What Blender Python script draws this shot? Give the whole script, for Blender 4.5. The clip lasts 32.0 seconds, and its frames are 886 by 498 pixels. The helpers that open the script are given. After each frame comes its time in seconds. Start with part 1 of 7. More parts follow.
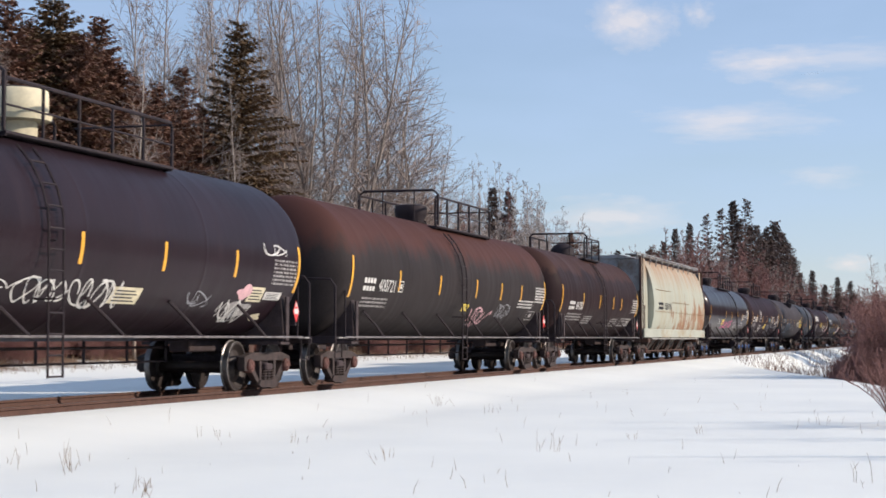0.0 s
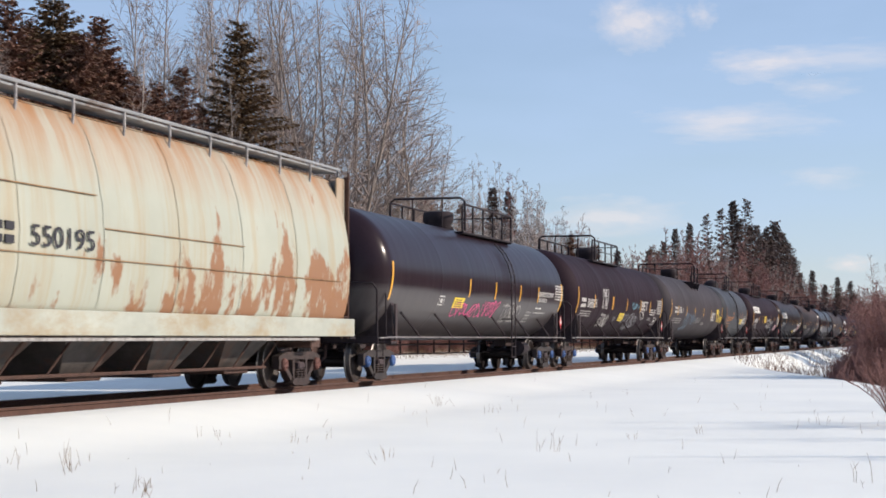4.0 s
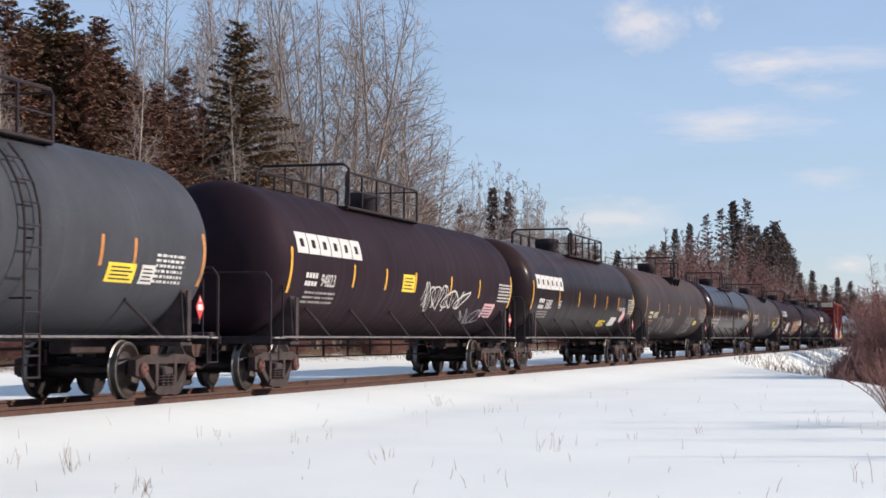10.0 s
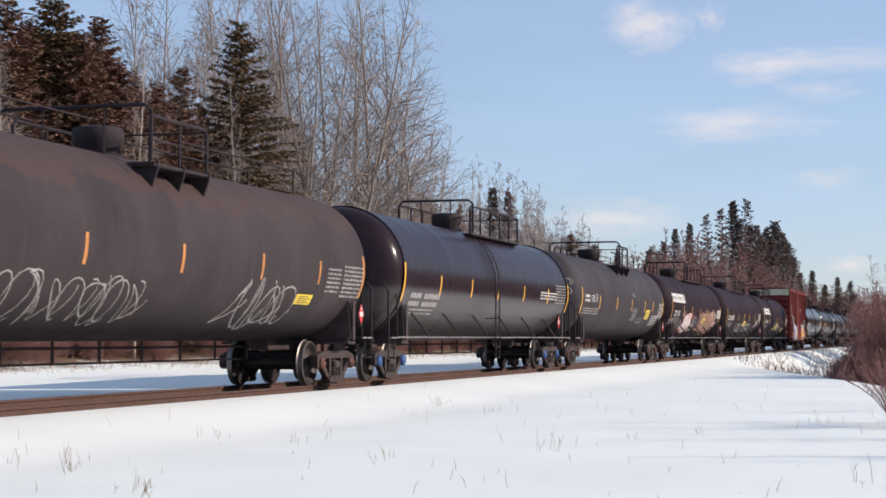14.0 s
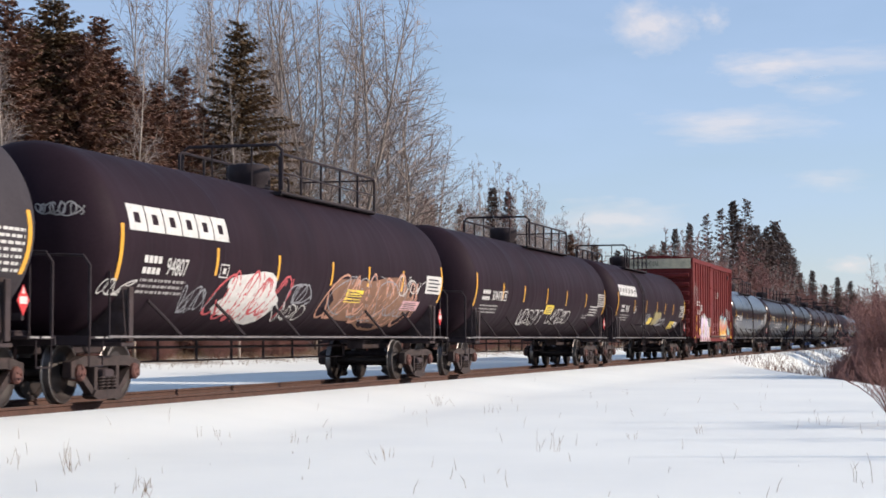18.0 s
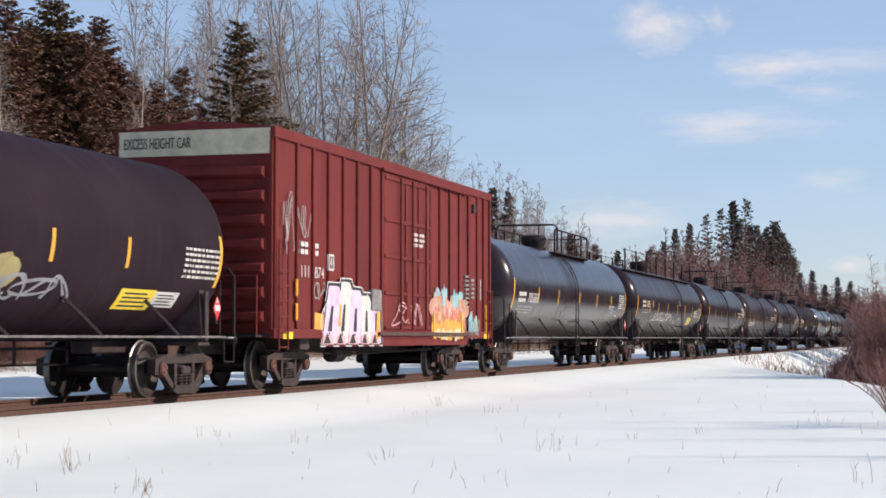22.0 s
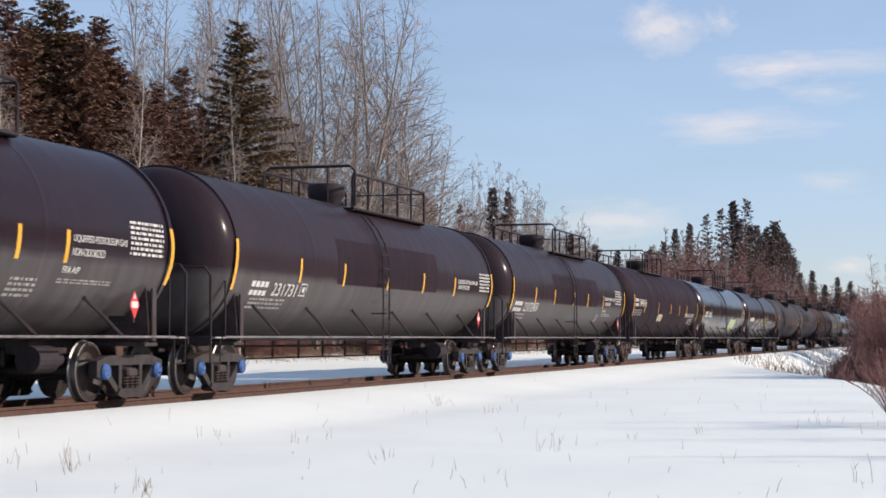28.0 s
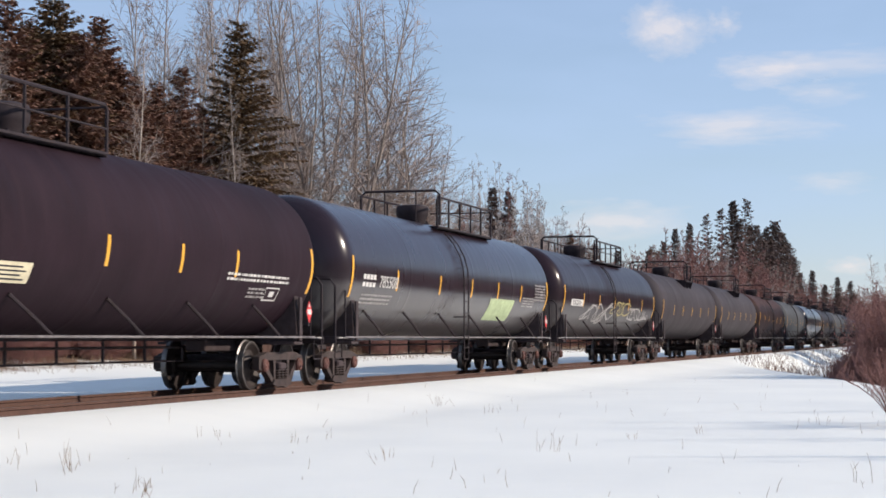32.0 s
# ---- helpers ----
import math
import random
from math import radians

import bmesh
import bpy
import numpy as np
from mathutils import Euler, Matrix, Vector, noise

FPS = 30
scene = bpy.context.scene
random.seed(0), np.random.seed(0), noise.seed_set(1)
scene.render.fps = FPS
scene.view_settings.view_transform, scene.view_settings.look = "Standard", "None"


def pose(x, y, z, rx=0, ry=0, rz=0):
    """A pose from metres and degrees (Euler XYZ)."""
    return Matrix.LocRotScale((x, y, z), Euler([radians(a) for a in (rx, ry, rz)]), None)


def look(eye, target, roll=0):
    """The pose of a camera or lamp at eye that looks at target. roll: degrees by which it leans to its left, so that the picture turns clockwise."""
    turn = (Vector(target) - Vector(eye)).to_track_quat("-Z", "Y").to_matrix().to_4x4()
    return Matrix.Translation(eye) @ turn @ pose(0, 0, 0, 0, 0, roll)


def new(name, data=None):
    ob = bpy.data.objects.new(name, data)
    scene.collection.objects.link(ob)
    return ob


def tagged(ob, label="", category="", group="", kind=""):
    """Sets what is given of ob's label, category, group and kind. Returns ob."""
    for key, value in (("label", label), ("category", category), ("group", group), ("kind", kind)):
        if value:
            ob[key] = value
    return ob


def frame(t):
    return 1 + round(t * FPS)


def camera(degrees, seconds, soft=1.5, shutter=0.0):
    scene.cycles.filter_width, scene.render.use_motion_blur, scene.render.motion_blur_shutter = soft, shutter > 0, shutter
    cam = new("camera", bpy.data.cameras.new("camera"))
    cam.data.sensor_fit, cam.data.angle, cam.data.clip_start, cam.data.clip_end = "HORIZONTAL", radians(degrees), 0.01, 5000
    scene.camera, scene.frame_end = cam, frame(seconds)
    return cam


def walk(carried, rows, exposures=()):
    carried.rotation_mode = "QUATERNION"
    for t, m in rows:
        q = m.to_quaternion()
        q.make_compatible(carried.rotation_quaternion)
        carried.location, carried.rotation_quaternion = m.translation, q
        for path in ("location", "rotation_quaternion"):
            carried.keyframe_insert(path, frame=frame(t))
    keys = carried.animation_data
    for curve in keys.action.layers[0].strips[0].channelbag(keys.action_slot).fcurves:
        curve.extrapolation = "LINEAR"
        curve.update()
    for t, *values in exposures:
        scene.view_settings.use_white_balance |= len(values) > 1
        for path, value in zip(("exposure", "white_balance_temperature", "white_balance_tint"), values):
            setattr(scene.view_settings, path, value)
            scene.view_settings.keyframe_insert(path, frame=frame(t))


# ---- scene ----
# Winter field, a single track and a long freight train of tank cars rolling towards the camera.
# Track runs along +X at y = 0, top of rail is z = 0; the camera stands beside it in the snow.
EYE = (0.0, -13.3, 0.963)
cam = camera(28.58, 32.0, soft=1.7, shutter=0.1)
CAMERA_POSE = pose(*EYE, 92.938, 0, -90 + 16.14)
walk(cam, [(0.0, CAMERA_POSE), (32.0, CAMERA_POSE)], [(0.0, 0.33, 6720, 14.6), (32.0, 0.33, 6720, 14.6)])

SPEED = 13.55          # metres a second, towards -X
SUN_AZ = 106.0          # heading of the light's travel, degrees from +X towards +Y
SUN_EL = 27.0

world = bpy.data.worlds.new("winter_sky")
scene.world = world
world.use_nodes = True
wn, wl = world.node_tree.nodes, world.node_tree.links
sky = wn.new("ShaderNodeTexSky")
sky.sky_type = 'NISHITA'
sky.sun_disc = False
sky.sun_elevation = radians(SUN_EL)
sky.sun_rotation = radians(90 - (SUN_AZ + 180))
sky.air_density, sky.dust_density, sky.ozone_density = 1.0, 0.2, 3.0
wn["Background"].inputs["Strength"].default_value = 0.096
# thin high haze in long streaks over the blue
w_tc, w_mp, w_nz, w_rp, w_mx = (wn.new("ShaderNodeTexCoord"), wn.new("ShaderNodeMapping"), wn.new("ShaderNodeTexNoise"), wn.new("ShaderNodeValToRGB"), wn.new("ShaderNodeMix"))
w_mp.inputs["Scale"].default_value = (2.0, 2.0, 8.0)
w_nz.inputs["Scale"].default_value, w_nz.inputs["Detail"].default_value = 2.2, 5.0
w_rp.color_ramp.elements[0].position, w_rp.color_ramp.elements[0].color = 0.3, (0.28, 0.28, 0.28, 1)
w_rp.color_ramp.elements[1].position, w_rp.color_ramp.elements[1].color = 0.8, (0.6, 0.6, 0.6, 1)
w_mx.data_type = 'RGBA'
w_mx.inputs[7].default_value = (4.2, 5.8, 8.5, 1)
wl.new(w_tc.outputs["Generated"], w_mp.inputs["Vector"])
wl.new(w_mp.outputs["Vector"], w_nz.inputs["Vector"])
wl.new(w_nz.outputs["Fac"], w_rp.inputs["Fac"])
wl.new(w_rp.outputs["Color"], w_mx.inputs[0])
wl.new(sky.outputs["Color"], w_mx.inputs[6])
wl.new(w_mx.outputs[2], wn["Background"].inputs["Color"])

sun_data = bpy.data.lights.new("sun", 'SUN')
sun_data.energy, sun_data.angle, sun_data.color = 3.7, radians(0.55), (1.0, 0.915, 0.79)
sun = new("sun", sun_data)
_a, _e = radians(SUN_AZ), radians(SUN_EL)
LIGHT = Vector((math.cos(_a) * math.cos(_e), math.sin(_a) * math.cos(_e), -math.sin(_e)))
sun.matrix_world = look((60, -80, 60), Vector((60, -80, 60)) + LIGHT)


# ---- materials ----
def nodes_of(name):
    m = bpy.data.materials.new(name)
    m.use_nodes = True
    return m, m.node_tree.nodes, m.node_tree.links, m.node_tree.nodes["Principled BSDF"]


def noise_node(n, l, scale, detail=4.0, stretch=(1, 1, 1), rough=0.6, coord="Object"):
    tc, mp, nz = n.new("ShaderNodeTexCoord"), n.new("ShaderNodeMapping"), n.new("ShaderNodeTexNoise")
    mp.inputs["Scale"].default_value = stretch
    nz.inputs["Scale"].default_value, nz.inputs["Detail"].default_value = scale, detail
    nz.inputs["Roughness"].default_value = rough
    l.new(tc.outputs[coord], mp.inputs["Vector"])
    l.new(mp.outputs["Vector"], nz.inputs["Vector"])
    return nz.outputs["Fac"]


def ramp_node(n, l, fac, stops):
    r = n.new("ShaderNodeValToRGB")
    e = r.color_ramp.elements
    while len(e) < len(stops):
        e.new(0.5)
    for el, (p, c) in zip(e, stops):
        el.position, el.color = p, (c, c, c, 1) if isinstance(c, (int, float)) else (*c, 1)
    l.new(fac, r.inputs["Fac"])
    return r.outputs["Color"]


def mix_node(n, l, fac, a, b, mode='MIX'):
    m = n.new("ShaderNodeMix")
    m.data_type, m.blend_type = 'RGBA', mode
    for sock, val in ((m.inputs[0], fac), (m.inputs[6], a), (m.inputs[7], b)):
        if isinstance(val, (int, float)):
            sock.default_value = val
        elif isinstance(val, tuple):
            sock.default_value = (*val, 1)
        else:
            l.new(val, sock)
    return m.outputs[2]


def bump_node(n, l, bsdf, height, strength, dist=0.02):
    b = n.new("ShaderNodeBump")
    b.inputs["Strength"].default_value, b.inputs["Distance"].default_value = strength, dist
    l.new(height, b.inputs["Height"])
    l.new(b.outputs["Normal"], bsdf.inputs["Normal"])


def simple(name, col, rough=0.6, metal=0.0, vary=0.3, scale=6.0, bump=0.15, dirt=None, stretch=(1, 1, 1), spec=None):
    """A worn surface: two scales of colour change and fine relief."""
    m, n, l, p = nodes_of(name)
    f1 = noise_node(n, l, scale, 5, stretch)
    f2 = noise_node(n, l, scale * 7, 3, stretch)
    lo = tuple(c * (1 - vary) for c in col)
    hi = tuple(min(1, c * (1 + vary)) for c in col)
    c1 = ramp_node(n, l, f1, [(0.3, lo), (0.7, hi)])
    c2 = ramp_node(n, l, f2, [(0.3, 1 - vary * 0.5), (0.7, 1.0)])
    c = mix_node(n, l, 1.0, c1, c2, 'MULTIPLY')
    if dirt:
        f3 = noise_node(n, l, scale * 0.6, 6, stretch, 0.7)
        c = mix_node(n, l, ramp_node(n, l, f3, [(0.5, 0.0), (0.66, 0.85)]), c, dirt)
    l.new(c, p.inputs["Base Color"])
    p.inputs["Roughness"].default_value, p.inputs["Metallic"].default_value = rough, metal
    if spec is not None:
        p.inputs["Specular IOR Level"].default_value = spec
    if bump:
        bump_node(n, l, p, f2, bump, 0.01)
    return m


def tank_paint(name, col, rough, rust=0.0, rust_col=(0.13, 0.045, 0.025), coat=0.0, fade=0.25, spec=0.06, lower_grey=0.0):
    """Tank paint: vertical dirt streaks, broad fading, rust that runs down from the crown."""
    m, n, l, p = nodes_of(name)
    broad = noise_node(n, l, 0.55, 4)
    streak = noise_node(n, l, 2.2, 5, (1.6, 0.25, 0.16))
    fine = noise_node(n, l, 26, 3)
    lo, hi = tuple(c * (1 - fade) for c in col), tuple(c * (1 + fade) for c in col)
    c = ramp_node(n, l, broad, [(0.3, lo), (0.72, hi)])
    c = mix_node(n, l, ramp_node(n, l, streak, [(0.5, 0.0), (0.75, 0.35)]), c, tuple(c * 1.5 + 0.008 for c in col))
    c = mix_node(n, l, 1.0, c, ramp_node(n, l, fine, [(0.25, 0.8), (0.75, 1.0)]), 'MULTIPLY')
    if rust:
        tc, sep, ma = n.new("ShaderNodeTexCoord"), n.new("ShaderNodeSeparateXYZ"), n.new("ShaderNodeMath")
        l.new(tc.outputs["Object"], sep.inputs[0])
        ma.operation = 'MULTIPLY_ADD'
        l.new(sep.outputs["Z"], ma.inputs[0])
        ma.inputs[1].default_value = 0.62
        rn = noise_node(n, l, 1.1, 6, (1.0, 1.0, 0.5), 0.68)
        l.new(rn, ma.inputs[2])
        # height above the tank's axis plus noise
        k = ramp_node(n, l, ma.outputs[0], [(min(0.97, 1.06 - 0.42 * rust), 0.0), (min(1.0, 1.42 - 0.42 * rust), 0.8)])
        c = mix_node(n, l, k, c, rust_col)
    if lower_grey:
        # paler streaky grey over the lower half, with an uneven upper edge
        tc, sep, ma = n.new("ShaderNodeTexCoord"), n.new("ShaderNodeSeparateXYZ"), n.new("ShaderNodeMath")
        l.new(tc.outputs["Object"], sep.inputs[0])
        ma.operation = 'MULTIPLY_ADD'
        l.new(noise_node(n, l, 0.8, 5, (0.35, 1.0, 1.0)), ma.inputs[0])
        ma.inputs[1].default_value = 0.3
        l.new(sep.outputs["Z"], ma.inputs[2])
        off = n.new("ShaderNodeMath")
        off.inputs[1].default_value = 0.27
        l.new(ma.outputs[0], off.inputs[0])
        k = ramp_node(n, l, off.outputs[0], [(0.0, lower_grey), (0.16, 0.0)])
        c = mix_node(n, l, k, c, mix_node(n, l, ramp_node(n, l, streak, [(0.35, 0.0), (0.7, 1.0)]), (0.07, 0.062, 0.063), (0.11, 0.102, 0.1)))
    l.new(c, p.inputs["Base Color"])
    r = ramp_node(n, l, streak, [(0.3, rough * 0.85), (0.75, min(1, rough * 1.2))])
    l.new(r, p.inputs["Roughness"])
    p.inputs["Specular IOR Level"].default_value = spec
    p.inputs["Coat Weight"].default_value = coat
    p.inputs["Coat Roughness"].default_value = 0.19
    bump_node(n, l, p, fine, 0.05, 0.004)
    return m


M = {}
M["black"] = tank_paint("tank_black", (0.0245, 0.0138, 0.0192), 0.62)
M["black_soft"] = tank_paint("tank_black_soft", (0.0215, 0.0125, 0.0165), 0.42, coat=0.12)
M["black_semi"] = tank_paint("tank_black_semi", (0.0215, 0.0115, 0.0155), 0.4, coat=0.3, fade=0.15, spec=0.03, lower_grey=0.6)
M["black_gloss"] = tank_paint("tank_black_gloss", (0.021, 0.0115, 0.0165), 0.3, coat=0.5, fade=0.1, lower_grey=0.7)
M["black_lighter"] = tank_paint("tank_black_lighter", (0.030, 0.019, 0.0235), 0.5, coat=0.16, fade=0.15, spec=0.03, lower_grey=0.8)
M["brown_black"] = tank_paint("tank_brown_black", (0.027, 0.0155, 0.0165), 0.6, rust=0.35, rust_col=(0.06, 0.03, 0.025))
M["rusty"] = tank_paint("tank_rusty", (0.034, 0.028, 0.0285), 0.66, rust=0.85, rust_col=(0.082, 0.034, 0.028))
M["rusty_top"] = tank_paint("tank_rusty_top", (0.0212, 0.0142, 0.0165), 0.45, rust=0.3, rust_col=(0.036, 0.02, 0.019), coat=0.08, spec=0.03)
M["grey"] = tank_paint("tank_grey", (0.056, 0.048, 0.0535), 0.62)
M["grey_rust"] = tank_paint("tank_grey_rust", (0.052, 0.042, 0.045), 0.62, rust=0.2, rust_col=(0.07, 0.046, 0.042))
M["grey_light"] = tank_paint("tank_grey_light", (0.075, 0.077, 0.082), 0.6)
M["grey_blue"] = tank_paint("tank_grey_blue", (0.057, 0.0595, 0.069), 0.5)
M["grey_dark"] = tank_paint("tank_grey_dark", (0.033, 0.0285, 0.0325), 0.5)
M["steel_black"] = simple("steel_black", (0.027, 0.019, 0.023), 0.75, 0, 0.3, 5, 0.2, dirt=(0.034, 0.022, 0.021), spec=0.25)
M["rail_grey"] = simple("rail_grey", (0.17, 0.15, 0.15), 0.6, 0, 0.3, 5, 0.1, dirt=(0.06, 0.045, 0.045))
M["underframe"] = simple("underframe_steel", (0.052, 0.037, 0.04), 0.8, 0, 0.4, 4, 0.3, dirt=(0.04, 0.024, 0.019), spec=0.3)
M["truck_rust"] = simple("truck_rust", (0.044, 0.026, 0.024), 0.8, 0, 0.6, 7, 0.4, dirt=(0.035, 0.025, 0.022))
M["truck_grey"] = simple("truck_grey", (0.032, 0.024, 0.025), 0.8, 0, 0.55, 7, 0.4, dirt=(0.04, 0.03, 0.026))
M["wheel"] = simple("wheel_steel", (0.033, 0.023, 0.021), 0.6, 0.3, 0.3, 6, 0.2)
M["tread"] = simple("wheel_tread", (0.22, 0.2, 0.19), 0.45, 0.85, 0.25, 9, 0.05)
M["bearing_blue"] = simple("bearing_blue", (0.045, 0.13, 0.36), 0.6, 0, 0.3, 9, 0.1, dirt=(0.05, 0.04, 0.035))
M["bearing_rust"] = simple("bearing_rust", (0.12, 0.045, 0.035), 0.7, 0, 0.3, 9, 0.1)
M["yellow"] = simple("reflector_yellow", (0.72, 0.36, 0.03), 0.45, 0, 0.15, 7, 0.0)
M["orange"] = simple("reflector_orange", (0.50, 0.20, 0.05), 0.55, 0, 0.25, 7, 0.0, dirt=(0.16, 0.08, 0.04))
M["label_yellow"] = simple("label_yellow", (0.78, 0.56, 0.03), 0.5, 0, 0.12, 5, 0.0)
M["white"] = simple("paint_white", (0.58, 0.56, 0.53), 0.6, 0, 0.12, 7, 0.0)
M["white_worn"] = simple("paint_white_worn", (0.33, 0.31, 0.30), 0.7, 0, 0.25, 10, 0.0, dirt=(0.12, 0.11, 0.10))
M["placard_red"] = simple("placard_red", (0.62, 0.04, 0.04), 0.4, 0, 0.1, 5, 0.0)
M["boxcar_red"] = simple("boxcar_red", (0.152, 0.0245, 0.023), 0.65, 0, 0.22, 0.9, 0.05, dirt=(0.135, 0.026, 0.023), stretch=(1.2, 1.2, 0.3), spec=0.15)
M["boxcar_end"] = simple("boxcar_end_red", (0.16, 0.026, 0.024), 0.65, 0, 0.25, 1.2, 0.05, spec=0.15)
M["edge_grey"] = simple("edge_grey", (0.07, 0.06, 0.063), 0.7, 0, 0.3, 5, 0.1)
M["hopper_grey"] = simple("hopper_grey", (0.27, 0.275, 0.28), 0.65, 0, 0.25, 1.5, 0.05, dirt=(0.11, 0.07, 0.05))
M["hopper_sill"] = simple("hopper_sill", (0.37, 0.385, 0.33), 0.65, 0, 0.15, 1.2, 0.05, dirt=(0.3, 0.22, 0.12), stretch=(0.5, 1, 1))
M["rust_dark"] = simple("rust_dark", (0.08, 0.04, 0.03), 0.85, 0, 0.35, 6, 0.2)
M["bay_dark"] = simple("bay_dark", (0.06, 0.05, 0.046), 0.8, 0, 0.35, 3, 0.2, dirt=(0.09, 0.045, 0.03))
M["seam_rust"] = simple("seam_rust", (0.28, 0.16, 0.07), 0.8, 0, 0.4, 4, 0.1, dirt=(0.12, 0.05, 0.03))
M["rail"] = simple("rail_rust", (0.10, 0.048, 0.034), 0.75, 0.1, 0.3, 8, 0.2)
M["rail_top"] = simple("rail_head", (0.30, 0.26, 0.24), 0.35, 0.85, 0.15, 8, 0.05)
M["tie"] = simple("tie_wood", (0.07, 0.048, 0.036), 0.9, 0, 0.4, 5, 0.5, stretch=(6, 1, 6))
M["ballast"] = simple("ballast", (0.085, 0.06, 0.05), 0.95, 0, 0.5, 14, 0.9, dirt=(0.42, 0.41, 0.42))
M["bark_grey"] = simple("bark_grey", (0.33, 0.265, 0.215), 0.9, 0, 0.3, 3, 0.3, stretch=(1, 1, 0.4))
M["bark_pale"] = simple("bark_pale", (0.46, 0.38, 0.31), 0.85, 0, 0.3, 3, 0.3, stretch=(1, 1, 0.5))
M["bark_brown"] = simple("bark_brown", (0.16, 0.10, 0.078), 0.9, 0, 0.3, 3, 0.3)
M["twig"] = simple("twig", (0.32, 0.255, 0.22), 0.9, 0, 0.25, 2, 0.0)
M["twig_red"] = simple("twig_red", (0.27, 0.13, 0.11), 0.9, 0, 0.25, 2, 0.0)
M["twig_pale"] = simple("twig_pale", (0.36, 0.3, 0.27), 0.9, 0, 0.25, 2, 0.0)
M["spruce"] = simple("spruce_needles", (0.185, 0.122, 0.072), 0.9, 0, 0.3, 0.8, 0.0, dirt=(0.2, 0.12, 0.085), spec=0.1)
M["spruce_russet"] = simple("spruce_needles_dry", (0.235, 0.132, 0.098), 0.9, 0, 0.3, 0.8, 0.0, dirt=(0.15, 0.1, 0.064), spec=0.1)
M["spruce_dark"] = simple("spruce_needles_dark", (0.1, 0.066, 0.056), 0.85, 0, 0.4, 0.8, 0.0, dirt=(0.15, 0.085, 0.07))
for _n, _c in (("pink", (0.62, 0.08, 0.22)), ("pink_pale", (0.62, 0.36, 0.38)), ("cream", (0.62, 0.55, 0.38)), ("grey_spray", (0.24, 0.24, 0.26)), ("teal_spray", (0.10, 0.22, 0.28)),
               ("blue_spray", (0.09, 0.14, 0.20)), ("red_spray", (0.50, 0.08, 0.09)), ("orange_spray", (0.19, 0.09, 0.05)), ("salmon_spray", (0.50, 0.25, 0.17)),
               ("yellow_spray", (0.3, 0.25, 0.11)), ("green_pale", (0.38, 0.46, 0.26)), ("lilac_spray", (0.60, 0.46, 0.62)), ("ink_spray", (0.02, 0.018, 0.025)),
               ("sky_spray", (0.25, 0.47, 0.52)), ("amber_spray", (0.66, 0.33, 0.05)), ("brick_spray", (0.48, 0.16, 0.07))):
    M[_n] = simple(_n, _c, 0.7, 0, 0.2, 4, 0.0)
M["dry_grass"] = simple("dry_grass", (0.22, 0.145, 0.09), 0.9, 0, 0.35, 3, 0.0)


def snow_material():
    m, n, l, p = nodes_of("snow")
    broad = noise_node(n, l, 0.25, 4)
    drift = noise_node(n, l, 1.1, 5, (0.5, 1.3, 1))
    grain = noise_node(n, l, 38, 4)
    c = ramp_node(n, l, broad, [(0.3, (0.785, 0.8, 0.76)), (0.7, (0.855, 0.865, 0.81))])
    # the strip of dead grass and the woodland floor on the far side
    tc, sep = n.new("ShaderNodeTexCoord"), n.new("ShaderNodeSeparateXYZ")
    l.new(tc.outputs["Object"], sep.inputs[0])
    wob = n.new("ShaderNodeMath")
    wob.operation = 'MULTIPLY_ADD'
    l.new(noise_node(n, l, 0.35, 6, (1, 1, 1), 0.7), wob.inputs[0])
    wob.inputs[1].default_value = 9.0
    l.new(sep.outputs["Y"], wob.inputs[2])
    mr = n.new("ShaderNodeMapRange")
    l.new(wob.outputs[0], mr.inputs["Value"])
    mr.inputs["From Min"].default_value, mr.inputs["From Max"].default_value = 16.8, 18.4
    litter = ramp_node(n, l, noise_node(n, l, 2.4, 6, (1, 1, 1), 0.75), [(0.35, (0.10, 0.06, 0.042)), (0.55, (0.21, 0.14, 0.09)), (0.7, (0.3, 0.22, 0.16))])
    floor_mix = mix_node(n, l, ramp_node(n, l, noise_node(n, l, 0.7, 5), [(0.58, 0.0), (0.68, 0.45)]), litter, (0.7, 0.68, 0.68))
    c = mix_node(n, l, mr.outputs["Result"], c, floor_mix)
    l.new(c, p.inputs["Base Color"])
    p.inputs["Roughness"].default_value = 0.7
    p.inputs["Specular IOR Level"].default_value = 0.25
    h = mix_node(n, l, 0.35, drift, grain)
    bump_node(n, l, p, h, 0.35, 0.06)
    return m


M["snow"] = snow_material()


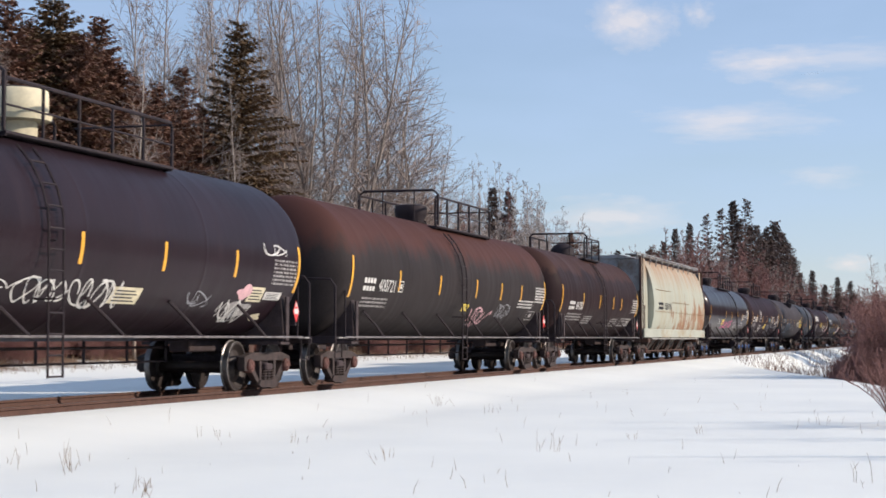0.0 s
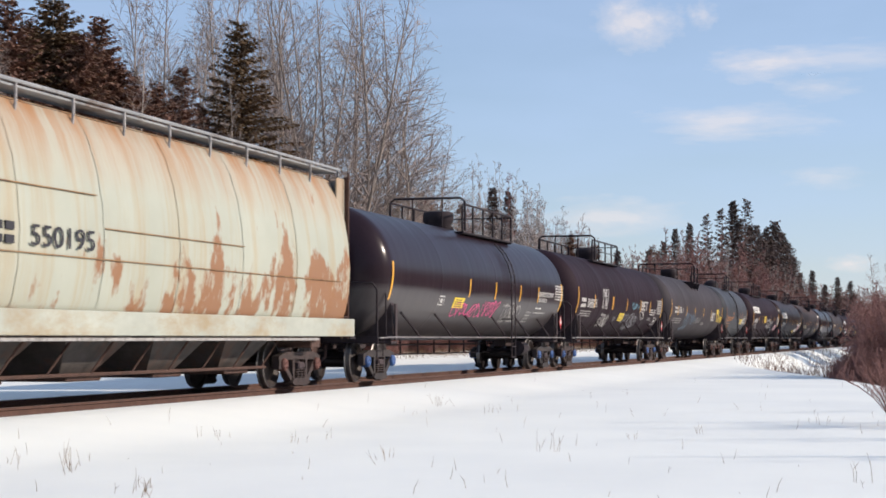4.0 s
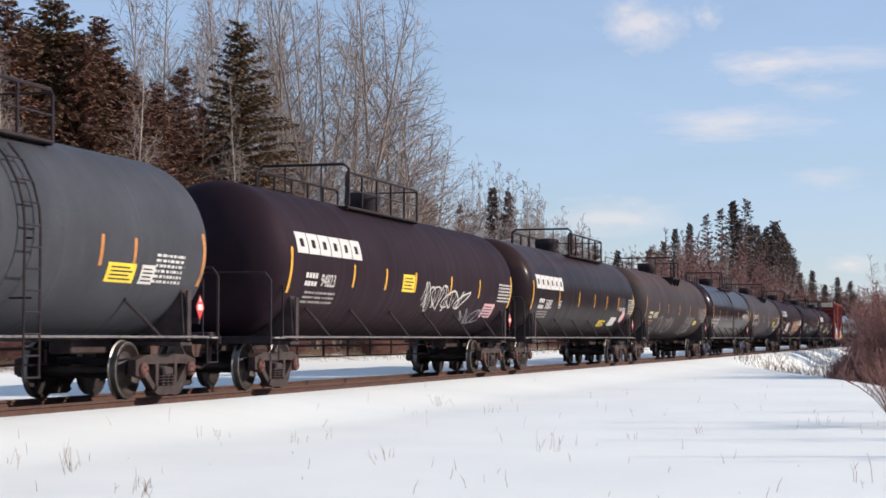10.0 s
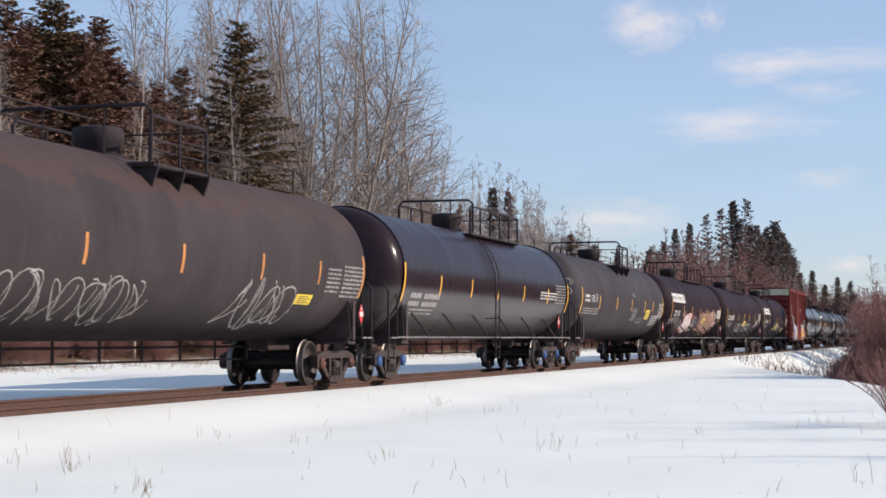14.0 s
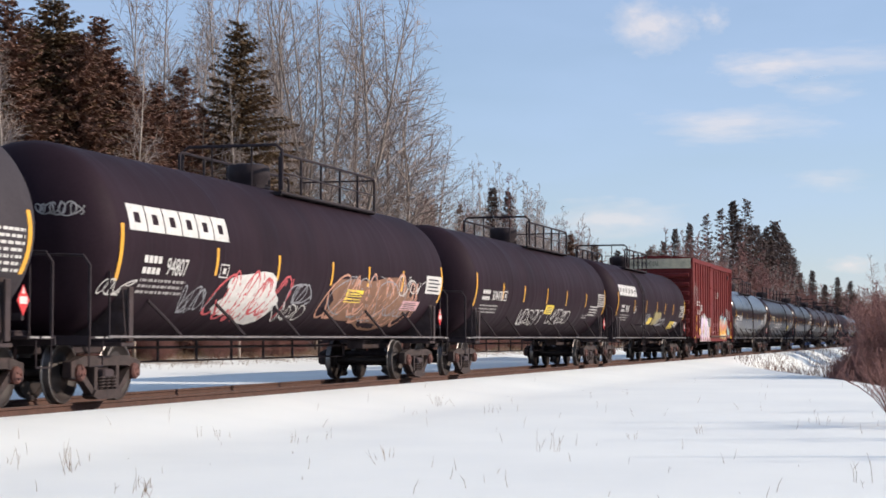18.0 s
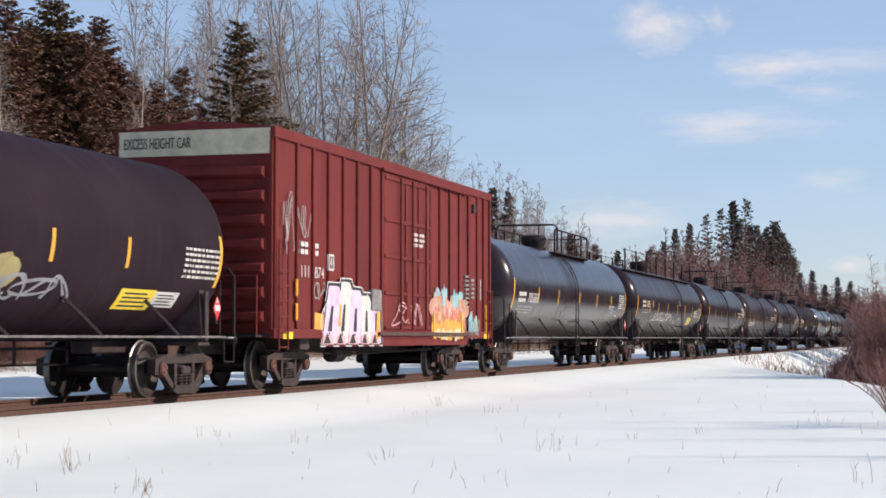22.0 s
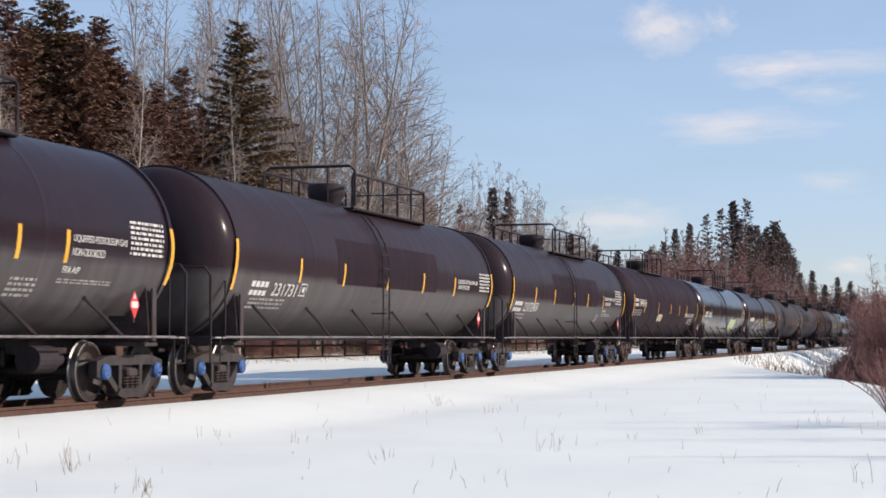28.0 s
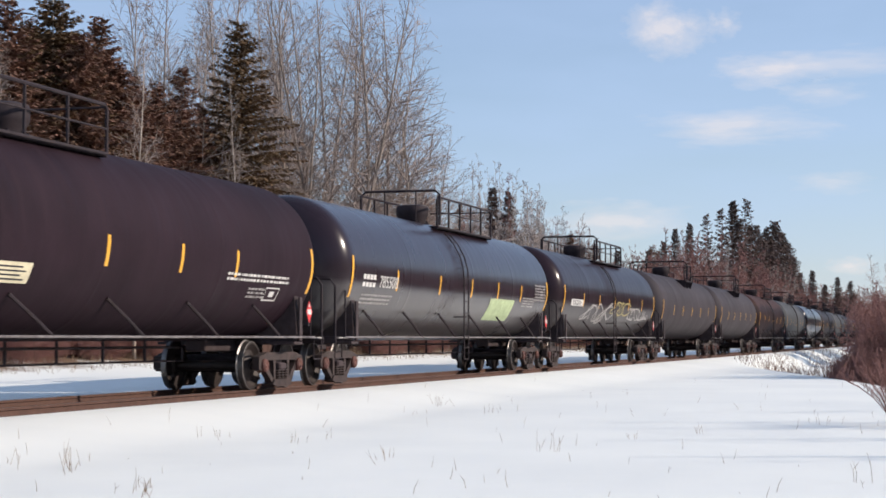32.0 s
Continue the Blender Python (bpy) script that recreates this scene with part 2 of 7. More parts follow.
# ---- mesh building ----
class Geo:
    """Gathers vertices and faces for one mesh."""

    def __init__(self):
        self.v, self.f = [], []

    def add(self, vs, fs):
        o = len(self.v)
        self.v += [tuple(p) for p in vs]
        self.f += [tuple(i + o for i in q) for q in fs]
        return self

    def box(self, x0, x1, y0, y1, z0, z1, ch=0.0, m=None):
        """A box with its upright and level edges chamfered by ch."""
        if ch <= 0:
            vs = [(x, y, z) for x in (x0, x1) for y in (y0, y1) for z in (z0, z1)]
            fs = [(0, 1, 3, 2), (4, 6, 7, 5), (0, 4, 5, 1), (2, 3, 7, 6), (0, 2, 6, 4), (1, 5, 7, 3)]
        else:
            c = min(ch, (x1 - x0) * 0.45, (y1 - y0) * 0.45, (z1 - z0) * 0.45)
            ring = [(x0 + c, y0), (x1 - c, y0), (x1, y0 + c), (x1, y1 - c), (x1 - c, y1), (x0 + c, y1), (x0, y1 - c), (x0, y0 + c)]
            cx, cy = (x0 + x1) / 2, (y0 + y1) / 2
            sx, sy = 1 - 2 * c / (x1 - x0), 1 - 2 * c / (y1 - y0)
            inner = [(cx + (x - cx) * sx, cy + (y - cy) * sy) for x, y in ring]
            vs = [(*p, z0) for p in inner] + [(*p, z0 + c) for p in ring] + [(*p, z1 - c) for p in ring] + [(*p, z1) for p in inner]
            fs = [tuple(range(7, -1, -1)), tuple(range(24, 32))]
            for k in range(3):
                fs += [(k * 8 + i, k * 8 + (i + 1) % 8, k * 8 + 8 + (i + 1) % 8, k * 8 + 8 + i) for i in range(8)]
        if m is not None:
            vs = [m @ Vector(p) for p in vs]
        return self.add(vs, fs)

    def tube(self, a, b, r, n=6, r2=None, cap=True):
        a, b = Vector(a), Vector(b)
        d = b - a
        if d.length < 1e-6:
            return self
        d.normalize()
        u = d.orthogonal().normalized()
        w = d.cross(u)
        r2 = r if r2 is None else r2
        vs = []
        for c, q in ((a, r), (b, r2)):
            vs += [c + (u * math.cos(2 * math.pi * i / n) + w * math.sin(2 * math.pi * i / n)) * q for i in range(n)]
        fs = [(i, (i + 1) % n, n + (i + 1) % n, n + i) for i in range(n)]
        if cap:
            fs += [tuple(range(n - 1, -1, -1)), tuple(range(n, 2 * n))]
        return self.add(vs, fs)

    def path(self, pts, r, n=6):
        """A bent pipe: mitred tube through the points, of one radius or one for each point."""
        pts = [Vector(p) for p in pts]
        rs = r if isinstance(r, (list, tuple)) else [r] * len(pts)
        ref = None
        rings = []
        for i, p in enumerate(pts):
            d = (pts[min(i + 1, len(pts) - 1)] - pts[max(i - 1, 0)]).normalized()
            u = d.orthogonal().normalized() if ref is None else (ref - d * ref.dot(d)).normalized()
            ref = u
            w = d.cross(u)
            rings.append([p + (u * math.cos(2 * math.pi * k / n) + w * math.sin(2 * math.pi * k / n)) * rs[i] for k in range(n)])
        vs = [q for ring in rings for q in ring]
        fs = [(j * n + i, j * n + (i + 1) % n, j * n + n + (i + 1) % n, j * n + n + i) for j in range(len(pts) - 1) for i in range(n)]
        fs += [tuple(range(n - 1, -1, -1)), tuple(range((len(pts) - 1) * n, len(pts) * n))]
        return self.add(vs, fs)

    def lathe(self, prof, n=32, axis="x", at=(0, 0, 0), close=True):
        """Turns a profile of (along, radius) about an axis."""
        vs = []
        for s, r in prof:
            for i in range(n):
                a = 2 * math.pi * i / n
                c, d = r * math.cos(a), r * math.sin(a)
                p = {"x": (s, c, d), "y": (c, s, d), "z": (c, d, s)}[axis]
                vs.append((p[0] + at[0], p[1] + at[1], p[2] + at[2]))
        fs = [(j * n + i, j * n + (i + 1) % n, j * n + n + (i + 1) % n, j * n + n + i) for j in range(len(prof) - 1) for i in range(n)]
        if close:
            fs += [tuple(range(n - 1, -1, -1)), tuple(range((len(prof) - 1) * n, len(prof) * n))]
        return self.add(vs, fs)

    def prism(self, poly, y0, y1, plane="xz"):
        """Extrudes a polygon drawn in the xz (or yz, xy) plane."""
        n = len(poly)
        place = {"xz": lambda a, b, c: (a, c, b), "yz": lambda a, b, c: (c, a, b), "xy": lambda a, b, c: (a, b, c)}[plane]
        vs = [place(a, b, y0) for a, b in poly] + [place(a, b, y1) for a, b in poly]
        fs = [tuple(range(n)), tuple(range(2 * n - 1, n - 1, -1))] + [(i, n + i, n + (i + 1) % n, (i + 1) % n) for i in range(n)]
        return self.add(vs, fs)

    def mesh(self, name, smooth=False, fix=True):
        me = bpy.data.meshes.new(name)
        me.from_pydata(self.v, [], self.f)
        if fix and len(self.f) < 20000:
            bm = bmesh.new()
            bm.from_mesh(me)
            bmesh.ops.recalc_face_normals(bm, faces=bm.faces)
            bm.to_mesh(me)
            bm.free()
        if smooth:
            me.shade_smooth()
            if smooth != "all":
                me.set_sharp_from_angle(angle=radians(38))
        me.materials.append(None)
        return me


def link_part(name, me, material, parent=None, label="", m=None):
    """One mesh object under its thing or part."""
    ob = new(name, me)
    ob.material_slots[0].link = 'OBJECT'
    ob.material_slots[0].material = material
    if parent is not None:
        ob.parent = parent
    if m is not None:
        ob.matrix_basis = m
    if label:
        ob["label"] = label
    return ob


def part(name, geo, material, parent=None, label="", m=None, smooth=False):
    return link_part(name, geo.mesh(name, smooth), material, parent, label, m)


def thing(name, label, category, group="", m=None, kind=""):
    ob = new(name)
    ob.empty_display_size = 0.3
    if m is not None:
        ob.matrix_basis = m
    return tagged(ob, label, category, group, kind)


# ---- ground ----
def smooth_step(a, b, t):
    t = min(1.0, max(0.0, (t - a) / (b - a)))
    return t * t * (3 - 2 * t)


def ground_height(x, y):
    near = -0.34 + 0.05 * noise.noise((x * 0.07, y * 0.12, 1.3)) + 0.02 * noise.noise((x * 0.5, y * 0.8, 4.0))
    if y < 0:
        # the field falls away into a shallow brushy hollow beside the line, farther on
        into = (x - (40 + (y + 13.2) / 0.222)) * 0.2165
        drop = smooth_step(0.0, 4.5, into) * smooth_step(-1.6, -4.5, y)
        h = near - 0.75 * drop + 0.12 * drop * noise.noise((x * 0.4, y * 0.4, 8))
        shoulder = smooth_step(-4.5, -1.5, y)
        h = h * (1 - shoulder) + (-0.06) * shoulder
    else:
        far = -0.16 + 0.07 * noise.noise((x * 0.09, y * 0.15, 6.1)) + 0.5 * smooth_step(9, 16, y) + 0.5 * smooth_step(16, 60, y)
        shoulder = 1 - smooth_step(1.5, 3.5, y)
        h = far * (1 - shoulder) + (-0.09) * shoulder
    bed = 1 - smooth_step(1.15, 1.45, abs(y + 0.03 * noise.noise((x * 1.3, 0, 2))))
    return h * (1 - bed) - 0.3 * bed


def build_ground():
    def spaced(spans):
        out = []
        for a, b, step in spans:
            out += list(np.arange(a, b, step))
        return out + [spans[-1][1]]
    xs = spaced([(-900, -100, 80), (-100, 0, 10), (0, 12, 2), (12, 90, 0.6), (90, 200, 2.5), (200, 500, 10), (500, 4000, 120)])
    ys = spaced([(-2500, -200, 150), (-200, -40, 12), (-40, -14, 1.6), (-14, -2, 0.4), (-2, 2, 0.1), (2, 18, 0.5), (18, 60, 4), (60, 200, 20), (200, 2500, 150)])
    vs = [(x, y, ground_height(x, y)) for x in xs for y in ys]
    k = len(ys)
    fs = [(i * k + j, (i + 1) * k + j, (i + 1) * k + j + 1, i * k + j + 1) for i in range(len(xs) - 1) for j in range(k - 1)]
    g = Geo()
    g.v, g.f = vs, fs
    ob = link_part("ground", g.mesh("ground", "all", fix=False), M["snow"])
    tagged(ob, "snow-covered field with dead grass along the wood's edge", "ground", kind="structure")


build_ground()


# ---- track ----
TRACK_X0, TRACK_X1 = -60.0, 460.0


def build_track():
    bed = Geo()
    xs = np.arange(TRACK_X0, TRACK_X1 + 0.1, 1.0)
    ys = [-1.42, -1.2, -0.85, -0.6, 0.0, 0.6, 0.85, 1.2, 1.42]
    zs = [-0.26, -0.185, -0.17, -0.2, -0.19, -0.2, -0.17, -0.185, -0.26]
    bed.v = [(x, y, z + 0.02 * noise.noise((x * 1.7, y * 3, 0))) for x in xs for y, z in zip(ys, zs)]
    k = len(ys)
    bed.f = [(i * k + j, (i + 1) * k + j, (i + 1) * k + j + 1, i * k + j + 1) for i in range(len(xs) - 1) for j in range(k - 1)]
    track = thing("railway_track", "rusty steel rails on brown ties and gritty ballast between snow banks", "railway track", kind="structure")
    b = part("ballast", bed, M["ballast"], track, "brown gravel ballast")
    b["kind"] = "stuff"
    prof = [(-0.07, -0.17), (0.07, -0.17), (0.07, -0.158), (0.012, -0.14), (0.012, -0.045), (0.036, -0.035), (0.036, -0.006), (0.028, 0.0),
            (-0.028, 0.0), (-0.036, -0.006), (-0.036, -0.035), (-0.012, -0.045), (-0.012, -0.14), (-0.07, -0.158)]
    for side in (-1, 1):
        g = Geo().prism([(a + side * 0.7535, z) for a, z in prof], TRACK_X0, TRACK_X1, "yz")
        part("rail", g, M["rail"], track, "rusted steel rail")
        g = Geo().box(TRACK_X0, TRACK_X1, side * 0.7535 - 0.022, side * 0.7535 + 0.022, 0.0, 0.002)
        part("running_surface", g, M["rail_top"], track, "polished rail head")
    tie = Geo().box(-0.11, 0.11, -1.28, 1.28, -0.17, 0.0, 0.012).mesh("tie")
    rng = random.Random(4)
    for i in range(290):
        ob = link_part("tie", tie, M["tie"], track, m=pose(16 + i * 0.53, rng.uniform(-.03, .03), -0.168 + rng.uniform(-.008, .004), 0, 0, rng.uniform(-1, 1)))
    return track


build_track()


# ---- trees ----
def bare_tree_meshes(seed, height, spread, stems=1, limbs=26, first=0.2, low=58, high=24, subs=9, twigs=5, thick=1.0, twig_r=0.008, lean=0.04, splay=0.1):
    """Trunk and crown of a leafless broadleaf tree: limbs leave the stem at low degrees near the ground and high degrees at the top, and curl upwards."""
    rng = random.Random(seed)
    trunk, crown = Geo(), Geo()

    def branch(p, d, length, r, level):
        segs = (5, 3, 2)[level]
        pts = [p]
        for i in range(segs):
            d = (d + Vector((rng.gauss(0, .07), rng.gauss(0, .07), (0.05, 0.04, 0.02)[level] + rng.gauss(0, .05)))).normalized()
            pts.append(pts[-1] + d * length / segs)
        crown.path(pts, [max(twig_r * (1 - 0.35 * i / segs), r * (1 - 0.78 * i / segs)) for i in range(segs + 1)], 4 if level == 0 else 3)
        if level == 2:
            return
        count = max(2, round((subs, twigs)[level] * min(1.0, length / (spread * (0.6, 0.3)[level]))))
        for j in range(count):
            t = 0.18 + 0.8 * (j + rng.random()) / count
            k = min(segs - 1, int(t * segs))
            q = pts[k].lerp(pts[k + 1], t * segs - k)
            along = (pts[k + 1] - pts[k]).normalized()
            side = Vector((rng.gauss(0, 1), rng.gauss(0, 1), rng.gauss(0, .6)))
            side = (side - along * side.dot(along)).normalized()
            an = radians(rng.uniform(32, 62))
            branch(q, along * math.cos(an) + side * math.sin(an), length * rng.uniform(0.5, 0.85) * (1.15 - 0.62 * t), r * 0.5, level + 1)

    for s in range(stems):
        h = height * rng.uniform(0.82, 1.0) if s else height
        base = Vector((rng.uniform(-.35, .35), rng.uniform(-.35, .35), 0)) * (1 if stems > 1 else 0)
        base.z = -0.6
        a = rng.uniform(0, 6.283) if stems == 1 else 6.283 * (s + rng.random() * 0.6) / stems
        tip = lean if stems == 1 else splay * rng.uniform(0.5, 1.2)
        pts, p, d = [base], base, Vector((math.cos(a) * tip, math.sin(a) * tip, 1)).normalized()
        n = 10
        for i in range(n):
            d = (d + Vector((rng.gauss(0, .025), rng.gauss(0, .025), 0.025))).normalized()
            p = p + d * (h + 0.6) / n
            pts.append(p)
        r0 = (0.0065 * height + 0.015) * thick * (0.8 if stems > 1 else 1)
        trunk.path(pts, [r0 * (1 - 0.93 * i / n) for i in range(n + 1)], 7)
        many = int(limbs / stems ** 0.4)
        for j in range(many):
            t = min(0.985, first + (1 - first) * (j + rng.random()) / many)
            k = min(n - 1, int(t * n))
            q = pts[k].lerp(pts[k + 1], t * n - k)
            b = rng.uniform(0, 6.283)
            an = radians((low + (high - low) * t) * rng.uniform(0.8, 1.2))
            dd = Vector((math.cos(b) * math.sin(an), math.sin(b) * math.sin(an), math.cos(an)))
            branch(q, dd, spread * (1.12 - 0.92 * (t - first) / (1 - first)) * rng.uniform(0.7, 1.15), r0 * 0.5 * (1.15 - t), 0)
    return trunk.mesh("trunk", "all", False), crown.mesh("crown", False, False)


def conifer_meshes(seed, height, spread, gap=0.0, droop=0.25, bare=0.12, sprays=9, thick=1.0, pitch=0.3, power=0.8):
    """Trunk and crown of a spruce: whorls of drooping boughs, each fringed with short sprays of needles."""
    rng = random.Random(seed)
    trunk, crown = Geo(), Geo()
    r0 = 0.010 * height + 0.02
    n = 7
    px = [(rng.gauss(0, .015) * i, rng.gauss(0, .015) * i) for i in range(n + 1)]
    trunk.path([(*px[i], -0.6 + (height + 0.6) * i / n) for i in range(n + 1)], [r0 * (1 - 0.95 * i / n) for i in range(n + 1)], 7)
    z = height * bare
    while z < height * 0.985:
        t = z / height
        ln0 = spread * (1 - t) ** power * rng.uniform(0.8, 1.1) + 0.12
        for k in range(9):
            if rng.random() < gap:
                continue
            a = 6.283 * (k + rng.random()) / 9
            ln = ln0 * rng.uniform(0.6, 1.12)
            out = Vector((math.cos(a), math.sin(a), 0))
            p0 = Vector((0, 0, z + rng.uniform(-.25, .25)))
            steps = max(2, int(ln / (0.24 * thick)))
            prev = p0
            for s in range(1, steps + 1):
                u = s / steps
                q = p0 + out * ln * u + Vector((0, 0, ln * (0.12 * u * (1 - t) - droop * u * u * (1.2 - t) + 0.5 * u * t)))
                crown.tube(prev, q, 0.016 * (1.2 - u), 3, 0.01, False)
                for m in range(sprays):
                    sa = a + rng.choice((-1, 1)) * rng.uniform(0.15, 1.25)
                    size = rng.uniform(0.2, 0.46) * (1.15 - 0.4 * u) * thick ** 0.5 * (1.1 - 0.45 * t)
                    mid = prev.lerp(q, rng.random())
                    tip = mid + Vector((math.cos(sa), math.sin(sa), rng.uniform(-0.75, 0.3))) * size
                    sd = Vector((-math.sin(sa), math.cos(sa), rng.uniform(-1.0, 1.0))) * rng.uniform(0.028, 0.058) * thick
                    crown.add([mid, mid.lerp(tip, 0.45) + sd, tip, mid.lerp(tip, 0.45) - sd], [(0, 1, 2, 3)])
                prev = q
        z += pitch * (0.7 + 0.5 * (1 - t))
    return trunk.mesh("trunk", "all", False), crown.mesh("crown", False, False)


def spot(bearing, reach):
    """The place on the ground at that bearing (degrees from the track's heading, to the far side) and reach from the camera's foot."""
    a = radians(bearing)
    return EYE[0] + reach * math.cos(a), EYE[1] + reach * math.sin(a)


FAN = [bare_tree_meshes(11, 20, 6.0, 1, 34, 0.12, 64, 28, 8, 4, 1.2, 0.011), bare_tree_meshes(12, 20, 4.8, 3, 32, 0.14, 58, 26, 7, 4, 1.2, 0.011, splay=0.2),
       bare_tree_meshes(13, 20, 5.4, 2, 32, 0.12, 62, 28, 7, 4, 1.2, 0.011, splay=0.16), bare_tree_meshes(14, 20, 5.0, 2, 32, 0.16, 58, 26, 7, 4, 1.2, 0.011, splay=0.22)]
BARE = [bare_tree_meshes(15, 18, 3.6, 1, 26, 0.28, 56, 26, 7, 4, twig_r=0.009), bare_tree_meshes(16, 18, 3.2, 2, 26, 0.3, 52, 24, 7, 4, twig_r=0.009, splay=0.15),
        bare_tree_meshes(17, 18, 2.8, 1, 24, 0.36, 50, 24, 7, 4, twig_r=0.009), bare_tree_meshes(18, 18, 4.0, 1, 26, 0.3, 58, 26, 7, 4, twig_r=0.009)]
BIRCH = [bare_tree_meshes(41, 14, 2.6, 1, 30, 0.15, 48, 24, 7, 5, 0.9, 0.015), bare_tree_meshes(42, 14, 2.3, 2, 30, 0.15, 44, 22, 7, 5, 0.9, 0.015, splay=0.1), bare_tree_meshes(43, 14, 2.0, 3, 30, 0.12, 42, 22, 7, 5, 0.8, 0.015, splay=0.1)]
SAPLING = [bare_tree_meshes(21, 9, 1.6, 2, 18, 0.1, 42, 20, 6, 4, 0.8, 0.007), bare_tree_meshes(22, 9, 1.9, 1, 20, 0.1, 46, 22, 6, 4, 0.8, 0.007), bare_tree_meshes(23, 9, 1.4, 3, 20, 0.1, 40, 20, 6, 3, 0.8, 0.007)]
FAR_BARE = [bare_tree_meshes(51, 18, 2.8, 1, 26, 0.06, 46, 22, 7, 4, 1.0, 0.034), bare_tree_meshes(52, 18, 2.6, 2, 26, 0.05, 44, 22, 7, 4, 1.0, 0.034), bare_tree_meshes(53, 18, 2.4, 1, 26, 0.06, 42, 20, 7, 4, 1.0, 0.034)]
SPRUCE = [conifer_meshes(31, 16, 4.2, 0.06, power=0.75), conifer_meshes(32, 16, 4.6, 0.05, 0.2, 0.05, power=0.7), conifer_meshes(33, 16, 3.6, 0.15, 0.3, 0.2, power=0.75), conifer_meshes(34, 16, 4.3, 0.08, 0.28, 0.08, power=0.72)]
FAR_SPRUCE = [conifer_meshes(36, 16, 3.8, 0.1, 0.25, 0.08, 4, 2.6, 0.42), conifer_meshes(37, 16, 4.4, 0.08, 0.2, 0.05, 4, 2.6, 0.42), conifer_meshes(38, 16, 3.4, 0.25, 0.12, 0.15, 4, 2.2, 0.6), conifer_meshes(39, 16, 4.4, 0.05, 0.22, 0.05, 5, 3.0, 0.4, 0.5)]
BUSH = [bare_tree_meshes(61, 4, 1.5, 6, 40, 0.06, 50, 25, 5, 4, 0.8, 0.008, splay=0.45), bare_tree_meshes(62, 4, 1.8, 7, 40, 0.05, 55, 30, 5, 4, 0.8, 0.008, splay=0.6)]
WORDS = {
    "fan": ("bare_tree", "tall leafless tree with long ascending grey limbs", "tree", FAN, 20.0),
    "bare": ("bare_tree", "tall leafless tree with grey bark and fine twigs", "tree", BARE, 18.0),
    "pale": ("bare_tree", "tall leafless tree with pale bark and fine twigs", "tree", BARE, 18.0),
    "birch": ("birch_tree", "slender leafless birch with pale upright twigs", "tree", BIRCH, 14.0),
    "red": ("alder_tree", "slender leafless alder with reddish-brown twigs", "tree", FAR_BARE, 18.0),
    "bush": ("shrub", "dense leafless shrub with reddish-brown twigs", "shrub", BUSH, 4.0),
    "sapling": ("sapling", "thin leafless sapling with brown twigs", "tree", SAPLING, 9.0),
    "spruce": ("spruce_tree", "brownish-green spruce with drooping boughs", "tree", SPRUCE, 16.0),
    "russet": ("spruce_tree", "russet-brown spruce with dry drooping boughs", "tree", SPRUCE, 16.0),
    "dark": ("spruce_tree", "dark green spruce against the sky", "tree", FAR_SPRUCE, 16.0),
}
SKIN = {"fan": ("bark_grey", "twig"), "bare": ("bark_grey", "twig"), "pale": ("bark_pale", "twig"), "birch": ("bark_pale", "twig_pale"), "red": ("bark_brown", "twig_red"), "sapling": ("bark_brown", "twig_red"),
        "bush": ("bark_brown", "twig_red"), "spruce": ("bark_pale", "spruce"), "russet": ("bark_brown", "spruce_russet"), "dark": ("bark_brown", "spruce_dark")}


def plant(kind, bearing, reach, height, variant, turn=0.0, wide=1.0, group="trees along the wood's edge"):
    name, label, cat, meshes, full = WORDS[kind]
    x, y = spot(bearing, reach)
    t = thing(name, label, cat, group, pose(x, y, ground_height(x, y), 0, 0, turn))
    tm, cm = meshes[variant % len(meshes)]
    s = height / full
    bark, leaf = SKIN[kind]
    m = Matrix.Diagonal((s * wide, s * wide, s, 1))
    link_part("trunk", tm, M[bark], t, m=m)
    link_part("crown", cm, M[leaf], t, m=m)
    return t


def plant_to(kind, bearing, top, reach, variant, turn=0.0, wide=1.0, group="trees along the wood's edge"):
    """A tree whose top stands at that elevation, in degrees, over the camera's horizon."""
    x, y = spot(bearing, reach)
    return plant(kind, bearing, reach, EYE[2] + reach * math.tan(radians(top)) - ground_height(x, y), variant, turn, wide, group)


def skyline(knots, b):
    """Elevation between knots of (bearing, elevation)."""
    return float(np.interp(b, [k[0] for k in knots], [k[1] for k in knots]))


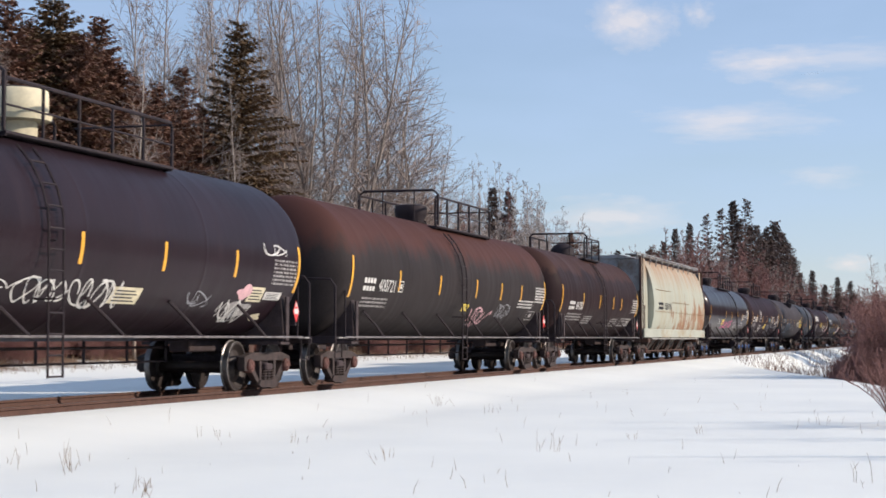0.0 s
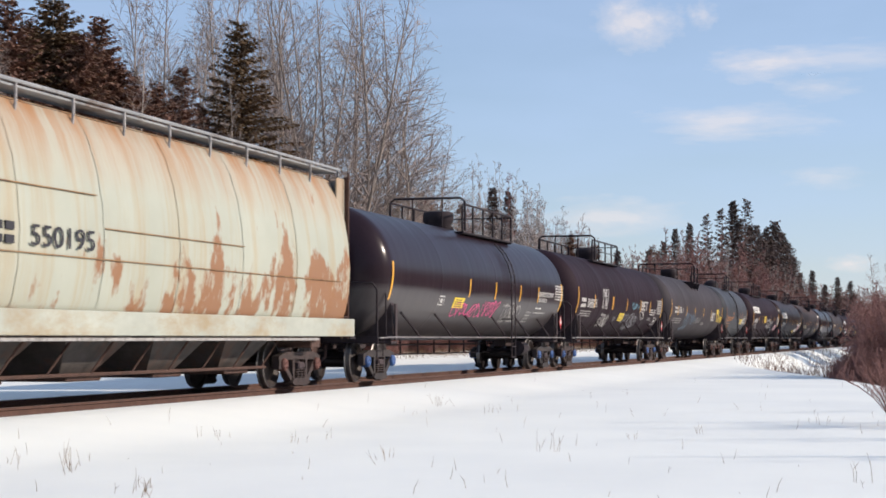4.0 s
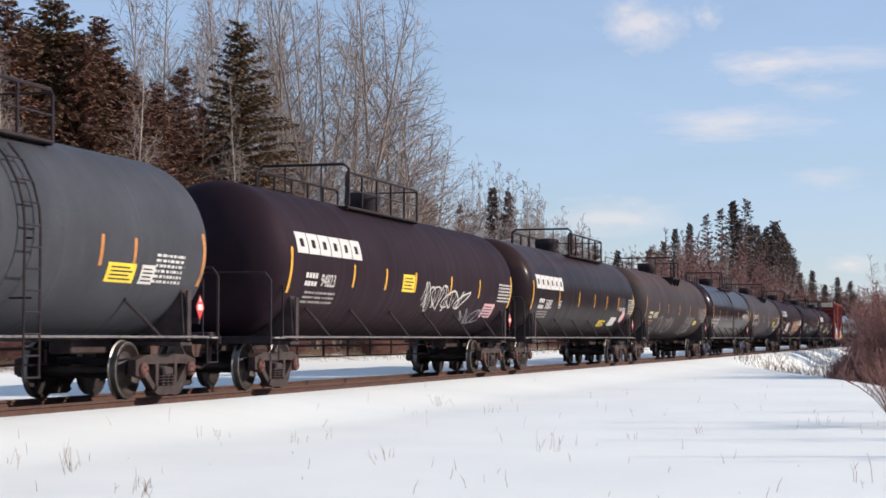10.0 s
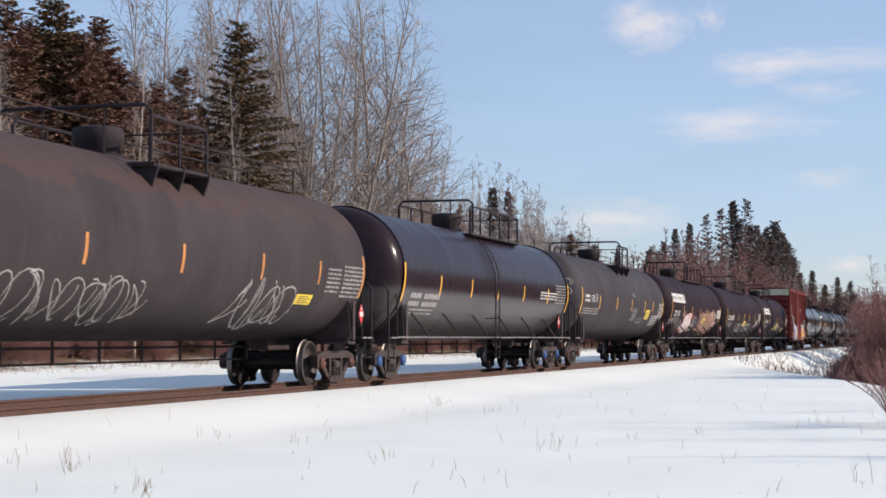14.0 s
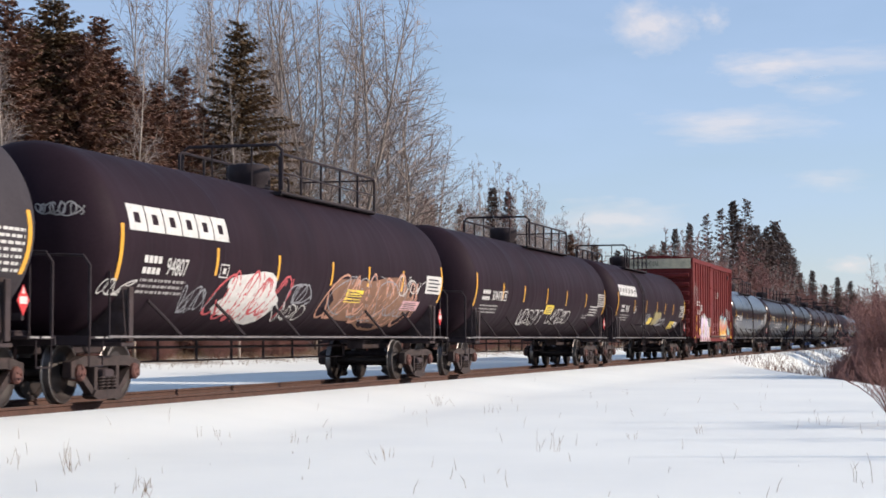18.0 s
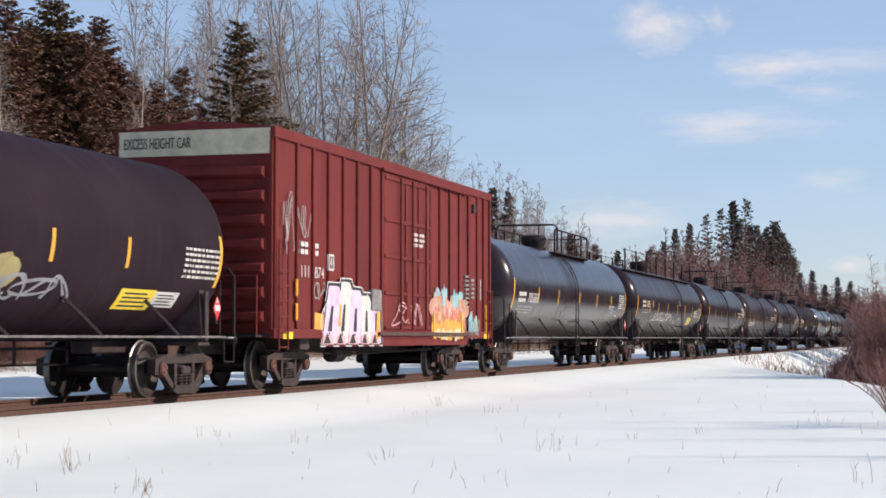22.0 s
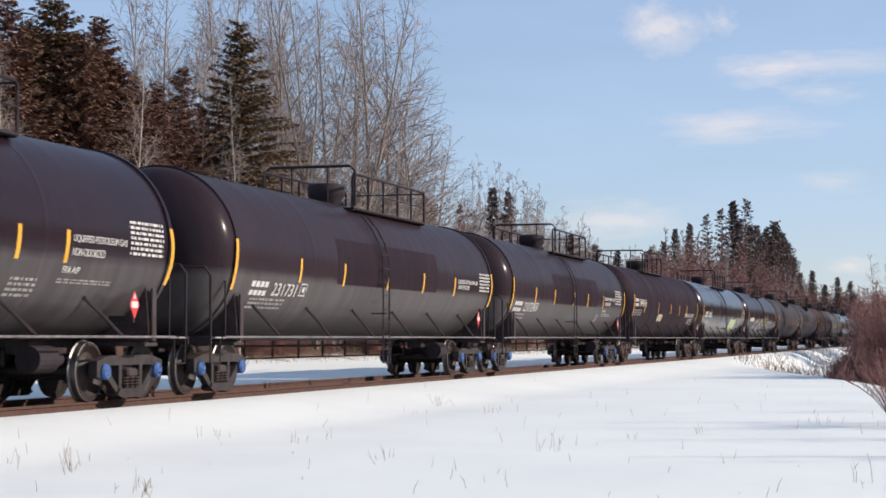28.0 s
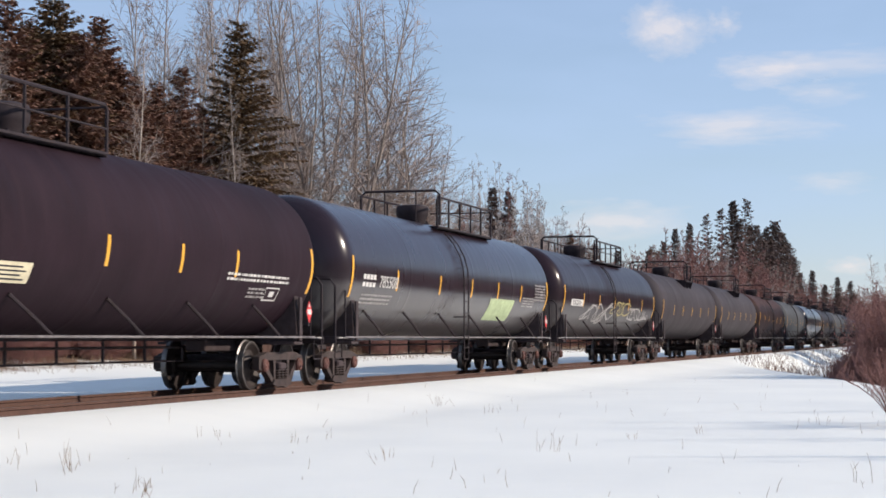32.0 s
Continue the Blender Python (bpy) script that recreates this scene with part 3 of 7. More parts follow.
def build_woods():
    rng = random.Random(77)
    turn = lambda: rng.uniform(0, 360)
    edge = lambda b, back=0.0: (27.6 + back) / math.sin(radians(b))      # reach of the wood's edge, or so far behind it

    # the conifers at the near end of the wood
    plant_to("spruce", 28.87, 10.95, 64, 1, turn(), 1.3)
    plant_to("russet", 30.3, 10.8, 62, 3, turn(), 1.25)
    plant_to("russet", 27.42, 10.4, 66, 0, turn(), 1.2)
    plant_to("russet", 29.65, 10.2, 67, 0, turn(), 1.3)
    plant_to("russet", 28.05, 9.8, 63, 3, turn(), 1.3)
    plant_to("russet", 26.86, 8.9, 66, 1, turn(), 1.3)
    plant_to("russet", 26.2, 8.5, 69, 3, turn(), 1.2)
    plant_to("russet", 25.55, 8.3, 70, 0, turn(), 1.2)
    plant_to("russet", 24.75, 8.85, 72, 2, turn(), 1.15)
    plant_to("spruce", 22.85, 10.33, 74, 3, turn(), 1.18)
    plant_to("russet", 24.1, 7.6, 74, 3, turn(), 0.9)
    plant_to("russet", 21.9, 7.0, 86, 2, turn(), 0.9)
    plant_to("spruce", 31.3, 10.2, 60, 1, turn())
    # a dense second rank that closes the gaps under them
    for i in range(76):
        b = 31.2 - 10.2 * (i + rng.random()) / 76
        top = skyline(((21.0, 5.2), (22.5, 6.2), (24.5, 7.4), (26.5, 8.2), (27.5, 9.8), (31.5, 10.4)), b) * rng.uniform(0.8, 1.0)
        plant_to(rng.choice(("russet", "russet", "russet", "spruce")), b, top, edge(b, rng.uniform(2, 16)), i, turn(), rng.uniform(1.1, 1.5))
    # tall pale trunks that stand in and over the conifers
    for b, top, v in ((30.6, 11.6, 2), (26.35, 12.2, 2), (25.6, 12.0, 3), (25.2, 12.6, 1), (24.55, 12.0, 0), (24.0, 12.6, 3), (23.5, 12.3, 1), (22.1, 12.4, 0), (21.75, 12.0, 2),
                      (26.0, 9.6, 2), (24.8, 10.2, 2), (23.85, 10.5, 0), (22.5, 11.2, 1)):
        plant_to("pale" if v % 2 == 0 else "bare", b, top, edge(b, rng.uniform(2, 9)), v, turn(), 1.0)
    plant_to("pale", 26.2, 9.9, 61.5, 2, turn(), 0.9)
    plant_to("pale", 22.8, 8.3, 68, 2, turn(), 0.8)
    plant_to("pale", 30.2, 9.5, 56, 2, turn(), 0.9)
    # the stand of great fan-shaped trees
    for b, top, v, w in ((21.1, 12.2, 3, 0.85), (20.75, 12.6, 1, 0.9), (20.35, 12.4, 2, 0.85), (19.75, 12.9, 3, 0.95), (19.0, 12.8, 1, 1.0), (18.55, 12.3, 0, 1.02), (18.05, 11.7, 2, 0.95)):
        plant_to("fan", b, top, edge(b, rng.uniform(0.5, 5)), v, turn(), w)
    plant_to("fan", 17.35, 8.6, 95, 0, turn(), 1.3)
    plant_to("fan", 16.55, 7.2, 99, 2, turn(), 1.2)
    for i in range(12):
        b = rng.uniform(15.5, 21)
        plant_to(rng.choice(("sapling", "russet", "red")), b, rng.uniform(4.4, 5.4), edge(b, rng.uniform(2, 14)), i, turn(), 1.0)
    # birches and small firs beyond
    line = ((10.0, 3.0), (10.7, 3.1), (11.2, 3.5), (11.6, 4.1), (12.2, 4.25), (12.6, 4.3), (13.1, 5.1), (13.75, 5.5), (14.3, 5.85), (14.9, 5.7), (15.4, 5.0))
    for b, top, v in ((14.87, 6.05, 2), (14.3, 5.8, 2), (14.1, 5.75, 1), (13.75, 5.55, 2), (13.23, 5.2, 1), (13.02, 5.0, 0), (12.64, 4.35, 1), (12.21, 4.3, 0), (11.6, 4.1, 2), (11.3, 3.5, 1)):
        plant_to("birch", b, top, edge(b, rng.uniform(0, 6)), v, turn(), 0.9)
    plant_to("dark", 14.5, 5.0, edge(14.5, 2), 0, turn(), 0.8)
    plant_to("dark", 13.98, 4.9, edge(13.98, 2), 1, turn(), 0.65)
    plant_to("russet", 11.93, 3.45, edge(11.93, 1), 1, turn(), 1.2)
    plant_to("russet", 11.15, 3.1, edge(11.15, 3), 1, turn(), 1.2)
    plant_to("dark", 10.4, 2.9, edge(10.4, 3), 0, turn(), 1.0)
    for i in range(70):
        b = 10.0 + 5.6 * (i + rng.random()) / 70
        plant_to(rng.choice(("birch", "birch", "birch", "sapling", "red")), b, skyline(line, b) * rng.uniform(0.66, 0.96), edge(b, rng.uniform(0, 14)), i, turn(), 1.0)
    # the far wood: dark firs over a curtain of reddish saplings with pale trunks
    for b, top, v, w in ((8.52, 3.6, 0, 0.8), (8.06, 3.78, 0, 0.8), (7.51, 4.08, 2, 0.9), (7.04, 4.26, 2, 0.95), (6.65, 4.5, 0, 0.95), (6.22, 4.56, 2, 1.0), (6.45, 3.9, 1, 0.9), (5.9, 3.7, 1, 0.9), (5.6, 3.6, 1, 0.8), (5.32, 3.76, 3, 0.85),
                         (5.1, 3.4, 3, 0.8), (4.92, 3.05, 3, 0.8), (4.72, 2.6, 3, 0.8), (4.52, 2.1, 3, 0.7), (5.5, 3.3, 3, 0.8), (5.75, 3.3, 3, 0.8), (6.1, 3.6, 3, 0.6), (8.9, 3.2, 1, 0.8), (9.4, 2.9, 0, 0.8),
                         (4.15, 2.2, 0, 1.1), (3.36, 1.98, 0, 1.1), (2.95, 1.85, 1, 1.0), (3.75, 1.75, 1, 1.1)):
        plant_to("dark", b, top, edge(max(b, 4.3), 4 + 2 * rng.random()), v, turn(), w)
    far = ((2.0, 1.55), (3.0, 1.75), (4.2, 1.85), (4.7, 2.2), (5.2, 2.9), (6.5, 3.35), (7.5, 3.5), (9.0, 3.75), (9.4, 3.5), (9.8, 3.1), (10.3, 2.9))
    for i in range(120):
        b = 1.8 + 8.5 * ((i + rng.random()) / 120) ** 1.15
        plant_to("birch" if i % 9 == 4 else "red", b, skyline(far, b) * rng.uniform(0.72, 1.0), edge(max(b, 3.2), rng.uniform(-1, 9)), i, turn(), 1.35 if b > 4.3 else 1.9)
    for i in range(80):
        b = 4.4 + 5.4 * (i + rng.random()) / 80
        plant_to("birch" if i % 8 == 3 else "red", b, skyline(far, b) * rng.uniform(0.55, 0.82), edge(b, rng.uniform(-2, 2)), i, turn(), 1.5)
    for i in range(24):
        b = 4.8 + 4.6 * (i + rng.random()) / 24
        plant_to("russet", b, skyline(far, b) * rng.uniform(0.6, 0.85), edge(b, 9 + 4 * rng.random()), i, turn(), 1.1)
    for i in range(50):
        b = 1.8 + 2.8 * (i + rng.random()) / 50
        plant_to("red", b, skyline(far, b) * rng.uniform(0.7, 1.0), edge(max(b, 3.2), rng.uniform(-1, 6)), i, turn(), 2.4)
    # undergrowth of the wood
    for i in range(120):
        x, y = rng.uniform(48, 170), rng.uniform(14.5, 30)
        b, r = math.degrees(math.atan2(y - EYE[1], x)), math.hypot(x, y - EYE[1])
        kind = rng.choice(("sapling", "sapling", "red", "russet"))
        plant(kind, b, r, {"sapling": rng.uniform(3, 6), "red": rng.uniform(4, 6), "russet": rng.uniform(2.5, 5)}[kind] * (1.0 if x < 110 else 0.75), i, turn(), 1.0, "undergrowth in the wood")
    for i in range(60):
        x, y = rng.uniform(190, 460), rng.uniform(14, 30)
        b, r = math.degrees(math.atan2(y - EYE[1], x)), math.hypot(x, y - EYE[1])
        plant(rng.choice(("red", "dark")), b, r, rng.uniform(4, 8), i, turn(), 1.0, "undergrowth in the wood")
    for i in range(110):
        x, y = 34 + 120 * rng.random() ** 1.2, rng.uniform(13.2, 15.6)
        b, r = math.degrees(math.atan2(y - EYE[1], x)), math.hypot(x, y - EYE[1])
        plant("bush", b, r, rng.uniform(0.9, 1.9), i, turn(), 1.4, "brush at the wood's foot")
    # the wood on the camera's side of the line, beside and behind the field, too far off to tell tree from tree
    stand = []
    for i in range(80):
        x, y = rng.uniform(58, 330), -15.0 - 30 * rng.random() ** 1.3
        stand.append((x, y, min(16.0, (-y - 3.0) * 0.5 + (0 if x < 124 else 7.5)) * rng.uniform(0.8, 1.0)))
    stand += [(rng.uniform(126, 560), rng.uniform(-20, -13.8), rng.uniform(10, 14)) for i in range(150)]
    stand += [(-60 + 330 * (i + rng.random()) / 110, rng.uniform(-70, -56), rng.uniform(15, 20)) for i in range(110)]
    kinds = [conifer_meshes(71 + i, 16, 5.4, 0.05, 0.25, 0.04, 3, 9.0, 2.0)[1] for i in range(3)]
    shapes = []
    for me in kinds:
        v = np.empty(len(me.vertices) * 3)
        me.vertices.foreach_get("co", v)
        shapes.append((v.reshape(-1, 3), [tuple(p.vertices) for p in me.polygons]))
    g = Geo()
    for i, (x, y, h) in enumerate(stand):
        v, fs = shapes[i % 3]
        a, k, o = rng.uniform(0, 6.283), h / 16, len(g.v)
        c, q = math.cos(a) * k, math.sin(a) * k
        g.v += [(x + c * p[0] - q * p[1], y + q * p[0] + c * p[1], ground_height(x, y) + k * p[2]) for p in v.tolist()]
        g.f += [tuple(j + o for j in f) for f in fs]
    tagged(link_part("woodland", g.mesh("woodland", False, False), M["spruce_dark"]), "dark spruce wood standing along the far side of the field", "trees", kind="stuff")
    # young growth beside the field, whose thin shadows lie across the snow
    for x, y, h in ((24, -16.5, 4.5), (27, -15.5, 4.0), (29, -18, 6.0), (33, -16, 4.5), (36, -17.5, 5.0), (21, -18, 5.0), (40, -16, 3.6)):
        b, r = math.degrees(math.atan2(y - EYE[1], x)), math.hypot(x, y - EYE[1])
        plant("sapling", b, r, h, rng.randint(0, 2), turn(), 1.0, "saplings beside the field")


build_woods()


# ---- rolling stock: shared pieces ----
TANK_Z, TANK_R = 2.44, 1.525
WHEEL_R = 0.457


def side_frame_geo():
    """Cast three-piece side frame with a window for the spring nest, in its own xz plane about the truck's centre."""
    g = Geo()
    y0, y1 = -0.07, 0.07
    g.prism([(-1.12, 0.38), (-1.12, 0.62), (-0.72, 0.70), (0.72, 0.70), (1.12, 0.62), (1.12, 0.38), (0.98, 0.36), (0.94, 0.5), (0.66, 0.55),
             (-0.66, 0.55), (-0.94, 0.5), (-0.98, 0.36)], y0, y1)
    for s in (-1, 1):
        g.prism([(s * 0.98, 0.50), (s * 0.78, 0.52), (s * 0.34, 0.16), (s * 0.44, 0.12)], y0 + 0.01, y1 - 0.01)
        g.prism([(s * 0.30, 0.14), (s * 0.30, 0.56), (s * 0.40, 0.56), (s * 0.40, 0.14)], y0, y1)
    g.prism([(-0.48, 0.10), (-0.40, 0.19), (0.40, 0.19), (0.48, 0.10), (0.34, 0.05), (-0.34, 0.05)], y0 - 0.03, y1 + 0.03)
    return g


def spring_geo():
    g = Geo()
    for cx in (-0.18, 0.0, 0.18):
        for cy in (-0.06, 0.06):
            pts = [(cx + 0.065 * math.cos(a), cy + 0.05 * math.sin(a), 0.2 + 0.19 * a / 25.1) for a in np.arange(0, 25.2, 0.9)]
            g.path(pts, 0.017, 4)
    return g


def wheel_geo():
    """One wheel: flange, tread, dished plate and hub, turned about y; the outer face looks towards -y."""
    prof = [(-0.07, 0.11), (-0.075, 0.15), (-0.02, 0.2), (0.0, 0.30), (-0.045, 0.385), (-0.065, 0.40), (-0.065, WHEEL_R - 0.02), (-0.06, WHEEL_R - 0.006), (0.035, WHEEL_R),
            (0.05, WHEEL_R + 0.026), (0.066, WHEEL_R + 0.02), (0.07, 0.40), (0.045, 0.385), (0.05, 0.3), (0.05, 0.2), (0.09, 0.15), (0.09, 0.11)]
    return Geo().lathe(prof, 36, "y")


def shared_meshes():
    S = {}
    S["side_frame"] = side_frame_geo().mesh("side_frame")
    S["spring"] = spring_geo().mesh("spring_nest", "all")
    ws = Geo().lathe([(-1.08, 0.075), (-0.85, 0.08), (-0.7, 0.1), (0, 0.085), (0.7, 0.1), (0.85, 0.08), (1.08, 0.075)], 14, "y")
    for s in (-1, 1):
        w = wheel_geo()
        ws.add([(p[0], s * 0.76 - s * p[1] * -1 if s > 0 else -0.76 + p[1], p[2]) if s < 0 else (p[0], 0.76 - p[1], p[2]) for p in w.v], w.f)
    me = ws.mesh("wheelset", True)
    me.materials.append(None)
    for f in me.polygons:
        c = f.center
        if math.hypot(c.x, c.z) > WHEEL_R - 0.035 and 0.7 < abs(c.y) < 0.85:
            f.material_index = 1
    S["wheelset"] = me
    cap = Geo().lathe([(-0.06, 0.05), (-0.06, 0.1), (-0.03, 0.125), (0.12, 0.125), (0.12, 0.06)], 18, "y")
    for i in range(3):
        a = i * 2.094
        cap.box(0.055 * math.cos(a) - 0.016, 0.055 * math.cos(a) + 0.016, -0.075, -0.055, 0.055 * math.sin(a) - 0.016, 0.055 * math.sin(a) + 0.016)
    S["cap"] = cap.mesh("bearing_cap", True)
    b = Geo().box(-0.22, 0.22, -1.0, 1.0, 0.42, 0.66, 0.04)
    b.box(-0.17, 0.17, -1.12, 1.12, 0.36, 0.5, 0.03)
    b.lathe([(0.62, 0.2), (0.74, 0.2)], 18, "z")
    for s in (-1, 1):
        b.box(s * 0.62 - 0.06, s * 0.62 + 0.06, -0.72, 0.72, 0.32, 0.42, 0.02)
    S["bolster"] = b.mesh("truck_bolster")
    c = Geo().box(-0.28, 0.16, -0.14, 0.14, 0.76, 0.99, 0.03)
    c.prism([(-0.28, 0.62), (-0.62, 0.62), (-0.72, 0.72), (-0.72, 0.98), (-0.6, 1.03), (-0.28, 1.0)], -0.11, 0.02)
    c.prism([(-0.28, 0.66), (-0.55, 0.68), (-0.55, 0.96), (-0.28, 0.98)], 0.02, 0.13)
    c.box(-0.42, -0.36, -0.03, 0.03, 0.5, 0.64)
    c.path([(-0.2, -0.25, 0.8), (-0.3, -0.27, 0.55), (-0.5, -0.2, 0.42), (-0.72, -0.1, 0.46)], 0.03, 6)
    S["coupler"] = c.mesh("coupler")
    return S


S = shared_meshes()
SPINNERS = []


def add_truck(car, x, flip, tone="truck_rust", cap="bearing_rust"):
    """A two-axle truck under the car at x: bolster with side frames, springs and turning wheelsets."""
    tr = link_part("truck", S["bolster"], M["underframe"], car, "two-axle freight truck", pose(x, 0, 0, 0, 0, 180 if flip else 0))
    for s in (-1, 1):
        link_part("side_frame", S["side_frame"], M[tone], tr, "cast steel side frame", pose(0, s * 1.0, 0))
        link_part("spring_nest", S["spring"], M["truck_rust"], tr, m=pose(0, s * 1.0, 0))["kind"] = "stuff"
    for ax in (-0.889, 0.889):
        w = link_part("wheelset", S["wheelset"], M["wheel"], tr, "steel wheelset with bright worn treads", pose(ax, 0, WHEEL_R))
        w.material_slots[1].link = 'OBJECT'
        w.material_slots[1].material = M["tread"]
        turning = [w]
        for s in (-1, 1):
            c = link_part("bearing_cap", S["cap"], M[cap], tr, m=pose(ax, s * 1.075, WHEEL_R, 0, 0, 0 if s < 0 else 180))
            if s == (1 if flip else -1):
                turning.append(c)
        SPINNERS.append((car, x + (-ax if flip else ax), turning, flip))
    return tr


def tank_geo(half, ring=False, seams=(), r=None):
    r = r or TANK_R
    prof = []
    d = 0.5 * r
    for i in range(0, 11):
        a = math.pi / 2 * i / 10
        prof.append((-half - d * math.cos(a), max(0.004, r * math.sin(a) ** 0.9)))
    body = []
    for sx in sorted(seams):
        body += [(sx - 0.12, r), (sx - 0.02, r), (sx - 0.008, r + 0.002), (sx + 0.008, r + 0.002), (sx + 0.02, r), (sx + 0.12, r)]
    if ring:
        prof += [(-half + 0.015, r), (-half + 0.02, r + 0.035), (-half + 0.10, r + 0.035), (-half + 0.105, r), (-half + 0.25, r)]
        body = [q for q in body if -half + 0.15 < q[0] < half - 0.15] + [(half - 0.25, r), (half - 0.105, r), (half - 0.10, r + 0.035), (half - 0.02, r + 0.035), (half - 0.015, r)]
    prof += body if ring else [(-half + 0.15, r)] + body + [(half - 0.15, r)]
    for i in range(10, -1, -1):
        a = math.pi / 2 * i / 10
        prof.append((half + d * math.cos(a), max(0.004, r * math.sin(a) ** 0.9)))
    return Geo().lathe(prof, 72, "x")


def wrap(x, z, lift=0.004, r=None, zc=None):
    """A point on the near flank of the tank, at height z."""
    r = r or TANK_R
    zc = TANK_Z if zc is None else zc
    k = max(-1, min(1, (z - zc) / r))
    a = math.asin(k)
    return (x, -(r + lift) * math.cos(a), zc + (r + lift) * k)


def patch(g, x0, x1, z0, z1, lift=0.005, nz=6, slant=0.0, r=None):
    """A painted patch that follows the tank's curve."""
    vs = []
    for i in range(nz + 1):
        z = z0 + (z1 - z0) * i / nz
        o = slant * (i / nz - 0.5)
        vs += [wrap(x0 + o, z, lift, r), wrap(x1 + o, z, lift, r)]
    return g.add(vs, [(2 * i, 2 * i + 1, 2 * i + 3, 2 * i + 2) for i in range(nz)])


def lines(g, x, z, widths, h=0.05, pitch=0.085, lift=0.005, put=None):
    """Lines of small print as broken bars."""
    rng = random.Random(int(x * 100) + len(widths))
    put = put or (lambda a, b, c, d: patch(g, a, b, c, d, lift, 1))
    for i, w in enumerate(widths):
        a = x
        while a < x + w:
            b = min(x + w, a + rng.uniform(0.03, 0.16))
            put(a, b, z - i * pitch, z - i * pitch + h)
            a = b + rng.uniform(0.02, 0.06)
    return g


def scribble(g, x, z, w, h, strokes, seed, width=0.03, lift=0.007, put=None):
    """Spray-paint scrawl: loose looping strokes that spell nothing."""
    rng = random.Random(seed)
    put = put or (lambda a, b: wrap(a, b, lift))
    for s in range(strokes):
        cx = x + w * (s + 0.5) / strokes
        ph, k1, k2 = rng.uniform(0, 6.28), rng.uniform(0.8, 1.7), rng.uniform(1.1, 2.3)
        ax, az = w / strokes * rng.uniform(0.55, 1.0), h * rng.uniform(0.3, 0.5)
        pts = [(cx + ax * math.sin(k1 * t + ph) + ax * 0.3 * math.cos(2.7 * t), z + h / 2 + az * math.cos(k2 * t + ph * 0.7)) for t in np.arange(0, 5.2, 0.22)]
        vs = []
        for i in range(len(pts)):
            a, b = pts[max(0, i - 1)], pts[min(len(pts) - 1, i + 1)]
            dx, dz = b[0] - a[0], b[1] - a[1]
            q = math.hypot(dx, dz) or 1
            hw = width * rng.uniform(0.26, 0.46)
            vs += [put(pts[i][0] - dz / q * hw, pts[i][1] + dx / q * hw), put(pts[i][0] + dz / q * hw, pts[i][1] - dx / q * hw)]
        g.add(vs, [(2 * i, 2 * i + 1, 2 * i + 3, 2 * i + 2) for i in range(len(pts) - 1)])
    return g


def blob(g, x, z, w, h, seed, lift=0.006, put=None, n=26):
    """A ragged filled patch of spray paint."""
    rng = random.Random(seed)
    put = put or (lambda a, b: wrap(a, b, lift))
    k = [(rng.uniform(0, 6.28), rng.uniform(.05, .16)) for _ in range(4)]
    rim = []
    for i in range(n):
        a = 2 * math.pi * i / n
        q = 1 + sum(b * math.sin((j + 2) * a + p) for j, (p, b) in enumerate(k))
        rim.append((x + w / 2 + w / 2 * q * math.cos(a), z + h / 2 + h / 2 * q * math.sin(a)))
    vs = [put(x + w / 2, z + h / 2)]
    for s in (0.33, 0.66, 1.0):
        vs += [put(x + w / 2 + (a - x - w / 2) * s, z + h / 2 + (b - z - h / 2) * s) for a, b in rim]
    fs = [(0, 1 + i, 1 + (i + 1) % n) for i in range(n)]
    for s in (0, 1):
        fs += [(1 + s * n + i, 1 + s * n + n + i, 1 + s * n + n + (i + 1) % n, 1 + s * n + (i + 1) % n) for i in range(n)]
    return g.add(vs, fs)


def end_rail(car, x, s):
    """Bent handrail over the end platform on both sides, with the platform's treads."""
    for side in (-1, 1):
        y = side * 1.42
        g = Geo().path([(x, y, 0.98), (x, y, 2.02), (x, y - side * 0.1, 2.16), (x, y - side * 0.55, 2.18)], 0.025, 6)
        part("handrail", g, M["steel_black"], car)
        g = Geo().path([(x - s * 0.62, y, 0.98), (x - s * 0.62, y, 1.95)], 0.017, 6)
        part("grab_iron", g, M["steel_black"], car)
        g = Geo().tube((x, y, 0.55), (x, y, 0.98), 0.014, 5).tube((x - s * 0.42, y, 0.55), (x - s * 0.42, y, 0.98), 0.014, 5)
        g.tube((x, y, 0.56), (x - s * 0.42, y, 0.56), 0.014, 5)
        part("sill_step", g, M["steel_black"], car)
    g = Geo().path([(x, -0.9, 2.18), (x, 0.9, 2.18)], 0.017, 6)
    part("crossbar", g, M["steel_black"], car)


def crown_platform(car, a, b, z, w):
    """Grating boards on both sides of the crown, with edge angles and cross bearers."""
    for s in (-1, 1):
        y0, y1 = sorted((s * 0.52, s * w))
        part("platform_board", Geo().box(a, b, y0, y1, z - 0.03, z + 0.02, 0.008), M["steel_black"], car)
        part("edge_angle", Geo().box(a, b, s * w - 0.02, s * w + 0.02, z - 0.02, z + 0.025, 0.006), M["steel_black"], car)
    for x in (a, b - 0.06):
        part("cross_bearer", Geo().box(x, x + 0.06, -w, w, z - 0.05, z, 0.006), M["steel_black"], car)


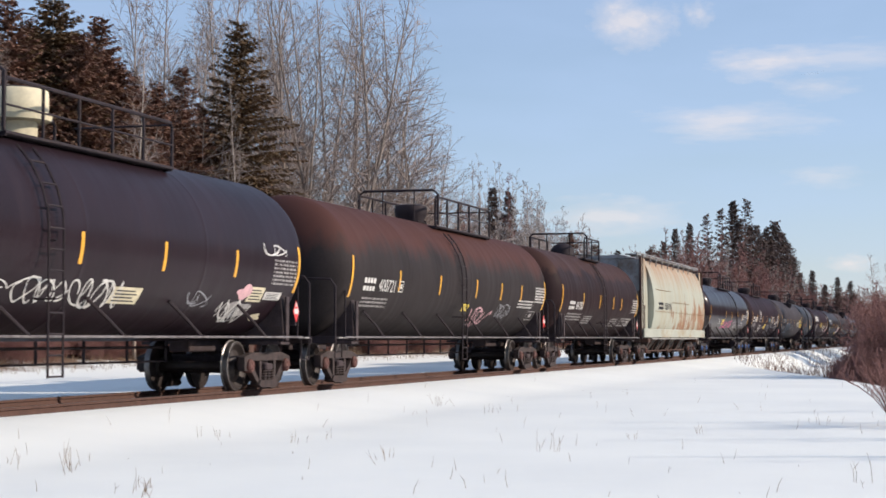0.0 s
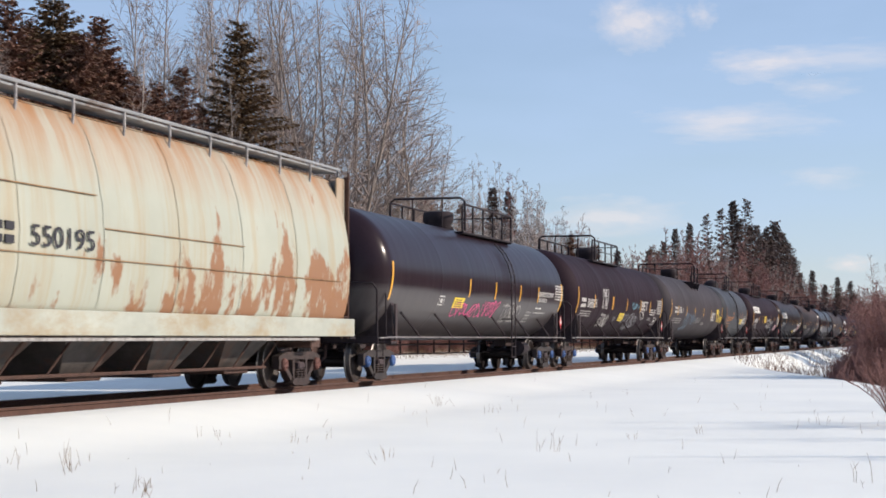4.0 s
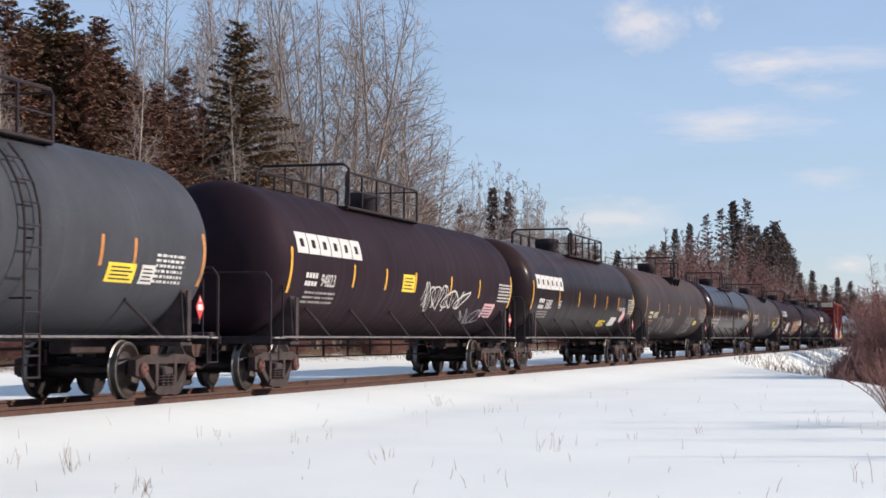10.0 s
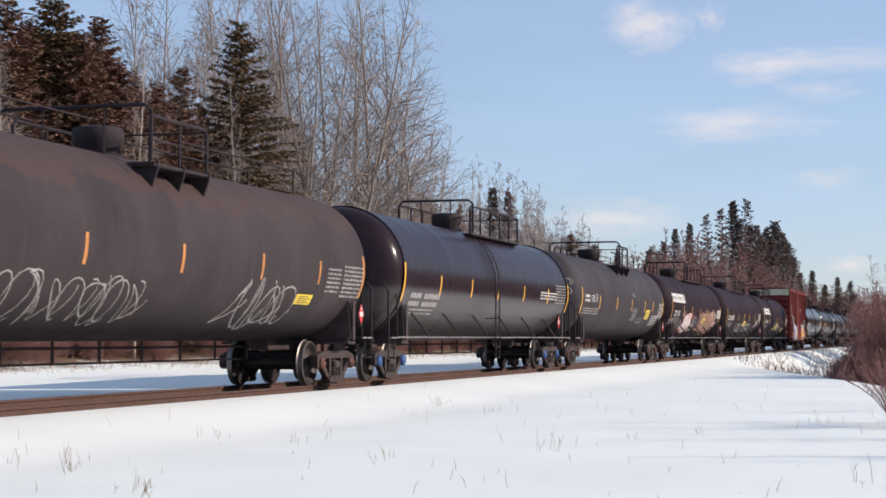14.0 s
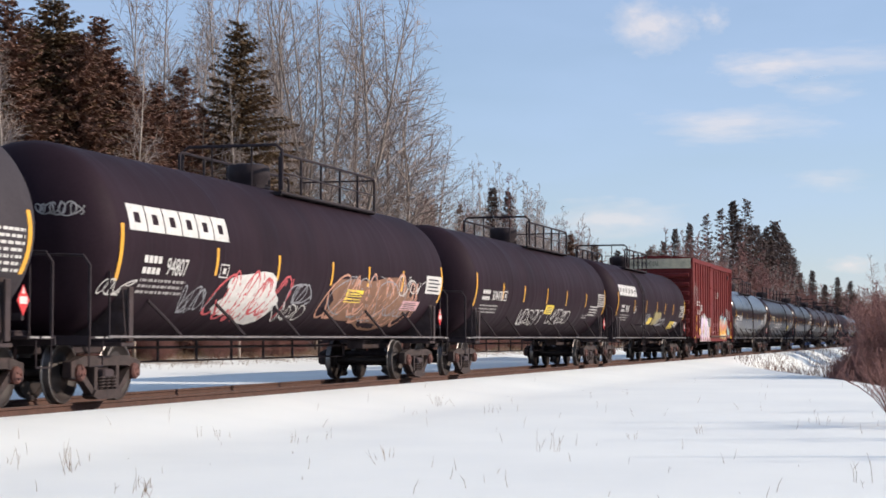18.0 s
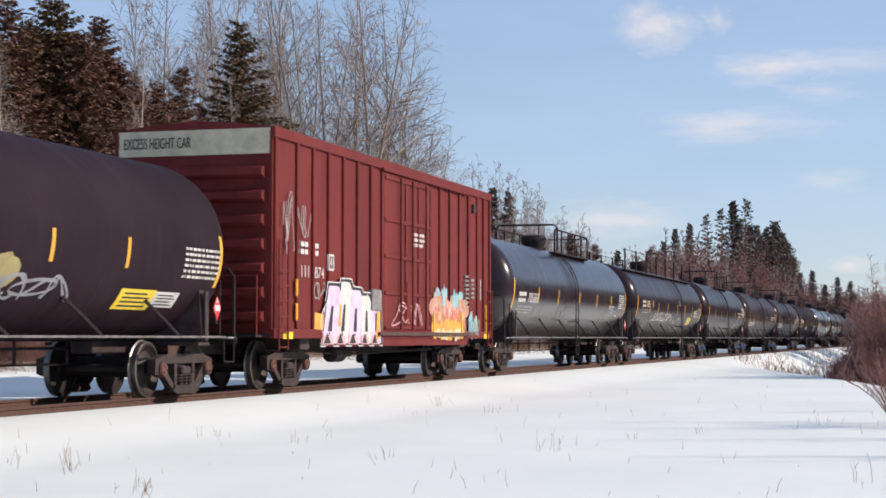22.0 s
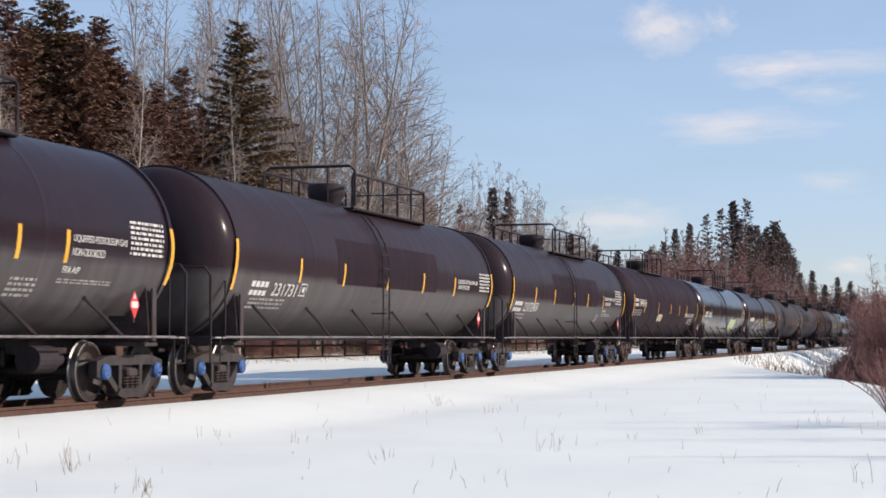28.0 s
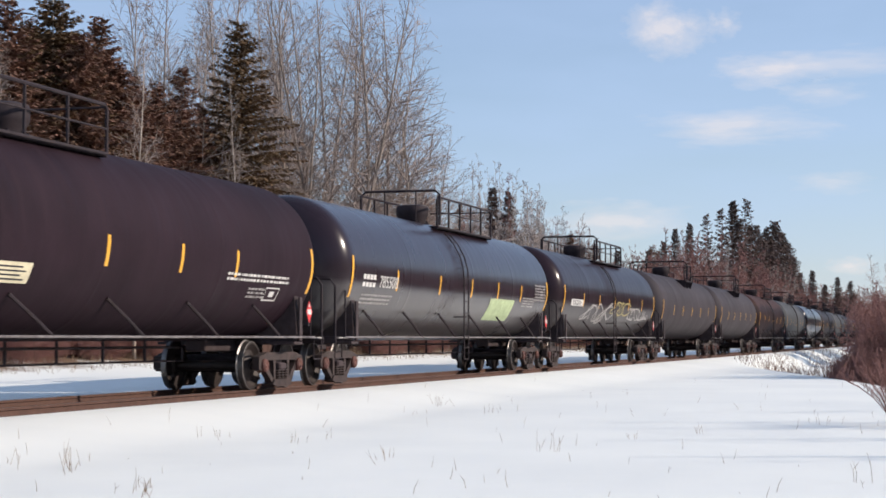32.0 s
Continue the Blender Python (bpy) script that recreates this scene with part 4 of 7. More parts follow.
def top_rails(car, a, b, z, w, far_shift=-0.7, h=0.74):
    """Railings along both sides of the crown platform: posts, top bar, mid bar, each side one bent frame."""
    for s, sh in ((-1, 0.0), (1, far_shift)):
        x0, x1 = a + sh, b + sh
        y = s * w
        g = Geo().path([(x0, y, z), (x0, y, z + h - 0.08), (x0 + 0.08, y, z + h), (x1 - 0.08, y, z + h), (x1, y, z + h - 0.08), (x1, y, z)], 0.03, 6)
        part("top_rail", g, M["steel_black"], car)
        k = max(2, round((x1 - x0) / 1.15))
        for i in range(1, k):
            x = x0 + (x1 - x0) * i / k
            part("post", Geo().tube((x, y, z), (x, y, z + h), 0.026, 6), M["steel_black"], car)
        part("mid_rail", Geo().tube((x0, y, z + h * 0.5), (x1, y, z + h * 0.5), 0.017, 5), M["steel_black"], car)
    # wider hoop across the front of the platform
    q = w + 0.14
    hoop = [(a - 0.25, -q, z), (a - 0.25, -q, z + h + 0.04), (a - 0.25, -q + 0.12, z + h + 0.14), (a - 0.25, q - 0.12, z + h + 0.14), (a - 0.25, q, z + h + 0.04), (a - 0.25, q, z)]
    part("end_hoop", Geo().path(hoop, 0.032, 6), M["steel_black"], car)
    for y in (-q * 0.4, q * 0.4):
        part("post", Geo().tube((a - 0.25, y, z), (a - 0.25, y, z + h + 0.14), 0.018, 5), M["steel_black"], car)
    for x in (b,):
        part("end_bar", Geo().path([(x, -w, z + h - 0.03), (x, w, z + h - 0.03)], 0.018, 6), M["steel_black"], car)


def tank_car(name_label, x_front, x_rear, paint, plat=(-0.8, 4.6), dome="round", ring=False, walkway=False, gussets=False, ladder=0.0, tone="truck_rust", cap="bearing_rust",
             stripe="yellow", stripe_count=6, brackets=6, cylinder=False, placard=True, pipes=True, radius=TANK_R, plain=False, dome_paint="steel_black", dome_x=0.0):
    """A tank car whose end stripes lie at x_front and x_rear when the clip starts. Local x runs backwards along the train."""
    mid, half = (x_front + x_rear) / 2, (x_rear - x_front) / 2
    car = thing("tank_car", name_label, "tank car", "freight train", pose(mid, 0, 0))
    car["half"] = half
    seams = (-half * 0.55, half * 0.05, half * 0.52)
    tank = part("tank", tank_geo(half, ring, seams, radius), paint, car, "", pose(0, 0, TANK_Z), True)
    bx = half - 0.45
    for s in (-1, 1):
        # stub sill, bolster saddle, end platform, coupler, brake gear
        g = Geo().box(min(s * (bx - 1.6), s * (half + 0.75)), max(s * (bx - 1.6), s * (half + 0.75)), -0.2, 0.2, 0.72, 1.08, 0.02)
        part("stub_sill", g, M["underframe"], car)
        g = Geo().prism([(-1.3, 0.86), (1.3, 0.86), (1.42, 1.05), (1.36, 1.85), (1.1, 1.62), (0.5, 1.2), (-0.5, 1.2), (-1.1, 1.62), (-1.36, 1.85), (-1.42, 1.05)], s * bx - 0.11, s * bx + 0.11, "yz")
        g.box(s * bx - 0.22, s * bx + 0.22, -1.42, 1.42, 0.84, 0.9, 0.01)
        part("saddle", g, M["underframe"], car)
        for side in (-1, 1):
            g = Geo().box(s * bx - 0.07, s * bx + 0.07, side * 1.45 - 0.02, side * 1.45 + 0.02, 0.92, 1.74, 0.008)
            part("saddle_flange", g, M["underframe"], car)
        g = Geo().box(min(s * (half + 0.1), s * (half + 0.86)), max(s * (half + 0.1), s * (half + 0.86)), -1.45, 1.45, 0.95, 0.99, 0.008)
        g.box(min(s * (half + 0.82), s * (half + 0.86)), max(s * (half + 0.82), s * (half + 0.86)), -1.46, 1.46, 0.86, 1.0, 0.008)
        part("end_platform", g, M["steel_black"], car)
        g = Geo()
        for i in range(2):
            g.box(s * (half + 0.25 + 0.32 * i) - 0.12, s * (half + 0.25 + 0.32 * i) + 0.12, -1.468, -1.462, 0.962, 0.988)
        part("edge_marking", g, M["white_worn"], car, "pale reflective edge marking")
        end_rail(car, s * (half + 0.80), s)
        link_part("coupler", S["coupler"], M["rust_dark"], car, "knuckle coupler with air hose", pose(s * (half + 0.62), 0, 0, 0, 0, 0 if s < 0 else 180))
        add_truck(car, s * bx, s > 0, tone, cap)
        # end stripes, bowed with the knuckle of the head
        g = Geo()
        vs = []
        for i in range(9):
            z = 1.82 + 0.86 * i / 8
            q = (z - 2.24) / 0.43
            o = s * (-0.10 * q * q * 0.4)
            vs += [wrap(s * half + o - 0.055, z, 0.006 + (0.036 if ring else 0)), wrap(s * half + o + 0.055, z, 0.006 + (0.036 if ring else 0))]
        g.add(vs, [(2 * i, 2 * i + 1, 2 * i + 3, 2 * i + 2) for i in range(8)])
        part("reflector_stripe", g, M[stripe], car)
    for i in range(1, stripe_count if plain else 0):
        x = -half + 2 * half * i / stripe_count + (0.15 if i == 1 else 0)
        part("reflector_stripe", patch(Geo(), x - 0.05, x + 0.05, 2.02, 2.48), M[stripe], car)
    # side handrail held off the tank by slanting brackets
    for side in (-1, 1) if brackets else ():
        y = side * 1.47
        part("side_rail", Geo().path([(-half - 0.3, y, 0.985), (half + 0.3, y, 0.985)], 0.02, 6), M["rail_grey"], car)
    for i in range(brackets):
        x = -half + 1.9 + (2 * half - 3.8) * i / max(1, brackets - 1)
        for side in (-1, 1):
            k = wrap(x - 0.45, 1.56, 0.004)
            g = Geo().path([(k[0], -side * k[1] if side > 0 else k[1], k[2]), (x - 0.02, side * 1.375, 1.26), (x + 0.38, side * 1.46, 0.99)], 0.03, 6)
            part("rail_bracket", g, M["steel_black"], car)
    if pipes:
        # brake pipe and rod slung under the tank
        y = 0.35
        part("brake_pipe", Geo().path([(-bx + 1.2, y, 0.80), (bx - 1.2, y, 0.80)], 0.026, 6), M["underframe"], car)
        part("brake_rod", Geo().path([(-bx + 1.4, y, 0.55), (bx - 1.4, y, 0.55)], 0.02, 6), M["underframe"], car)
        k = int((2 * bx - 2.8) / 1.5)
        for i in range(k + 1):
            x = -bx + 1.4 + (2 * bx - 2.8) * i / k
            part("hanger", Geo().box(x - 0.02, x + 0.02, y - 0.02, y + 0.02, 0.53, 1.0), M["underframe"], car)
    if cylinder:
        g = Geo().lathe([(0, 0.05), (0.02, 0.2), (0.6, 0.2), (0.66, 0.12), (0.9, 0.1)], 18, "x", (bx - 2.9, -0.9, 0.66))
        part("brake_cylinder", g, M["steel_black"], car)
    # crown: platform, rails, valve dome
    zt = TANK_Z + radius
    a, b = plat
    if gussets:
        g = Geo().box(a, b, -1.3, 1.3, zt - 0.28, zt - 0.22, 0.01)
        part("platform", g, M["steel_black"], car)
        for i in range(3):
            x = a + 0.1 + (b - a - 0.2) * i / 2
            for side in (-1, 1):
                g = Geo().prism([(side * 1.32, zt - 0.2), (side * 1.32, zt - 0.32), (side * 1.2, zt - 0.66), (side * 0.6, zt - 0.2)], x - 0.02, x + 0.02, "yz")
                part("gusset", g, M["steel_black"], car)
        top_rails(car, a, b, zt - 0.22, 1.22, 0.0, 0.75)
        for side in (-1, 1):
            g = Geo().path([(-half + 1.5, side * 0.5, zt + 0.02), (-half + 1.5, side * 0.5, zt + 0.42), (a - 0.6, side * 0.5, zt + 0.42)], 0.018, 5)
            part("walk_rail", g, M["steel_black"], car)
            g = Geo().path([(b + 0.4, side * 0.5, zt + 0.42), (half - 1.5, side * 0.5, zt + 0.42), (half - 1.5, side * 0.5, zt)], 0.018, 5)
            part("walk_rail", g, M["steel_black"], car)
    elif walkway:
        part("walkway", Geo().box(-half, half, -1.0, -0.62, zt - 0.27, zt - 0.22, 0.01).box(-half, half, 0.62, 1.0, zt - 0.27, zt - 0.22, 0.01), M["steel_black"], car)
        for side in (-1, 1):
            k = 8
            part("top_rail", Geo().tube((-half + 0.1, side * 0.98, zt + 0.55), (half - 0.1, side * 0.98, zt + 0.55), 0.014, 5), M["steel_black"], car)
            for i in range(k):
                x = -half + 0.1 + (2 * half - 0.2) * i / (k - 1)
                part("post", Geo().tube((x, side * 0.98, zt - 0.25), (x, side * 0.98, zt + 0.6), 0.034, 6), M["steel_black"], car)
    else:
        crown_platform(car, a, b, zt - 0.17, 0.92)
        top_rails(car, a, b, zt - 0.15, 0.9)
    if dome == "tall":
        # drum housing with a bolted rim, a cap and a round sight port
        g = Geo().lathe([(zt - 0.12, 0.36), (zt + 0.2, 0.36), (zt + 0.22, 0.56), (zt + 0.3, 0.58), (zt + 0.3, 0.52), (zt + 0.64, 0.52), (zt + 0.68, 0.5), (zt + 0.68, 0.1)], 28, "z", (dome_x, 0, 0))
        d = part("valve_dome", g, M[dome_paint], car, "cream-painted valve housing", smooth=True)
        part("sight_port", Geo().lathe([(dome_x + 0.5, 0.02), (dome_x + 0.5, 0.11), (dome_x + 0.54, 0.1), (dome_x + 0.54, 0.02)], 14, "x", (0, -0.1, zt + 0.47)), M["steel_black"], d)
        part("lid", Geo().lathe([(zt + 0.67, 0.46), (zt + 0.71, 0.44), (zt + 0.72, 0.1)], 20, "z", (dome_x, 0, 0)), M["steel_black"], d, "dark hinged lid")
    elif dome == "round":
        g = Geo().lathe([(zt - 0.12, 0.42), (zt - 0.01, 0.42), (zt - 0.01, 0.35), (zt + 0.08, 0.36), (zt + 0.18, 0.42), (zt + 0.36, 0.425), (zt + 0.42, 0.40), (zt + 0.45, 0.30)], 28, "z")
        d = part("valve_dome", g, M[dome_paint], car, smooth=True)
        for i in range(8):
            an = i * math.pi / 4
            part("bolt", Geo().lathe([(zt - 0.02, 0.025), (zt + 0.03, 0.025)], 6, "z", (0.39 * math.cos(an), 0.39 * math.sin(an), 0)), M["steel_black"], d)
    else:
        g = Geo().lathe([(zt - 0.1, 0.46), (zt + 0.2, 0.42), (zt + 0.36, 0.3), (zt + 0.42, 0.1)], 24, "z")
        part("valve_dome", g, M["steel_black"], car, smooth=True)
    # ladder from the side rail up to the platform
    lx = a + (ladder or 0.0) if not walkway else ladder
    g = Geo()
    if gussets or ladder is None:
        lx = None
    hug = lambda x, z: wrap(x, z, 0.09) if z > TANK_Z else (x, -TANK_R - 0.09, z)
    for o in (0.0, 0.42) if lx is not None else ():
        g.path([hug(lx + o, z) for z in (0.42, 1.0, 1.8, 2.44, 2.7, 3.0, 3.3, 3.55)], 0.019, 5)
    ld = part("ladder", g, M["steel_black"], car) if lx is not None else None
    for i in range(11 if ld else 0):
        p = hug(lx, 0.44 + 0.29 * i)
        part("rung", Geo().tube(p, (p[0] + 0.42, p[1], p[2]), 0.015, 5), M["steel_black"], ld)
    for z in (1.5, 2.3) if ld else ():
        part("ladder_bracket", Geo().tube((lx + 0.21, -TANK_R + 0.25, z), (lx + 0.21, -TANK_R - 0.09, z), 0.016, 5), M["steel_black"], ld)
    if placard:
        px = half - (1.25 if ring else 0.15)
        y = -1.4
        g = Geo().prism([(px, 1.26), (px + 0.16, 1.47), (px, 1.68), (px - 0.16, 1.47)], y - 0.12, y - 0.114)
        pl = part("placard", g, M["placard_red"], car, "red diamond hazard placard")
        part("placard_bar", Geo().box(px - 0.1, px + 0.1, y - 0.125, y - 0.121, 1.42, 1.52), M["white"], pl)
        part("placard_symbol", Geo().prism([(px - 0.045, 1.56), (px + 0.045, 1.56), (px, 1.65)], y - 0.124, y - 0.121), M["white"], pl)
        part("placard_holder", Geo().box(px - 0.03, px + 0.03, y - 0.11, y + 0.3, 1.2, 1.3), M["steel_black"], car)
    car["stripe"] = stripe
    return car


# ---- the covered hopper and the boxcar ----
def hopper_paint():
    """Cream paint weathered to yellow, with rust running down from the roof and rust patches low on the flank."""
    m, n, l, p = nodes_of("hopper_cream")
    broad = noise_node(n, l, 0.5, 4)
    c = ramp_node(n, l, broad, [(0.3, (0.33, 0.345, 0.285)), (0.7, (0.40, 0.415, 0.345))])
    run = noise_node(n, l, 1.5, 6, (1.6, 0.2, 0.09), 0.7)
    c = mix_node(n, l, ramp_node(n, l, run, [(0.5, 0.0), (0.72, 0.6)]), c, (0.34, 0.22, 0.085))
    tc, sep = n.new("ShaderNodeTexCoord"), n.new("ShaderNodeSeparateXYZ")
    l.new(tc.outputs["Object"], sep.inputs[0])
    # broken rust patches with hard edges, mostly between knee and waist height and towards the rear
    patches = noise_node(n, l, 0.62, 5, (1.5, 1.0, 0.9), 0.66)
    band = n.new("ShaderNodeMapRange")
    l.new(sep.outputs["Z"], band.inputs["Value"])
    band.inputs["From Min"].default_value, band.inputs["From Max"].default_value = 3.4, 2.1
    band.inputs["To Min"].default_value, band.inputs["To Max"].default_value = -0.14, 0.045
    rear = n.new("ShaderNodeMapRange")
    l.new(sep.outputs["X"], rear.inputs["Value"])
    rear.inputs["From Min"].default_value, rear.inputs["From Max"].default_value = -6.0, 7.0
    rear.inputs["To Min"].default_value, rear.inputs["To Max"].default_value = -0.07, 0.085
    s1, s2 = n.new("ShaderNodeMath"), n.new("ShaderNodeMath")
    l.new(patches, s1.inputs[0]); l.new(band.outputs[0], s1.inputs[1])
    l.new(s1.outputs[0], s2.inputs[0]); l.new(rear.outputs[0], s2.inputs[1])
    c = mix_node(n, l, ramp_node(n, l, s2.outputs[0], [(0.55, 0.0), (0.605, 0.9)]), c, (0.24, 0.095, 0.032))
    top = n.new("ShaderNodeMapRange")
    l.new(sep.outputs["Z"], top.inputs["Value"])
    top.inputs["From Min"].default_value, top.inputs["From Max"].default_value = 3.1, 4.25
    s3 = n.new("ShaderNodeMath")
    s3.operation = 'MULTIPLY'
    l.new(top.outputs[0], s3.inputs[0]); l.new(ramp_node(n, l, run, [(0.35, 0.2), (0.6, 1.0)]), s3.inputs[1])
    c = mix_node(n, l, s3.outputs[0], c, (0.33, 0.15, 0.055))
    l.new(c, p.inputs["Base Color"])
    p.inputs["Roughness"].default_value = 0.65
    bump_node(n, l, p, noise_node(n, l, 9, 3), 0.08, 0.01)
    return m


M["hopper_cream"] = hopper_paint()


def covered_hopper():
    f, r = 70.1, 88.3
    mid, half = (f + r) / 2, (r - f) / 2
    car = thing("covered_hopper", "rust-streaked cream covered hopper car with grey ends", "hopper car", "freight train", pose(mid, 0, 0))
    prof = [(-0.95, 4.28), (-1.12, 4.2), (-1.32, 3.85), (-1.47, 3.4), (-1.56, 2.9), (-1.6, 2.4), (-1.58, 1.9), (-1.5, 1.5), (-1.42, 1.3)]
    full = prof + [(-y, z) for y, z in reversed(prof)]
    part("body_shell", Geo().prism(full, -7.1, half - 0.5, "yz"), M["hopper_cream"], car, "curved cream steel shell with rust", smooth=True)
    # weld seams and ridges over the flank
    for x in (-4.6, -2.2, 0.4, 3.0, 5.6):
        vs = []
        for y, z in prof:
            vs += [(x - 0.02, y * 1.006, z), (x + 0.02, y * 1.006, z)]
        part("seam", Geo().add(vs, [(2 * i, 2 * i + 1, 2 * i + 3, 2 * i + 2) for i in range(len(prof) - 1)]), M["hopper_cream"], car)
    for x0, x1, z in ((-6.2, -2.4, 3.02), (-2.2, 3.0, 2.55), (-6.8, 8.0, 2.1), (3.2, 8.2, 2.72)):
        y = -1.605 if z < 2.6 else -1.56
        part("ledge", Geo().box(x0, x1, y - 0.012, y + 0.02, z - 0.007, z + 0.007), M["seam_rust"], car)
    part("roof", Geo().prism([(-1.1, 4.22), (-0.6, 4.36), (0.6, 4.36), (1.1, 4.22)], -half + 0.1, half - 0.1, "yz"), M["hopper_grey"], car)
    # roof running boards and their stanchions
    for s in (-1, 1):
        part("running_board", Geo().box(-half + 0.1, half - 0.1, s * 0.95 - 0.22, s * 0.95 + 0.22, 4.38, 4.42, 0.008), M["hopper_grey"], car)
        part("edge_rail", Geo().path([(-half + 0.05, s * 1.2, 4.46), (half - 0.05, s * 1.2, 4.46)], 0.03, 6), M["hopper_grey"], car)
        for i in range(12):
            x = -half + 0.15 + (2 * half - 0.3) * i / 11
            part("stanchion", Geo().path([(x, s * 1.2, 4.46), (x, s * 1.2, 4.2), (x, s * 1.18, 3.98)], 0.024, 5), M["white_worn"], car)
    part("hatch_trough", Geo().box(-7.4, 7.4, -0.3, 0.3, 4.36, 4.46, 0.03), M["hopper_grey"], car)
    # side sills and end panels
    for s in (-1, 1):
        part("side_sill", Geo().box(-half, half, s * 1.5 - 0.03, s * 1.5 + 0.03, 1.0, 1.36, 0.012), M["hopper_sill"], car, "cream side sill")
        part("lower_flange", Geo().box(-half + 2.2, half - 2.0, s * 1.44 - 0.05, s * 1.44 + 0.05, 0.92, 0.97, 0.008), M["white_worn"], car)
        part("end_panel", Geo().prism([(-half + 0.05, 1.36), (-half + 0.05, 4.25), (-7.9, 4.25), (-7.35, 3.4), (-7.08, 2.4), (-7.08, 1.36)], s * 1.32 - 0.015, s * 1.32 + 0.015), M["hopper_cream"], car, "cream flat end panel")
        part("end_panel", Geo().prism([(half - 0.05, 1.36), (half - 0.05, 4.25), (half - 0.6, 4.25), (half - 0.6, 1.36)], s * 1.32 - 0.015, s * 1.32 + 0.015), M["hopper_cream"], car)
    for e in (-1, 1):
        x = e * (half - 0.06)
        for s in (-1, 1):
            part("corner_post", Geo().box(x - 0.05, x + 0.05, s * 1.36 - 0.05, s * 1.36 + 0.05, 0.98, 4.3, 0.012), M["rust_dark"], car, "rusty corner post")
            ld = part("ladder", Geo().tube((x - e * 0.1, s * 1.44, 0.95), (x - e * 0.1, s * 1.44, 4.4), 0.022, 5).tube((x - e * 0.5, s * 1.44, 0.95), (x - e * 0.5, s * 1.44, 2.3), 0.022, 5), M["rust_dark"], car)
            for i in range(5):
                part("rung", Geo().tube((x - e * 0.1, s * 1.44, 1.1 + 0.3 * i), (x - e * 0.5, s * 1.44, 1.1 + 0.3 * i), 0.016, 5), M["rust_dark"], ld)
        part("end_sheet", Geo().prism([(e * (half - 0.15), 4.2), (e * (half - 0.15), 2.9), (e * (half - 2.4), 1.2), (e * (half - 2.5), 1.3), (e * (half - 0.3), 3.0), (e * (half - 0.3), 4.2)], -1.3, 1.3), M["hopper_grey"], car, "grey slanted end sheet")
        part("end_brace", Geo().box(x - 0.04, x + 0.04, -0.5, -0.42, 1.0, 4.2).box(x - 0.04, x + 0.04, 0.42, 0.5, 1.0, 4.2), M["hopper_grey"], car)
        part("end_platform", Geo().box(min(x, x + e * 0.35), max(x, x + e * 0.35), -1.45, 1.45, 0.95, 1.0), M["steel_black"], car)
        part("centre_sill", Geo().box(min(e * 2.5, e * (half + 0.3)), max(e * 2.5, e * (half + 0.3)), -0.22, 0.22, 0.7, 1.05, 0.02), M["underframe"], car)
        part("bolster_plate", Geo().box(e * (half - 1.95) - 0.25, e * (half - 1.95) + 0.25, -1.4, 1.4, 0.78, 1.0, 0.02), M["rust_dark"], car)
        link_part("coupler", S["coupler"], M["rust_dark"], car, "knuckle coupler with air hose", pose(e * (half + 0.12), 0, 0, 0, 0, 0 if e < 0 else 180))
        add_truck(car, e * (half - 1.95), e > 0)
    part("centre_sill", Geo().box(-2.5, 2.5, -0.2, 0.2, 0.75, 1.0, 0.02), M["underframe"], car)
    # four discharge bays with gates
    for i in range(4):
        x = -4.35 + 2.9 * i
        part("hopper_bay", Geo().add([(x - 1.35, -1.4, 1.3), (x + 1.35, -1.4, 1.3), (x + 1.35, 1.4, 1.3), (x - 1.35, 1.4, 1.3), (x - 0.5, -0.75, 0.42), (x + 0.5, -0.75, 0.42), (x + 0.5, 0.75, 0.42), (x - 0.5, 0.75, 0.42)],
                                     [(0, 1, 5, 4), (1, 2, 6, 5), (2, 3, 7, 6), (3, 0, 4, 7), (4, 5, 6, 7)]), M["bay_dark"], car)
        part("outlet_gate", Geo().box(x - 0.55, x + 0.55, -0.9, 0.9, 0.32, 0.42, 0.02), M["rust_dark"], car)
    part("brake_rod", Geo().path([(-5.6, -0.95, 0.42), (5.6, -0.95, 0.42)], 0.03, 6), M["rust_dark"], car)
    for i in range(9):
        part("hanger", Geo().tube((-5.4 + 1.35 * i, -0.95, 0.42), (-5.1 + 1.35 * i, -1.2, 0.95), 0.02, 5), M["rust_dark"], car)
    flat = lambda g: (lambda a, b, c, d: g.box(a, b, -1.625, -1.603, c, d))
    g = Geo()
    for i in range(4):
        for z in (2.2, 2.38):
            flat(g)(-5.9 + 0.3 * i, -5.68 + 0.3 * i, z, z + 0.11)
    stuff(part("owner_mark", g, M["ink_spray"], car, "black stencilled owner's mark"))
    letters(car, "550195", "ink_spray", pose(-4.35, -1.63, 2.2, 90, 0, 0), 0.29, 1.8)
    return car


